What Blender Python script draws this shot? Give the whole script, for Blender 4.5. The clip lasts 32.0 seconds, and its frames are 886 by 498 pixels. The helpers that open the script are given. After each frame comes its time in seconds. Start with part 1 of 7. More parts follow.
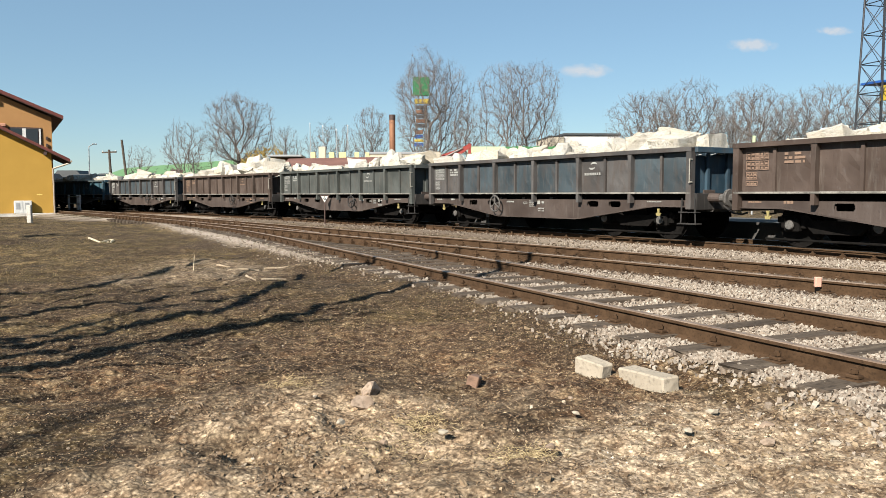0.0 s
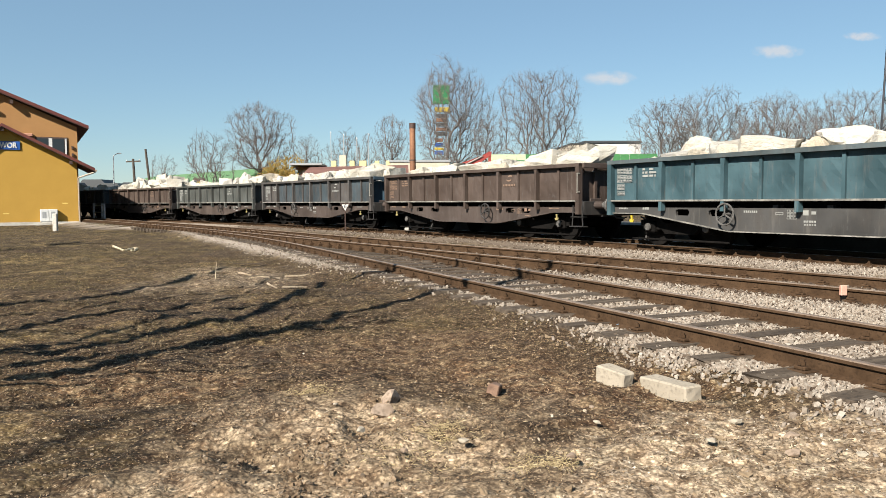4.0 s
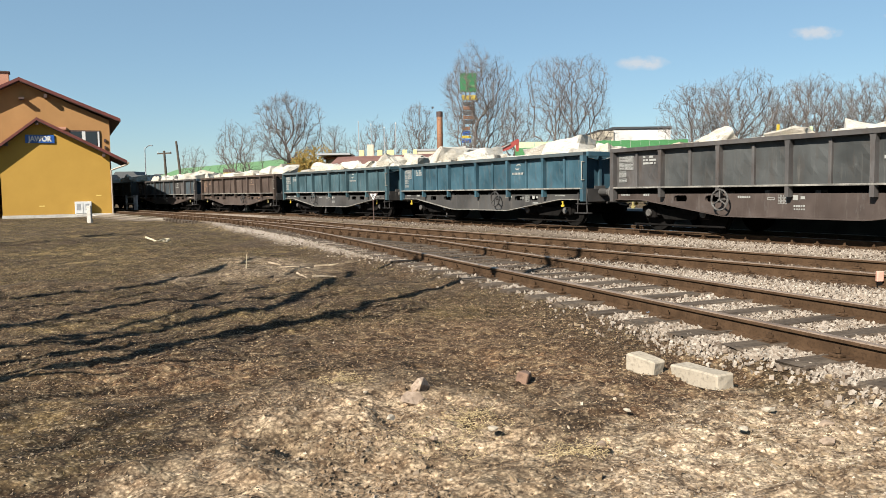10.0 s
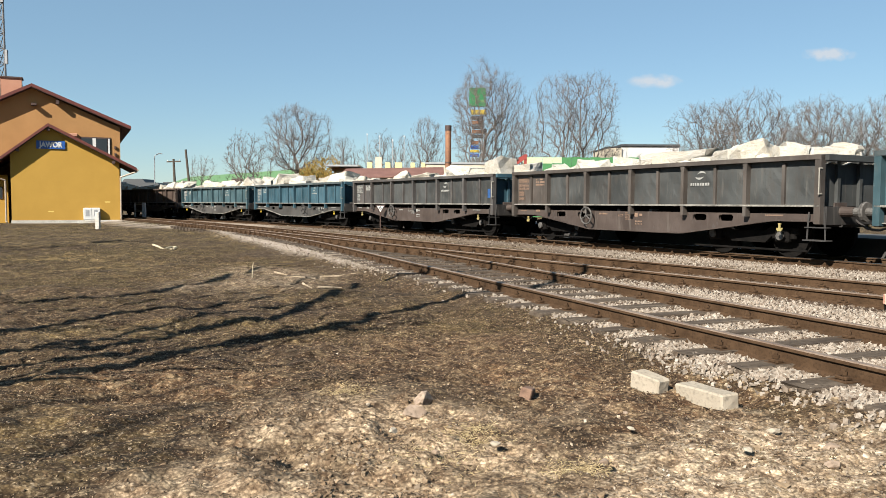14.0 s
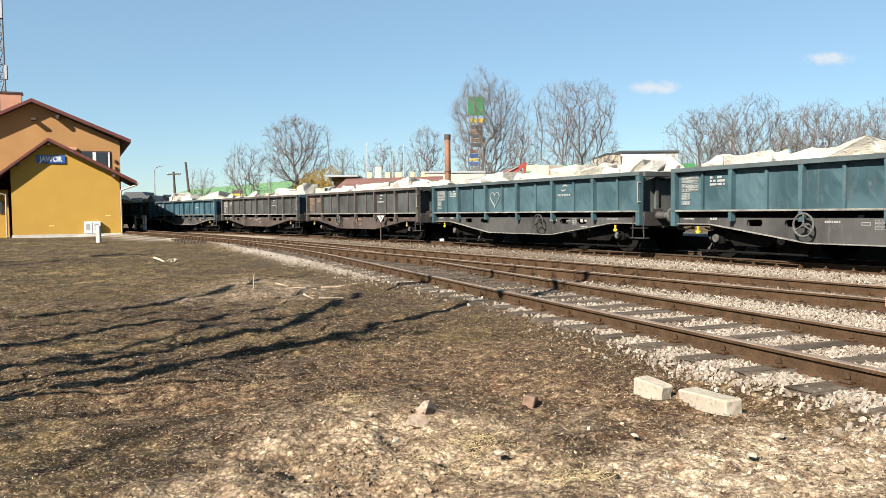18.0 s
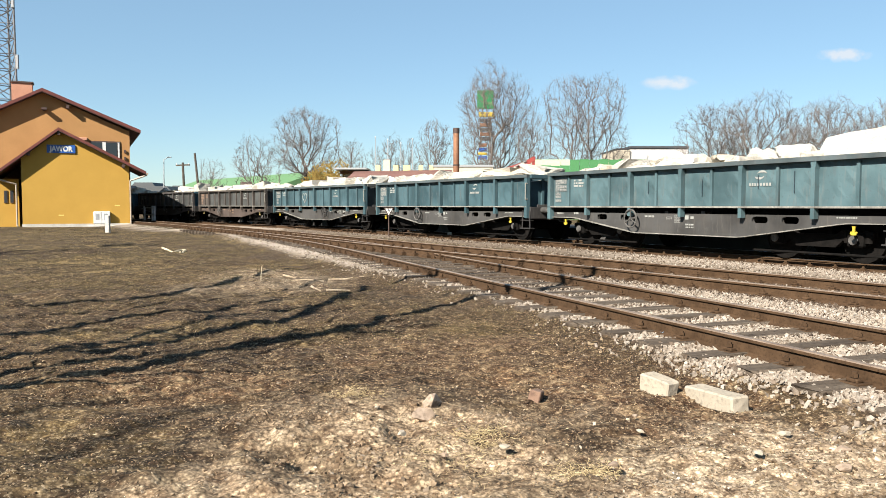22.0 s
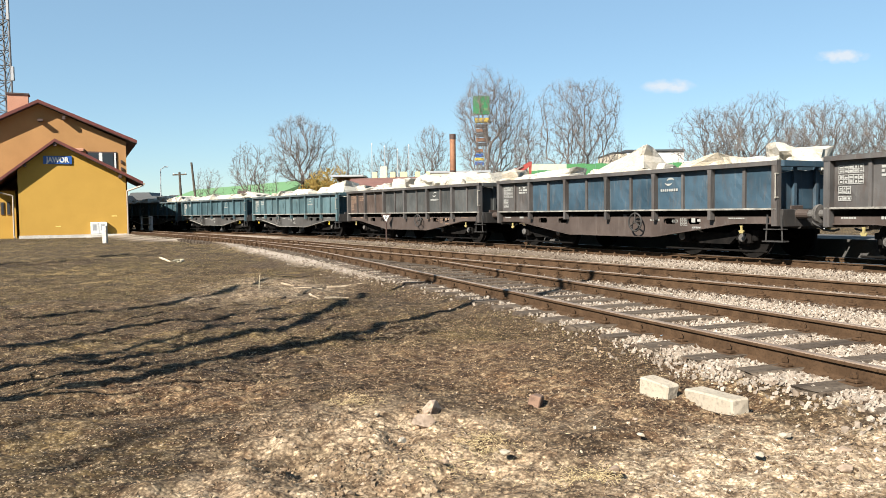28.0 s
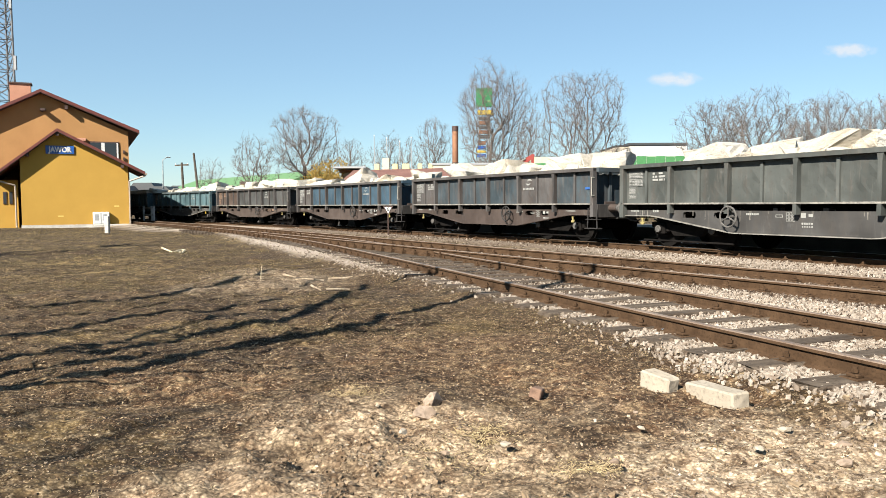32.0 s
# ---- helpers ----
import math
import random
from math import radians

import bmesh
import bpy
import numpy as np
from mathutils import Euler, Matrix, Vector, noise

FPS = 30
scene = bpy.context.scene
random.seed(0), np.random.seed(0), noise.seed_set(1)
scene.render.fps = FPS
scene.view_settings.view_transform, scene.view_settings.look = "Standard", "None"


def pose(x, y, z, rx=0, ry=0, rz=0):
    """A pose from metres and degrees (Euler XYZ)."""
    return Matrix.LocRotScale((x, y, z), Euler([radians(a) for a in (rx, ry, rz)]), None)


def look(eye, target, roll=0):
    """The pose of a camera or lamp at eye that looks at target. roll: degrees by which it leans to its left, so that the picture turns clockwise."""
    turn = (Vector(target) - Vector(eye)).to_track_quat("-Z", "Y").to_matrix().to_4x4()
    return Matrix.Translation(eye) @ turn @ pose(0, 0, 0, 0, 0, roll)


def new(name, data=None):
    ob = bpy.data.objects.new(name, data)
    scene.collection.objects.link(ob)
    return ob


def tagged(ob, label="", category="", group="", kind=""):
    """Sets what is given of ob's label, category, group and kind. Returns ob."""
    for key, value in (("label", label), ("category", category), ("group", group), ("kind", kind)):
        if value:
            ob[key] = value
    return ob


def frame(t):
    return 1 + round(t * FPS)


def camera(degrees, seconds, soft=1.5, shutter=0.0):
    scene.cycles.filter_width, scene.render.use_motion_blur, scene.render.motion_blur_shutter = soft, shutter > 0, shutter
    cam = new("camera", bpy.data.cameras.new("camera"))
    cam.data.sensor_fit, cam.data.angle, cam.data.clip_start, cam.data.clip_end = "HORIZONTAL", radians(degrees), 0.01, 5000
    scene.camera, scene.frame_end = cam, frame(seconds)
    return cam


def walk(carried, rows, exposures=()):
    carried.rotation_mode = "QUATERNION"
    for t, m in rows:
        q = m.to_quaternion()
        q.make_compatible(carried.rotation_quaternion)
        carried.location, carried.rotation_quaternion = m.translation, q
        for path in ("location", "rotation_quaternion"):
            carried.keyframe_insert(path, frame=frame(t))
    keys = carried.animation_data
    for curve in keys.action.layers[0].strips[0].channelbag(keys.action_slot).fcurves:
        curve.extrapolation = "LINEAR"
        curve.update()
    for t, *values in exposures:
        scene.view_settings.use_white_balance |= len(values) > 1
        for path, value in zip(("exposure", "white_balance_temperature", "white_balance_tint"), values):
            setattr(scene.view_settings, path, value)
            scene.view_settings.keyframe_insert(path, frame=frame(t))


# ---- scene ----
EYE = (0.0, 0.0, 1.38)          # the camera stands still and only turns
RAIL = 0.26                      # rail head above the yard's ground
cam = camera(59.97, 32.0, soft=0.8)


def aim(yaw, pitch, roll):
    return pose(*EYE, 90 + pitch, 0, yaw) @ pose(0, 0, 0, 0, 0, roll)


walk(cam, [
    (0.0, aim(-4.661, -4.168, -0.216)), (0.5, aim(-4.680, -4.084, -0.053)), (1.0, aim(-4.751, -4.017, 0.111)),
    (1.5, aim(-4.582, -3.920, 0.272)), (2.0, aim(-4.288, -3.846, 0.197)), (2.5, aim(-4.009, -3.760, 0.119)),
    (3.0, aim(-3.719, -3.685, -0.209)), (3.5, aim(-3.428, -3.625, -0.316)), (5.5, aim(-2.742, -3.434, -0.369)),
    (6.0, aim(-3.111, -3.413, -0.450)), (6.5, aim(-3.008, -3.346, -0.458)), (7.0, aim(-2.738, -3.256, -0.490)),
    (7.5, aim(-2.428, -3.198, -0.522)), (8.0, aim(-2.143, -3.115, -0.550)), (8.5, aim(-1.867, -3.307, -0.608)),
    (9.0, aim(-1.577, -3.928, -0.778)), (9.5, aim(-1.314, -4.283, -0.839)), (10.0, aim(-1.045, -4.397, -0.919)),
    (10.5, aim(-0.751, -4.317, -0.870)), (11.0, aim(-0.614, -4.281, -0.823)), (11.5, aim(-0.707, -4.214, -0.652)),
    (12.0, aim(-0.943, -4.120, -0.370)), (12.5, aim(-1.036, -4.042, -0.201)), (13.0, aim(-1.060, -3.962, 0.187)),
    (13.5, aim(-0.777, -3.798, 0.161)), (14.0, aim(-0.593, -3.393, 0.239)), (14.5, aim(-0.384, -3.310, 0.125)),
    (16.5, aim(-1.073, -2.959, 0.080)), (17.0, aim(-1.086, -2.855, -0.297)), (17.5, aim(-0.825, -2.779, -0.643)),
    (18.0, aim(-0.542, -2.729, -0.540)), (18.5, aim(-0.316, -2.748, -0.338)), (19.0, aim(-0.040, -2.845, -0.144)),
    (19.5, aim(0.226, -2.962, -0.231)), (20.0, aim(0.520, -3.221, -0.375)), (20.5, aim(0.576, -3.348, -0.333)),
    (21.0, aim(0.340, -3.357, -0.140)), (21.5, aim(0.193, -3.269, 0.097)), (22.0, aim(0.028, -3.203, 0.062)),
    (22.5, aim(-0.000, -3.225, -0.009)), (23.0, aim(-0.000, -3.164, -0.000)), (23.5, aim(0.062, -3.108, 0.001)),
    (24.0, aim(0.061, -3.056, 0.142)), (24.5, aim(0.062, -2.987, 0.140)), (25.0, aim(0.044, -2.907, 0.000)),
    (25.5, aim(0.149, -2.858, -0.016)), (27.5, aim(-0.413, -2.739, -0.638)), (28.0, aim(-0.136, -2.755, -0.693)),
    (28.5, aim(0.126, -2.739, -0.453)), (29.0, aim(0.326, -2.858, -0.360)), (29.5, aim(0.338, -2.995, -0.291)),
    (30.0, aim(0.276, -3.081, -0.211)), (30.5, aim(0.144, -3.325, -0.284)), (31.0, aim(0.150, -3.331, -0.185)),
    (31.5, aim(0.128, -3.264, -0.196)), (32.0, aim(0.005, -3.337, -0.335)),
], exposures=[(0.0, 1.53), (6.0, 1.51), (13.0, 1.53), (16.0, 1.65), (19.0, 1.81), (32.0, 1.83)])

# ---- light ----
SUN_EL, SUN_AWAY = radians(36), (0.60, 0.80)      # height, and the way the shadows fall on the ground
world = bpy.data.worlds.new("sky")
scene.world = world
world.use_nodes = True
wn = world.node_tree
sky = wn.nodes.new("ShaderNodeTexSky")
sky.sky_type, sky.sun_disc = "NISHITA", False
sky.sun_elevation = SUN_EL
sky.sun_rotation = math.atan2(-SUN_AWAY[0], -SUN_AWAY[1])
sky.air_density, sky.dust_density, sky.ozone_density = 1.0, 0.05, 1.7
tint = wn.nodes.new("ShaderNodeMix")
tint.data_type, tint.blend_type = "RGBA", "MULTIPLY"
tint.inputs[0].default_value, tint.inputs[7].default_value = 1.0, (0.87, 1.0, 1.06, 1)
wn.links.new(sky.outputs[0], tint.inputs[6])
haze = wn.nodes.new("ShaderNodeMix")                # a thin even veil over the clear sky
haze.data_type, haze.inputs[0].default_value, haze.inputs[7].default_value = "RGBA", 0.40, (3.15, 5.0, 6.5, 1)
wn.links.new(tint.outputs[2], haze.inputs[6])
wn.links.new(haze.outputs[2], wn.nodes["Background"].inputs[0])
wn.nodes["Background"].inputs[1].default_value = 0.0368
sun = new("sun", bpy.data.lights.new("sun", "SUN"))
sun.data.energy, sun.data.angle, sun.data.color = 5.0, radians(0.35), (1.0, 0.935, 0.83)
ce = math.cos(SUN_EL)
sun.matrix_basis = look((-SUN_AWAY[0] * ce * 60, -SUN_AWAY[1] * ce * 60, math.sin(SUN_EL) * 60), (0, 0, 0))


# ---- materials ----
def nodes_of(name):
    m = bpy.data.materials.new(name)
    m.use_nodes = True
    return m, m.node_tree.nodes, m.node_tree.links, m.node_tree.nodes["Principled BSDF"]


def ramp(nt, links, fac, stops):
    r = nt.new("ShaderNodeValToRGB")
    e = r.color_ramp.elements
    while len(e) < len(stops):
        e.new(0.5)
    for el, (p, c) in zip(e, stops):
        el.position, el.color = p, (*c, 1)
    links.new(fac, r.inputs[0])
    return r.outputs[0]


def tex(nt, links, scale, detail=4, rough=0.55, stretch=(1, 1, 1), vary=True, kind="Object"):
    """Noise in the object's own space, shifted from object to object."""
    tc, mp = nt.new("ShaderNodeTexCoord"), nt.new("ShaderNodeMapping")
    mp.inputs["Scale"].default_value = stretch
    links.new(tc.outputs[kind], mp.inputs[0])
    if vary:
        oi, mu = nt.new("ShaderNodeObjectInfo"), nt.new("ShaderNodeMath")
        mu.operation, mu.inputs[1].default_value = "MULTIPLY", 37.0
        links.new(oi.outputs["Random"], mu.inputs[0])
        links.new(mu.outputs[0], mp.inputs["Location"])
    n = nt.new("ShaderNodeTexNoise")
    n.inputs["Scale"].default_value, n.inputs["Detail"].default_value, n.inputs["Roughness"].default_value = scale, detail, rough
    links.new(mp.outputs[0], n.inputs["Vector"])
    return n.outputs["Fac"]


def mixc(nt, links, fac, a, b, mode="MIX"):
    x = nt.new("ShaderNodeMix")
    x.data_type, x.blend_type = "RGBA", mode
    for socket, v in ((x.inputs[0], fac), (x.inputs[6], a), (x.inputs[7], b)):
        if isinstance(v, (float, int)):
            socket.default_value = v
        elif isinstance(v, tuple):
            socket.default_value = (*v, 1)
        else:
            links.new(v, socket)
    return x.outputs[2]


def bump(nt, links, bsdf, height, strength, dist):
    b = nt.new("ShaderNodeBump")
    b.inputs["Strength"].default_value, b.inputs["Distance"].default_value = strength, dist
    links.new(height, b.inputs["Height"])
    links.new(b.outputs[0], bsdf.inputs["Normal"])


TONE = 0.60        # how deep all the dull, dusty surfaces are


def toned(c):
    return tuple(TONE * v for v in c)


def surface(name, c1, c2, scale=3.0, rough=0.8, metal=0.0, fine=30.0, relief=0.3, dist=0.01, c3=None, stretch=(1, 1, 1), vary=True, kind="Object"):
    """Two tones in broad stains, a third in fine specks, and a fine relief."""
    m, nt, links, bsdf = nodes_of(name)
    a = tex(nt, links, scale, 5, 0.6, stretch, vary, kind)
    b = tex(nt, links, fine, 4, 0.6, (1, 1, 1), vary, kind)
    col = ramp(nt, links, a, [(0.35, toned(c1)), (0.65, toned(c2))])
    c3 = toned(c3 or tuple(0.55 * v for v in c1))
    speck = ramp(nt, links, b, [(0.5, (0, 0, 0)), (0.75, (1, 1, 1))])
    links.new(mixc(nt, links, speck, col, c3), bsdf.inputs["Base Color"])
    bsdf.inputs["Roughness"].default_value, bsdf.inputs["Metallic"].default_value = rough, metal
    bump(nt, links, bsdf, b, relief, dist)
    return m


def paint(name, c, rust=(0.10, 0.06, 0.045), amount=0.5, rough=0.6):
    """Weathered wagon paint: faded patches, dirt runs and rust."""
    m, nt, links, bsdf = nodes_of(name)
    c, rust = toned(c), toned(rust)
    wide = tex(nt, links, 0.9, 3, 0.55)
    runs = tex(nt, links, 3.0, 7, 0.72, (1.5, 1.5, 0.42))
    fine = tex(nt, links, 22, 4, 0.65)
    faded = tuple(min(1, v * 1.35 + 0.009) for v in c)
    col = ramp(nt, links, wide, [(0.36, tuple(v * 0.82 for v in c)), (0.64, faded)])
    lo = 0.62 - 0.28 * amount
    col = mixc(nt, links, ramp(nt, links, runs, [(lo, (0, 0, 0)), (lo + 0.26, (0.8, 0.8, 0.8))]), col, rust)
    col = mixc(nt, links, ramp(nt, links, fine, [(0.60, (0, 0, 0)), (0.75, (0.7, 0.7, 0.7))]), col, tuple(v * 0.5 for v in rust))
    chalk = tex(nt, links, 7.0, 6, 0.7, (1.0, 1.0, 0.5))
    col = mixc(nt, links, ramp(nt, links, chalk, [(0.60, (0, 0, 0)), (0.74, (0.55, 0.55, 0.55))]), col, tuple(v * 0.6 + 0.058 for v in c))
    # pale stone dust that has run down from the load
    dust = tex(nt, links, 9.0, 6, 0.7, (1.0, 1.0, 0.10))
    col = mixc(nt, links, ramp(nt, links, dust, [(0.56, (0, 0, 0)), (0.76, (0.38, 0.38, 0.38))]), col, toned((0.22, 0.20, 0.175)))
    links.new(col, bsdf.inputs["Base Color"])
    bsdf.inputs["Roughness"].default_value = rough
    bsdf.inputs["Specular IOR Level"].default_value = 0.3
    bump(nt, links, bsdf, fine, 0.15, 0.004)
    return m


def quarry_stone():
    """Quarried limestone: mostly cream, some blocks grey or stained ochre, with paler broken faces."""
    m, nt, links, bsdf = nodes_of("white_quarry_stone")
    broad, fine = tex(nt, links, 1.3, 5, 0.6), tex(nt, links, 7, 6, 0.7)
    oi = nt.new("ShaderNodeObjectInfo")
    kind = ramp(nt, links, oi.outputs["Random"], [(0.0, toned((0.44, 0.42, 0.38))), (0.22, toned((0.55, 0.515, 0.445))), (0.75, toned((0.62, 0.595, 0.535))), (0.88, toned((0.53, 0.455, 0.34))), (1.0, toned((0.47, 0.445, 0.40)))])
    stain = ramp(nt, links, broad, [(0.44, (0, 0, 0)), (0.62, (0.4, 0.4, 0.4))])
    col = mixc(nt, links, stain, kind, toned((0.40, 0.33, 0.22)))
    col = mixc(nt, links, ramp(nt, links, fine, [(0.36, (0.6, 0.6, 0.6)), (0.46, (0, 0, 0))]), col, toned((0.30, 0.265, 0.21)))
    col = mixc(nt, links, ramp(nt, links, fine, [(0.56, (0, 0, 0)), (0.68, (0.6, 0.6, 0.6))]), col, toned((0.70, 0.675, 0.62)))
    links.new(col, bsdf.inputs["Base Color"])
    bsdf.inputs["Roughness"].default_value = 0.9
    bump(nt, links, bsdf, fine, 0.9, 0.05)
    return m


def plain(name, c, rough=0.6, metal=0.0):
    return surface(name, tuple(v * 0.88 for v in c), tuple(min(1, v * 1.1) for v in c), 6, rough, metal, 60, 0.1, 0.002, tuple(v * 0.75 for v in c))


M_WHITE = plain("white_paint", (0.72, 0.72, 0.70))
M_LETTERBR = plain("faded_peach_lettering", (0.26, 0.17, 0.12))
M_LETTER = plain("faded_lettering", (0.34, 0.34, 0.32))
M_YELLOW = plain("yellow_paint", (0.55, 0.40, 0.03))
M_LEVER = plain("worn_yellow_paint", (0.34, 0.28, 0.11))
# stone dust, made paler to paint in the sunlit edge of the ledges
M_LITDUST = surface("sunlit_dusted_ledge", (0.13, 0.123, 0.11), (0.32, 0.30, 0.265), 3, 0.9, 0, 25, 0.2, 0.002)
# grime, darkened further: underframe shade is put into this near-black tone
M_BLACK = surface("grimy_shade_black_iron", (0.005, 0.0048, 0.0045), (0.013, 0.011, 0.010), 5, 0.95, 0.0)
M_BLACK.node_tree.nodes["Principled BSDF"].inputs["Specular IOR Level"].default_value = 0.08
M_STEEL = surface("worn_steel", (0.18, 0.17, 0.16), (0.30, 0.28, 0.26), 8, 0.45, 0.7)
M_RUST = surface("rusty_rail_side", (0.062, 0.035, 0.018), (0.104, 0.061, 0.033), 6, 0.9, 0.1, 40, 0.4, 0.004)
M_RUST.node_tree.nodes["Principled BSDF"].inputs["Specular IOR Level"].default_value = 0.15
M_HEAD = surface("rail_head", (0.24, 0.165, 0.115), (0.36, 0.27, 0.20), 2.5, 0.5, 0.3, 60, 0.2, 0.001)
M_SHINE = surface("polished_rail_head", (0.30, 0.27, 0.25), (0.45, 0.42, 0.40), 2.5, 0.3, 0.9, 60, 0.1, 0.001)
M_SLEEPER = surface("weathered_sleeper_wood", (0.060, 0.044, 0.032), (0.150, 0.118, 0.088), 4, 0.9, 0, 25, 0.6, 0.01, (0.03, 0.022, 0.017), (0.25, 3, 3))
M_SLEEPER.node_tree.nodes["Principled BSDF"].inputs["Specular IOR Level"].default_value = 0.15
M_BOULDER = quarry_stone()
M_OCHRE = surface("ochre_render", (0.46, 0.265, 0.037), (0.51, 0.297, 0.045), 0.8, 0.9, 0, 40, 0.2, 0.002, (0.46, 0.26, 0.033))
M_ORANGE = surface("orange_render", (0.39, 0.20, 0.066), (0.44, 0.23, 0.08), 0.8, 0.9, 0, 40, 0.2, 0.002, (0.35, 0.175, 0.055))
M_PEACH = surface("peach_render", (0.50, 0.245, 0.155), (0.57, 0.29, 0.19), 1, 0.9, 0, 40, 0.2, 0.002)
M_ROOF = surface("dark_red_roof_metal", (0.13, 0.030, 0.022), (0.19, 0.045, 0.032), 2, 0.55, 0.1)
M_CONC = surface("pale_concrete", (0.48, 0.45, 0.40), (0.62, 0.59, 0.53), 3, 0.9, 0, 30, 0.3, 0.004)
M_BARK = surface("grey_bark", (0.055, 0.042, 0.030), (0.125, 0.10, 0.076), 3, 0.95, 0, 15, 0.6, 0.02)
M_TWIG = surface("bare_twigs", (0.095, 0.076, 0.066), (0.225, 0.19, 0.168), 0.5, 0.95, 0, 5, 0.1, 0.002)
M_GREEN = plain("green_sheet_metal", (0.055, 0.22, 0.07))
M_GLASS = plain("window_glass_dark", (0.03, 0.035, 0.04), 0.08)


# ---- mesh helpers ----
def bm_new():
    return bmesh.new()


def box(bm, x0, x1, y0, y1, z0, z1, bevel=0.0):
    vs = [bm.verts.new(p) for p in ((x0, y0, z0), (x1, y0, z0), (x1, y1, z0), (x0, y1, z0), (x0, y0, z1), (x1, y0, z1), (x1, y1, z1), (x0, y1, z1))]
    fs = [bm.faces.new([vs[i] for i in q]) for q in ((3, 2, 1, 0), (4, 5, 6, 7), (0, 1, 5, 4), (1, 2, 6, 5), (2, 3, 7, 6), (3, 0, 4, 7))]
    if bevel:
        bmesh.ops.bevel(bm, geom=list({e for f in fs for e in f.edges}), offset=bevel, segments=1, affect="EDGES")
    return bm


def prism(bm, outline, y0, y1):
    """An outline in x and z, drawn out along y."""
    a, b = [bm.verts.new((x, y0, z)) for x, z in outline], [bm.verts.new((x, y1, z)) for x, z in outline]
    n = len(outline)
    fs = [bm.faces.new(a), bm.faces.new(b[::-1])]
    fs += [bm.faces.new((a[i], b[i], b[(i + 1) % n], a[(i + 1) % n])) for i in range(n)]
    bmesh.ops.recalc_face_normals(bm, faces=fs)
    return bm


def rod(bm, p, q, r, r2=None, sides=8):
    p, q = Vector(p), Vector(q)
    m = Matrix.Translation((p + q) / 2) @ (q - p).to_track_quat("Z", "Y").to_matrix().to_4x4()
    bmesh.ops.create_cone(bm, cap_ends=True, segments=sides, radius1=r, radius2=r if r2 is None else r2, depth=(q - p).length, matrix=m)
    return bm


def ring(bm, centre, axis, radius, r, n=20, k=6):
    turn = Vector(axis).to_track_quat("Z", "Y").to_matrix()
    rows = []
    for i in range(n):
        a = 2 * math.pi * i / n
        rows.append([bm.verts.new(Vector(centre) + turn @ Vector(((radius + r * math.cos(b)) * math.cos(a), (radius + r * math.cos(b)) * math.sin(a), r * math.sin(b))))
                     for b in (2 * math.pi * j / k for j in range(k))])
    for i in range(n):
        for j in range(k):
            bm.faces.new((rows[i][j], rows[(i + 1) % n][j], rows[(i + 1) % n][(j + 1) % k], rows[i][(j + 1) % k]))
    return bm


MESHES = {}


def mesh_of(key, bm, material, smooth=False):
    me = bpy.data.meshes.new(key)
    bm.normal_update()
    bm.to_mesh(me)
    bm.free()
    me.materials.append(material)
    if smooth:
        me.polygons.foreach_set("use_smooth", [True] * len(me.polygons))
    return me


def part(name, bm, material, parent, label="", m=None, smooth=False):
    """One mesh under a thing; bm is a bmesh or a mesh that is shared."""
    me = bm if isinstance(bm, bpy.types.Mesh) else mesh_of(name, bm, material, smooth)
    ob = new(name, me)
    if isinstance(bm, bpy.types.Mesh) and me.materials[0] is not material:
        ob.material_slots[0].link, ob.material_slots[0].material = "OBJECT", material
    ob.parent = parent
    if m is not None:
        ob.matrix_basis = m
    return tagged(ob, label)


def thing(name, label, category, m=None, group="", kind=""):
    ob = new(name)
    ob.empty_display_size = 0.2
    if m is not None:
        ob.matrix_basis = m
    return tagged(ob, label, category, group, kind)


def raw(name, verts, faces, material, parent=None, smooth=False):
    me = bpy.data.meshes.new(name)
    me.from_pydata(verts, [], faces)
    me.materials.append(material)
    if smooth:
        me.polygons.foreach_set("use_smooth", [True] * len(me.polygons))
    ob = new(name, me)
    ob.parent = parent
    return ob


# ---- the lines of the tracks ----
class Line:
    """A track's middle line: a start, a heading to the left of north, and its curvature by stretches (length, degrees a metre)."""

    def __init__(self, x, y, heading, stretches, back=0.0, step=0.25):
        self.s, self.p, self.h = [0.0], [(x, y)], [heading]
        for length, curve in stretches:
            for _ in range(round(length / step)):
                h = self.h[-1] + curve * step / 2
                px, py = self.p[-1]
                self.p.append((px - math.sin(radians(h)) * step, py + math.cos(radians(h)) * step))
                self.h.append(self.h[-1] + curve * step)
                self.s.append(self.s[-1] + step)
        self.s = np.array(self.s) - back
        self.p, self.h = np.array(self.p), np.array(self.h)

    def at(self, s, off=0.0):
        """Place and heading at the length s; off: metres to the right."""
        h = float(np.interp(s, self.s, self.h))
        x, y = float(np.interp(s, self.s, self.p[:, 0])), float(np.interp(s, self.s, self.p[:, 1]))
        if s < self.s[0]:
            x, y = x + math.sin(radians(h)) * (self.s[0] - s), y - math.cos(radians(h)) * (self.s[0] - s)
        if s > self.s[-1]:
            x, y = x - math.sin(radians(h)) * (s - self.s[-1]), y + math.cos(radians(h)) * (s - self.s[-1])
        return x + off * math.cos(radians(h)), y + off * math.sin(radians(h)), h


def line_back(x, y, heading, curve, length):
    """The start of a line that reaches (x, y) with that heading after the length."""
    h = heading
    for _ in range(round(length / 0.25)):
        hm = h - curve * 0.125
        x, y, h = x + math.sin(radians(hm)) * 0.25, y - math.cos(radians(hm)) * 0.25, h - curve * 0.25
    return x, y, h


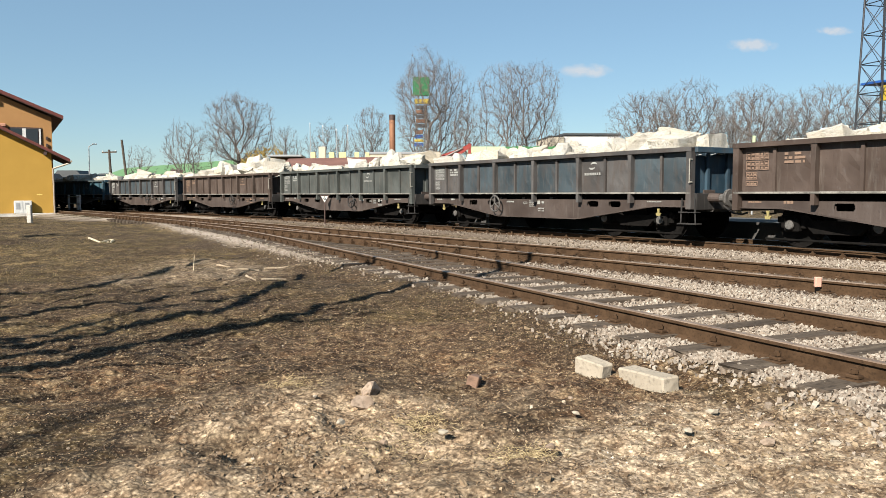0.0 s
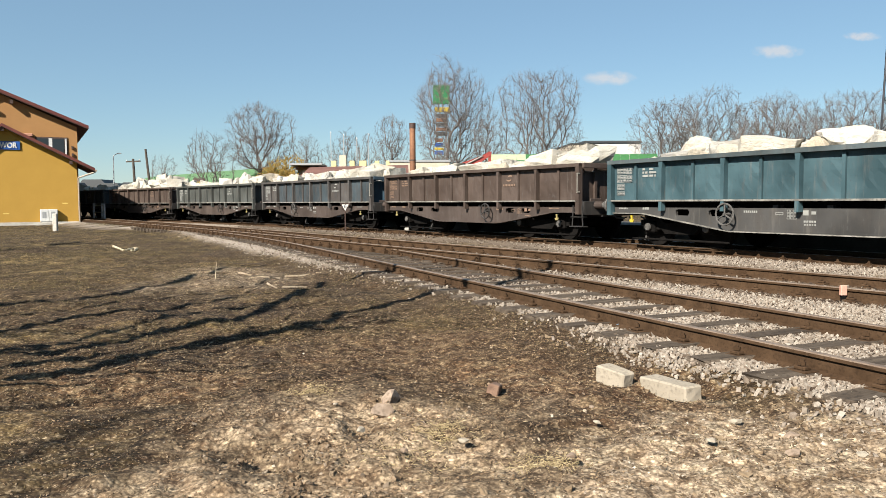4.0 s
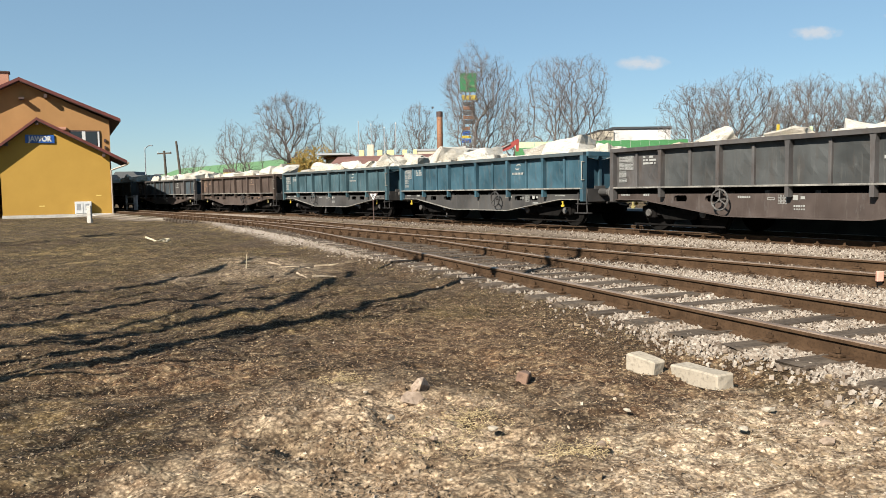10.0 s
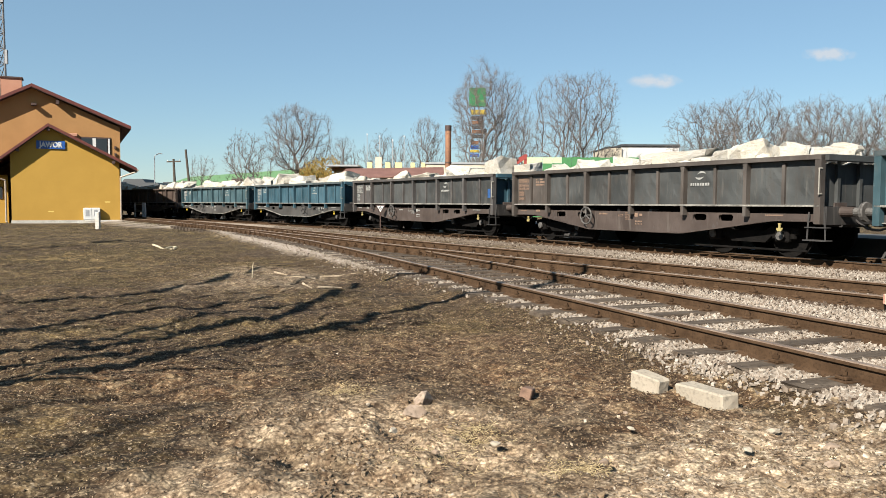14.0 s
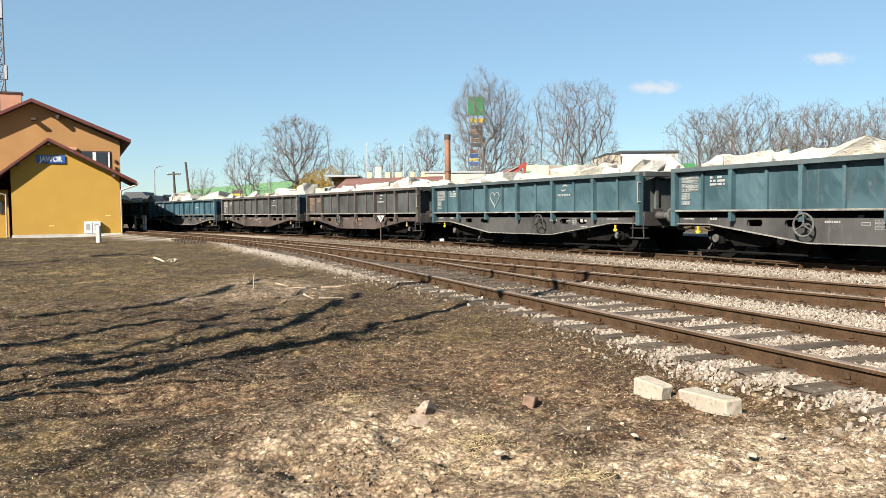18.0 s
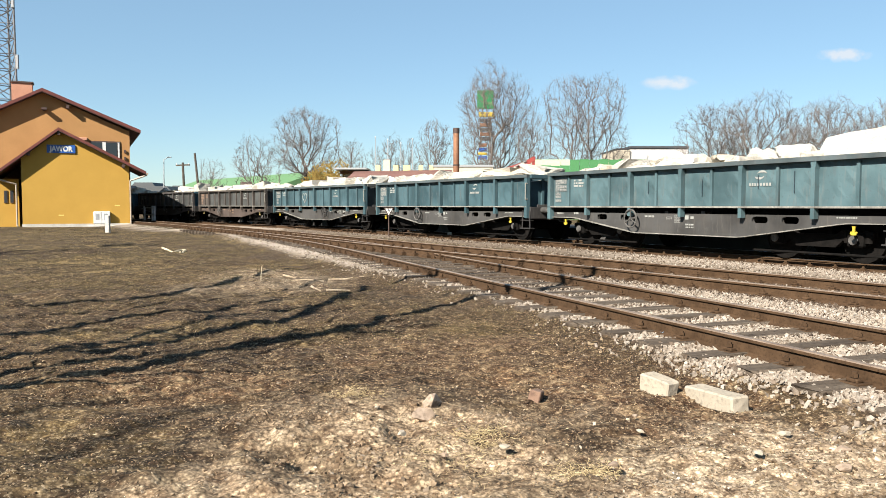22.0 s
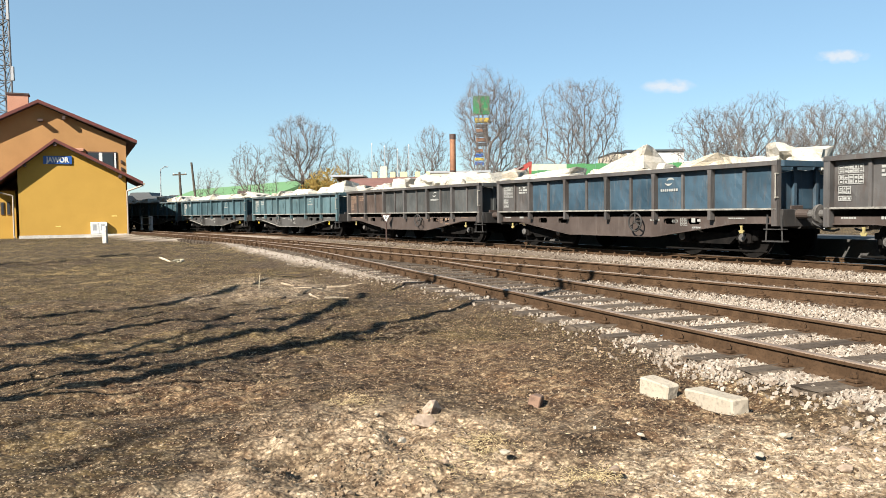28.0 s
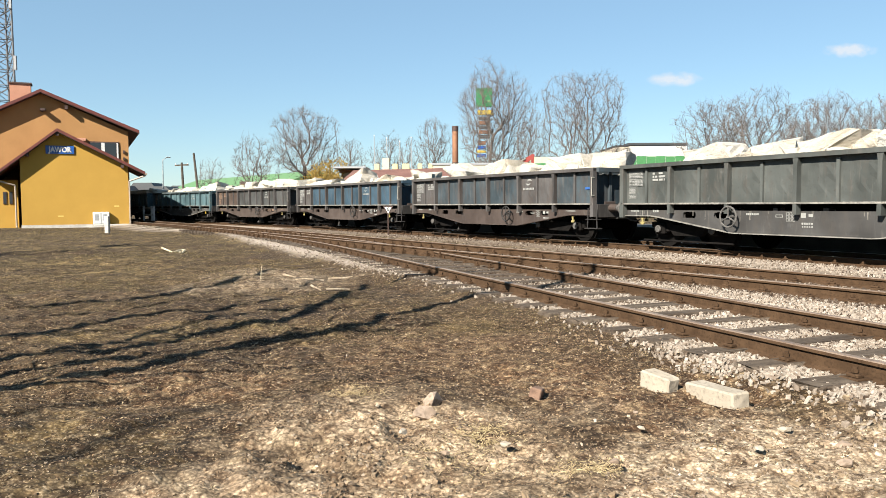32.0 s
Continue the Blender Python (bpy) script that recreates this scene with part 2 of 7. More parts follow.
TRAIN = Line(*line_back(7.70, 18.0, 27.3, 0.27, 20), [(20 + 58, 0.27), (60, 0.0)], 20)
MID = Line(*line_back(4.246, 12.0, 30.1, 0.0, 22), [(22 + 18, 0.0), (45, 0.13), (20, 0.0)], 22)
SIDE = Line(*line_back(2.855, 8.0, 20.7, 0.0, 24), [(24 + 13, 0.0), (13, 0.72)], 24)
TRACKS = ((TRAIN, -45, 120, RAIL), (MID, -35, 80, RAIL + 0.07), (SIDE, -30, 25.5, RAIL))


# ---- ground ----
def stretch_axis(stops):
    out = []
    for a, b, n in stops:
        out += list(np.linspace(a, b, n, endpoint=False))
    return np.array(out + [stops[-1][1]])


LINE_XY = [(np.array([ln.at(s)[:2] for s in np.arange(a, b, 0.5)]), z) for ln, a, b, z in TRACKS]


def from_tracks(x, y, only=None):
    """Distance to the nearest middle line, for arrays."""
    best = np.full(x.shape, 1e9)
    for pts, _ in LINE_XY if only is None else [LINE_XY[k] for k in only]:
        for i in range(0, len(pts), 1):
            np.minimum(best, (x - pts[i, 0]) ** 2 + (y - pts[i, 1]) ** 2, out=best)
    return np.sqrt(best)


def waves(x, y):
    z = np.zeros_like(x)
    rng = np.random.RandomState(4)
    for wl, amp in ((7, 0.025), (2.6, 0.018), (1.1, 0.012), (0.5, 0.008), (0.27, 0.006)):
        for _ in range(5):
            a, ph = rng.rand() * 6.283, rng.rand() * 6.283
            z += amp * 0.45 * np.sin((x * math.cos(a) + y * math.sin(a)) * 6.283 / wl + ph + 1.3 * np.sin((x * math.sin(a) - y * math.cos(a)) * 3.1 / wl + ph))
    return z


def grain(x, y, size, seed):
    """Smooth random hills about 'size' across, -1 to 1, for arrays."""
    u, v = x / size + 31.7 * seed, y / size - 17.3 * seed
    i, j = np.floor(u).astype(np.int64), np.floor(v).astype(np.int64)
    f, g = u - i, v - j
    f, g = f * f * (3 - 2 * f), g * g * (3 - 2 * g)

    def h(a, b):
        k = (a * 374761393 + b * 668265263 + seed * 974711) & 0x7FFFFFFF
        k = ((k ^ (k >> 13)) * 1274126177) & 0x7FFFFFFF
        return ((k ^ (k >> 16)) & 0xFFFF) / 32767.5 - 1
    return (h(i, j) * (1 - f) + h(i + 1, j) * f) * (1 - g) + (h(i, j + 1) * (1 - f) + h(i + 1, j + 1) * f) * g


BED_EDGE = [(2.98, 3.0), (2.74, 4.5), (2.54, 5.26), (2.26, 5.8), (1.98, 6.6), (1.70, 7.9), (1.27, 9.31), (0.68, 10.7), (0.30, 11.9), (-1.95, 16.2), (-6.0, 25.0), (-12.6, 40.0)]


def bed_edge(y):
    return np.interp(y, [p[1] for p in BED_EDGE], [p[0] for p in BED_EDGE])


def blob(x, y, cx, cy, rx, ry, seed):
    """A patch with a ragged edge, 0 to 1."""
    d = np.hypot((x - cx) / rx, (y - cy) / ry) + 0.34 * grain(x, y, 0.55, seed) + 0.22 * grain(x, y, 0.17, seed + 1)
    return np.clip((1.15 - d) / 0.5, 0, 1)


def trodden(x, y):
    """Dry bare earth, broken up by feet and tyres, before the camera."""
    g = np.maximum(blob(x, y, 0.05, 4.1, 1.05, 1.15, 31), 0.6 * blob(x, y, -0.95, 3.45, 0.75, 0.6, 33))
    g = np.maximum(g, 0.6 * blob(x, y, -0.75, 5.2, 0.8, 0.5, 35))
    g = np.maximum(g, 0.35 * blob(x, y, 1.6, 3.3, 1.6, 0.7, 37))
    return np.clip(g * (0.8 + 0.45 * grain(x, y, 0.3, 4)), 0, 1)


def stony(x, y):
    """Grey, gravelly earth beside the ballast."""
    return np.maximum(blob(x, y, 1.75, 4.0, 1.15, 1.05, 41), 0.5 * blob(x, y, -3.2, 14.5, 1.4, 2.5, 43))


def leafy(x, y):
    """Reddish-brown dead leaves and stalks."""
    g = np.maximum(blob(x, y, 1.25, 5.75, 1.0, 0.95, 45), 0.8 * blob(x, y, -2.0, 5.9, 1.1, 0.55, 47))
    return np.maximum(g, 0.7 * blob(x, y, 0.1, 7.2, 1.3, 1.1, 49))


def lush_shade(x, y):
    """Short olive grass; the left patches also carry soft twig shade in their colour."""
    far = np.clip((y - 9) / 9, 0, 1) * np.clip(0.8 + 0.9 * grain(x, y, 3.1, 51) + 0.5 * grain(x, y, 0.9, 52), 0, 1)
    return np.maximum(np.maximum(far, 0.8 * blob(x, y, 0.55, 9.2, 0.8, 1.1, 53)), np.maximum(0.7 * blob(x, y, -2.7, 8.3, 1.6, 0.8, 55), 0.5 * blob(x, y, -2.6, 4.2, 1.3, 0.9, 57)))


MID_XY = np.array([MID.at(s)[:2] for s in np.arange(-20, 70, 0.5)])
SIDE_XY = np.array([SIDE.at(s)[:2] for s in np.arange(-12, 30, 0.5)])


def soot(x, y):
    """Where the ballast is old and brown: within the used rails, and where the tracks run together."""
    dm, ds, dt = (from_tracks(x, y, (k,)) for k in (1, 2, 0))
    brown = np.maximum(np.clip((1.25 - dm) / 0.3, 0, 1), np.clip((1.2 - dt) / 0.3, 0, 1))
    brown = np.maximum(brown, np.clip((1.0 - ds) / 0.3, 0, 1) * np.clip((y - 9) / 5, 0.12, 1))
    beyond = np.clip((x - np.interp(y, SIDE_XY[:, 1], SIDE_XY[:, 0])) / 0.4, 0, 1)
    brown = np.maximum(brown, beyond * np.clip((2.7 - dm - ds) / 0.5, 0, 1))
    far = np.clip((x - np.interp(y, MID_XY[:, 1], MID_XY[:, 0])) / 0.4, 0, 1)
    brown = np.maximum(brown, 0.15 * far)
    return np.maximum(brown, beyond * np.clip((y - 17) / 8, 0, 0.75))


def ground_z(x, y):
    others, middle = from_tracks(x, y, (0, 2)), from_tracks(x, y, (1,))
    d = np.minimum(others, middle)
    side = from_tracks(x, y, (2,))
    bed = np.clip((2.35 - d) / 0.7, 0, 1) * np.where((y > 2) & (y < 40), np.maximum(np.clip((x - bed_edge(y) + 0.35) / 0.40, 0, 1), np.clip((1.6 - side) / 0.35, 0, 1)), 1)
    near = np.clip((70 - np.hypot(x, y)) / 40, 0, 1)
    rough = np.clip((16 - y) / 6, 0, 1) * (y > 2)
    wide = np.clip((60 - y) / 20, 0, 1) * (y > 2)
    clods = 0.020 * grain(x, y, 0.31, 1) + 0.024 * np.abs(grain(x, y, 0.16, 2)) + 0.016 * grain(x, y, 0.085, 5) + 0.009 * grain(x, y, 0.05, 6)
    clods = clods - 0.055 * np.exp(-((x + 0.62) / 0.30) ** 2 - ((y - 4.15) / 0.26) ** 2) - 0.03 * np.exp(-((x + 0.3) / 0.2) ** 2 - ((y - 3.7) / 0.2) ** 2)
    clods = clods * (0.75 + 0.45 * trodden(x, y) + 0.6 * blob(x, y, -0.65, 4.2, 0.55, 0.6, 61))
    # shallow ruts and hummocks that run with the old cart way
    u = 0.8 * x - 0.6 * y
    ruts = 0.026 * grain(u, y * 0.25 + x * 0.2, 0.55, 63) + 0.036 * grain(x, y, 0.62, 64) * np.clip((y - 5) / 4, 0, 1)
    return (1 - bed) * (waves(x, y) * near + clods * rough + ruts * wide) + bed * (0.096 + 0.066 * np.clip((others - middle) / 0.8 + 0.4, 0, 1)), bed


def build_ground():
    gx = stretch_axis([(-900, -60, 14), (-60, -14, 26), (-14, -7, 90), (-7, 7, 330), (7, 20, 30), (20, 70, 20), (70, 900, 14)])
    gy = stretch_axis([(-500, -20, 10), (-20, 2.5, 12), (2.5, 9, 210), (9, 20, 165), (20, 60, 90), (60, 140, 30), (140, 2500, 16)])
    X, Y = np.meshgrid(gx, gy)
    Z, bed = ground_z(X.ravel(), Y.ravel())
    nx, ny = len(gx), len(gy)
    idx = np.arange(nx * ny).reshape(ny, nx)
    faces = np.stack([idx[:-1, :-1], idx[:-1, 1:], idx[1:, 1:], idx[1:, :-1]], -1).reshape(-1, 4)
    me = bpy.data.meshes.new("ground")
    me.from_pydata(np.stack([X.ravel(), Y.ravel(), Z], 1).tolist(), [], faces.tolist())
    wx, wy = X.ravel(), Y.ravel()
    gravel = bed * np.where((wy > 2) & (wy < 40), np.clip((wx - bed_edge(wy) + 0.1 * grain(wx, wy, 0.2, 7)) / 0.25, 0, 1), 1)
    damp = np.exp(-((wx - bed_edge(wy) + 0.45) / 0.40) ** 2) * np.clip((wy - 5.6) / 0.8, 0, 1) * np.clip((26 - wy) / 8, 0, 1)
    damp = np.clip(damp * (0.9 + 1.1 * grain(wx, wy, 0.45, 8)), 0, 0.9)
    for key, values in (("bed", gravel), ("damp", damp), ("worn", trodden(wx, wy)), ("stony", stony(wx, wy)), ("leafy", leafy(wx, wy)), ("lush_shade", lush_shade(wx, wy)), ("soot", soot(wx, wy))):
        at = me.attributes.new(key, "FLOAT", "POINT")
        at.data.foreach_set("value", values.astype(np.float32))
    me.polygons.foreach_set("use_smooth", [True] * len(me.polygons))
    m, nt, links, bsdf = nodes_of("yard_earth")
    wide = tex(nt, links, 0.45, 5, 0.6, vary=False)
    mid = tex(nt, links, 2.2, 6, 0.65, vary=False)
    tuft = tex(nt, links, 6.5, 4, 0.52, vary=False)
    fine = tex(nt, links, 19, 4, 0.55, vary=False)
    grit = tex(nt, links, 60, 3, 0.5, vary=False)

    def zone(key):
        a = nt.new("ShaderNodeAttribute")
        a.attribute_name = key
        return a.outputs["Fac"]
    def crumbs(scale, warp):
        """Crumbs of earth: how far from the middle of a crumb, and a value for each crumb."""
        tc, jog, add = nt.new("ShaderNodeTexCoord"), nt.new("ShaderNodeTexNoise"), nt.new("ShaderNodeVectorMath")
        jog.inputs["Scale"].default_value, jog.inputs["Detail"].default_value = scale * 0.8, 3
        add.operation, add.inputs[2].default_value = "MULTIPLY_ADD", (0, 0, 0)
        add.inputs[1].default_value = (warp, warp, warp)
        links.new(tc.outputs["Object"], jog.inputs["Vector"])
        links.new(jog.outputs["Color"], add.inputs[0])
        links.new(tc.outputs["Object"], add.inputs[2])
        v = nt.new("ShaderNodeTexVoronoi")
        v.inputs["Scale"].default_value = scale
        links.new(add.outputs[0], v.inputs["Vector"])
        one = nt.new("ShaderNodeSeparateColor")
        links.new(v.outputs["Color"], one.inputs[0])
        return v.outputs["Distance"], one.outputs[0]

    def tones(fac, *stops):
        return ramp(nt, links, fac, [(p, toned(c)) for p, c in stops])

    def mask(fac, a, va, b, vb):
        return ramp(nt, links, fac, [(a, (va, va, va)), (b, (vb, vb, vb))])
    col = tones(mid, (0.40, (0.062, 0.037, 0.020)), (0.47, (0.140, 0.089, 0.048)), (0.55, (0.270, 0.185, 0.105)), (0.63, (0.500, 0.365, 0.220)))
    col = mixc(nt, links, mask(wide, 0.42, 0, 0.56, 0.6), col, toned((0.166, 0.114, 0.053)))
    bare = tex(nt, links, 1.25, 6, 0.7, vary=False)
    col = mixc(nt, links, mask(bare, 0.41, 0.9, 0.515, 0), col, toned((0.090, 0.057, 0.030)))
    col = mixc(nt, links, zone("leafy"), col, tones(tuft, (0.40, (0.174, 0.094, 0.050)), (0.50, (0.422, 0.256, 0.144)), (0.60, (0.754, 0.535, 0.325))))
    # olive grass tones, with soft twig shade painted into the left patches
    col = mixc(nt, links, zone("lush_shade"), col, tones(mid, (0.41, (0.075, 0.056, 0.021)), (0.49, (0.225, 0.168, 0.068)), (0.58, (0.600, 0.450, 0.215))))
    col = mixc(nt, links, 1.0, col, ramp(nt, links, wide, [(0.38, (0.29, 0.275, 0.265)), (0.50, (0.42, 0.41, 0.395)), (0.62, (0.62, 0.60, 0.56))]), "MULTIPLY")
    col = mixc(nt, links, zone("stony"), col, tones(tuft, (0.38, (0.330, 0.245, 0.166)), (0.50, (0.560, 0.438, 0.312)), (0.62, (0.760, 0.640, 0.475))))
    col = mixc(nt, links, zone("worn"), col, tones(tuft, (0.38, (0.500, 0.365, 0.240)), (0.50, (0.600, 0.462, 0.318)), (0.64, (0.700, 0.560, 0.395))))
    col = mixc(nt, links, mask(tuft, 0.36, 0.6, 0.45, 0), col, toned((0.100, 0.061, 0.035)))
    col = mixc(nt, links, mask(tuft, 0.55, 0, 0.64, 0.35), col, toned((0.420, 0.322, 0.198)))
    col = mixc(nt, links, zone("damp"), col, toned((0.079, 0.051, 0.027)))
    col = mixc(nt, links, mask(fine, 0.37, 0.6, 0.44, 0), col, toned((0.075, 0.046, 0.027)))
    col = mixc(nt, links, mask(fine, 0.56, 0, 0.65, 0.45), col, toned((0.520, 0.405, 0.265)))
    col = mixc(nt, links, mask(grit, 0.38, 0.4, 0.45, 0), col, toned((0.090, 0.057, 0.035)))
    col = mixc(nt, links, mask(grit, 0.58, 0, 0.66, 0.45), col, toned((0.640, 0.520, 0.370)))
    big, big_tone = crumbs(13, 0.010)
    even, even_tone = crumbs(25, 0.006)
    small, small_tone = crumbs(48, 0.003)
    # gap: the shade between crumbs, painted darker away from each crumb's middle
    for dist, tone, gap in ((big, big_tone, 0.80), (even, even_tone, 0.45), (small, small_tone, 0.35)):
        col = mixc(nt, links, 0.62, col, ramp(nt, links, tone, [(0.0, (0.68, 0.66, 0.64)), (0.5, (0.96, 0.96, 0.96)), (1.0, (1.36, 1.35, 1.33))]), "MULTIPLY")
        col = mixc(nt, links, 0.65, col, ramp(nt, links, dist, [(0.35, (1.15, 1.15, 1.15)), (0.72, (gap, gap * 0.95, gap * 0.9))]), "MULTIPLY")
    col = mixc(nt, links, 1.0, col, (0.86, 0.855, 0.855), "MULTIPLY")
    stone = tones(fine, (0.40, (0.34, 0.275, 0.22)), (0.6, (0.52, 0.45, 0.375)))
    stone = mixc(nt, links, zone("soot"), stone, tones(fine, (0.40, (0.065, 0.043, 0.029)), (0.6, (0.16, 0.115, 0.08))))
    links.new(mixc(nt, links, zone("bed"), col, stone), bsdf.inputs["Base Color"])
    bsdf.inputs["Roughness"].default_value = 0.95
    bsdf.inputs["Specular IOR Level"].default_value = 0.15
    relief = tuft
    for part_of, k in ((big, -0.30), (even, -0.26), (small, -0.16), (fine, 0.20)):
        both = nt.new("ShaderNodeMath")
        both.operation, both.inputs[1].default_value = "MULTIPLY_ADD", k
        links.new(part_of, both.inputs[0])
        links.new(relief, both.inputs[2])
        relief = both.outputs[0]
    bump(nt, links, bsdf, relief, 1.0, 0.020)
    me.materials.append(m)
    return tagged(new("ground", me), "bare brown yard earth with gravel, dead leaves and thin grass", "ground", kind="structure")


build_ground()

# ---- rails and sleepers ----
RAIL_OUT = [(-0.065, -0.20), (0.065, -0.20), (0.065, -0.145), (0.012, -0.125), (0.012, -0.042), (0.036, -0.032), (0.036, -0.008), (0.028, 0.0), (-0.028, 0.0), (-0.036, -0.008), (-0.036, -0.032), (-0.012, -0.042), (-0.012, -0.125), (-0.065, -0.145)]


def rail(line, off, a, b, z, name, parent, shiny):
    ss = np.arange(a, b + 0.01, 1.0)
    verts, faces, n = [], [], len(RAIL_OUT)
    for s in ss:
        for u, w in RAIL_OUT:
            x, y, _ = line.at(s, off + u)
            verts.append((x, y, z + w))
    for i in range(len(ss) - 1):
        for j in range(n):
            k = (j + 1) % n
            faces.append((i * n + j, i * n + k, (i + 1) * n + k, (i + 1) * n + j))
    ob = raw(name, verts, faces, M_RUST, parent)
    ob.data.materials.append(M_SHINE if shiny else M_HEAD)
    for i, p in enumerate(ob.data.polygons):
        if i % n in (6, 7, 8):
            p.material_index = 1
    return ob


def sleeper_mesh(seed):
    rng = random.Random(seed)
    bm = box(bm_new(), -1.3, 1.3, -0.125, 0.125, -0.15, 0.0, 0.015)
    for v in bm.verts:
        v.co += Vector((rng.uniform(-0.04, 0.03) if abs(v.co.x) > 1 else 0, rng.uniform(-0.012, 0.012), rng.uniform(-0.012, 0.006)))
    return mesh_of("sleeper", bm, M_SLEEPER)


def fastening_mesh():
    bm = box(bm_new(), -0.17, 0.17, -0.08, 0.08, -0.06, 0.022, 0.004)
    for sx in (-1, 1):
        box(bm, sx * 0.105 - 0.035, sx * 0.105 + 0.035, -0.05, 0.05, 0.02, 0.05, 0.008)
        rod(bm, (sx * 0.105, 0, 0.03), (sx * 0.105, 0, 0.095), 0.016, None, 6)
        rod(bm, (sx * 0.105, 0, 0.055), (sx * 0.105, 0, 0.08), 0.028, None, 6)
    return mesh_of("fastening", bm, M_RUST)


SLEEPERS = []


def build_tracks():
    woods, clip = [sleeper_mesh(i) for i in range(5)], fastening_mesh()
    rng = random.Random(11)
    names = (("railway_track_1", "running track with polished rails under the moving train", True, (-24, 62), 0.62),
             ("railway_track_2", "rusty station track in pale ballast on wooden sleepers", False, (-14, 50), 0.62),
             ("railway_track_3", "rusty siding with weathered wooden sleepers and pale ballast", False, (-12, 24), 0.64))
    for (line, a, b, z), (name, label, shiny, (sa, sb), gap) in zip(TRACKS, names):
        track = thing(name, label, "railway track", kind="structure")
        for off in (-0.7525, 0.7525):
            rail(line, off, a, b, z, "rail", track, shiny)
        s = sa
        while s < sb:
            x, y, h = line.at(s)
            turn = rng.uniform(-1.5, 1.5)
            if line is SIDE:
                SLEEPERS.append((x, y, h + turn))
            part("sleeper", woods[rng.randrange(5)], M_SLEEPER, track, m=pose(x, y, z - (0.128 if line is SIDE else 0.185), 0, 0, h + turn))
            if line is not TRAIN or s < 25:
                for off in (-0.7525, 0.7525):
                    x, y, h = line.at(s, off)
                    part("fastening", clip, M_RUST, track, m=pose(x, y, z - 0.146, 0, 0, h))
            s += gap * rng.uniform(0.96, 1.04)


build_tracks()


# ---- wagons ----
BODY, PITCH = 10.84, 12.05
HALF = BODY / 2
BAYS = [HALF - i * BODY / 6 for i in range(7)]       # front to rear
RIM, FLOOR = 2.12, 1.12                              # above the rail head
RUN = (9.97, 4.10994, 0.00465, 0.00006)              # how far the train has gone, by powers of the time


def gone(t):
    return RUN[0] + RUN[1] * t + RUN[2] * t * t + RUN[3] * t ** 3


def wagon_meshes():
    """The meshes that all the wagons share, in the wagon's space: x forward, y to its left, z from the rail head."""
    M = {}
    base = M_BLACK
    w = BODY / 12

    def keep(key, bm, smooth=False):
        M[key] = mesh_of(key, bm, base, smooth)
    # a thin side panel, slightly dented
    bm = bm_new()
    bmesh.ops.create_grid(bm, x_segments=6, y_segments=5, size=0.5)
    rng = random.Random(3)
    for v in bm.verts:
        x, z = v.co.x * w, (v.co.y + 0.5) * 0.91 + FLOOR
        edge = abs(v.co.x) > 0.49 or abs(v.co.y) > 0.49
        v.co = (x, 1.335 + (0 if edge else rng.uniform(-0.012, 0.008)), z)
    box(bm, -w / 2, w / 2, 1.305, 1.330, FLOOR, RIM - 0.09)
    keep("panel", bm)
    keep("rim", prism(bm_new(), [(-HALF - 0.02, RIM - 0.095), (HALF + 0.02, RIM - 0.095), (HALF + 0.02, RIM), (-HALF - 0.02, RIM)], 1.30, 1.485))
    keep("ledge", box(bm_new(), -HALF, HALF, 1.30, 1.475, FLOOR - 0.04, FLOOR + 0.002, 0.006))
    bm = prism(bm_new(), [(-0.045, 0.865), (0.045, 0.865), (0.045, RIM - 0.26), (0.070, RIM - 0.06), (-0.070, RIM - 0.06), (-0.045, RIM - 0.26)], 1.335, 1.47)
    keep("post", bm)
    keep("stiffener", prism(bm_new(), [(-0.035, FLOOR), (0.035, FLOOR), (0.035, RIM - 0.13), (-0.035, RIM - 0.13)], 1.33, 1.39))
    keep("end_post", prism(bm_new(), [(-0.07, 0.74), (0.07, 0.74), (0.07, RIM - 0.02), (-0.07, RIM - 0.02)], 1.34, 1.475))
    # the fish-bellied sole bar, with its slots cut through
    n = 60
    bm = bm_new()
    slots = [BAYS[1] - 0.55, BAYS[2] + 0.28, BAYS[4] - 0.42, BAYS[5] + 0.62]

    def belly(x):
        a = abs(x)
        return 0.80 if a > 4.3 else 0.80 - 0.36 * (4.3 - a) / 2.6 if a > 1.7 else 0.44
    xs = sorted({round(HALF - BODY * i / n, 4) for i in range(n + 1)} | {round(s + d, 4) for s in slots for d in (-0.2, -0.16, 0.16, 0.2)})
    hole = [(s - 0.2, s + 0.2) for s in slots]
    for yy in (1.31, 1.25):
        rows = []
        for x in xs:
            top, low = 0.938, belly(x)
            cut = any(abs(abs(x - q) - 0.2) < 0.001 for q in slots)
            rows.append([bm.verts.new((x, yy, z)) for z in (low, max(low + 0.02, 0.80 if cut else 0.755), 0.86 if cut else 0.90, top)])
        for i in range(len(xs) - 1):
            mid = (xs[i] + xs[i + 1]) / 2
            for j in range(3):
                if j == 1 and any(a < mid < b for a, b in hole):
                    continue
                q = (rows[i][j], rows[i + 1][j], rows[i + 1][j + 1], rows[i][j + 1])
                bm.faces.new(q if yy > 1.28 else q[::-1])
    keep("sole_bar", bm)
    bm = bm_new()
    for i in range(len(xs) - 1):
        x0, x1 = xs[i], xs[i + 1]
        vs = [bm.verts.new(p) for p in ((x0, 1.26, belly(x0) - 0.02), (x1, 1.26, belly(x1) - 0.02), (x1, 1.40, belly(x1) - 0.02), (x0, 1.40, belly(x0) - 0.02),
                                        (x0, 1.26, belly(x0)), (x1, 1.26, belly(x1)), (x1, 1.40, belly(x1)), (x0, 1.40, belly(x0)))]
        for q in ((0, 1, 2, 3), (7, 6, 5, 4), (3, 2, 6, 7), (0, 4, 5, 1)):
            bm.faces.new([vs[k] for k in q])
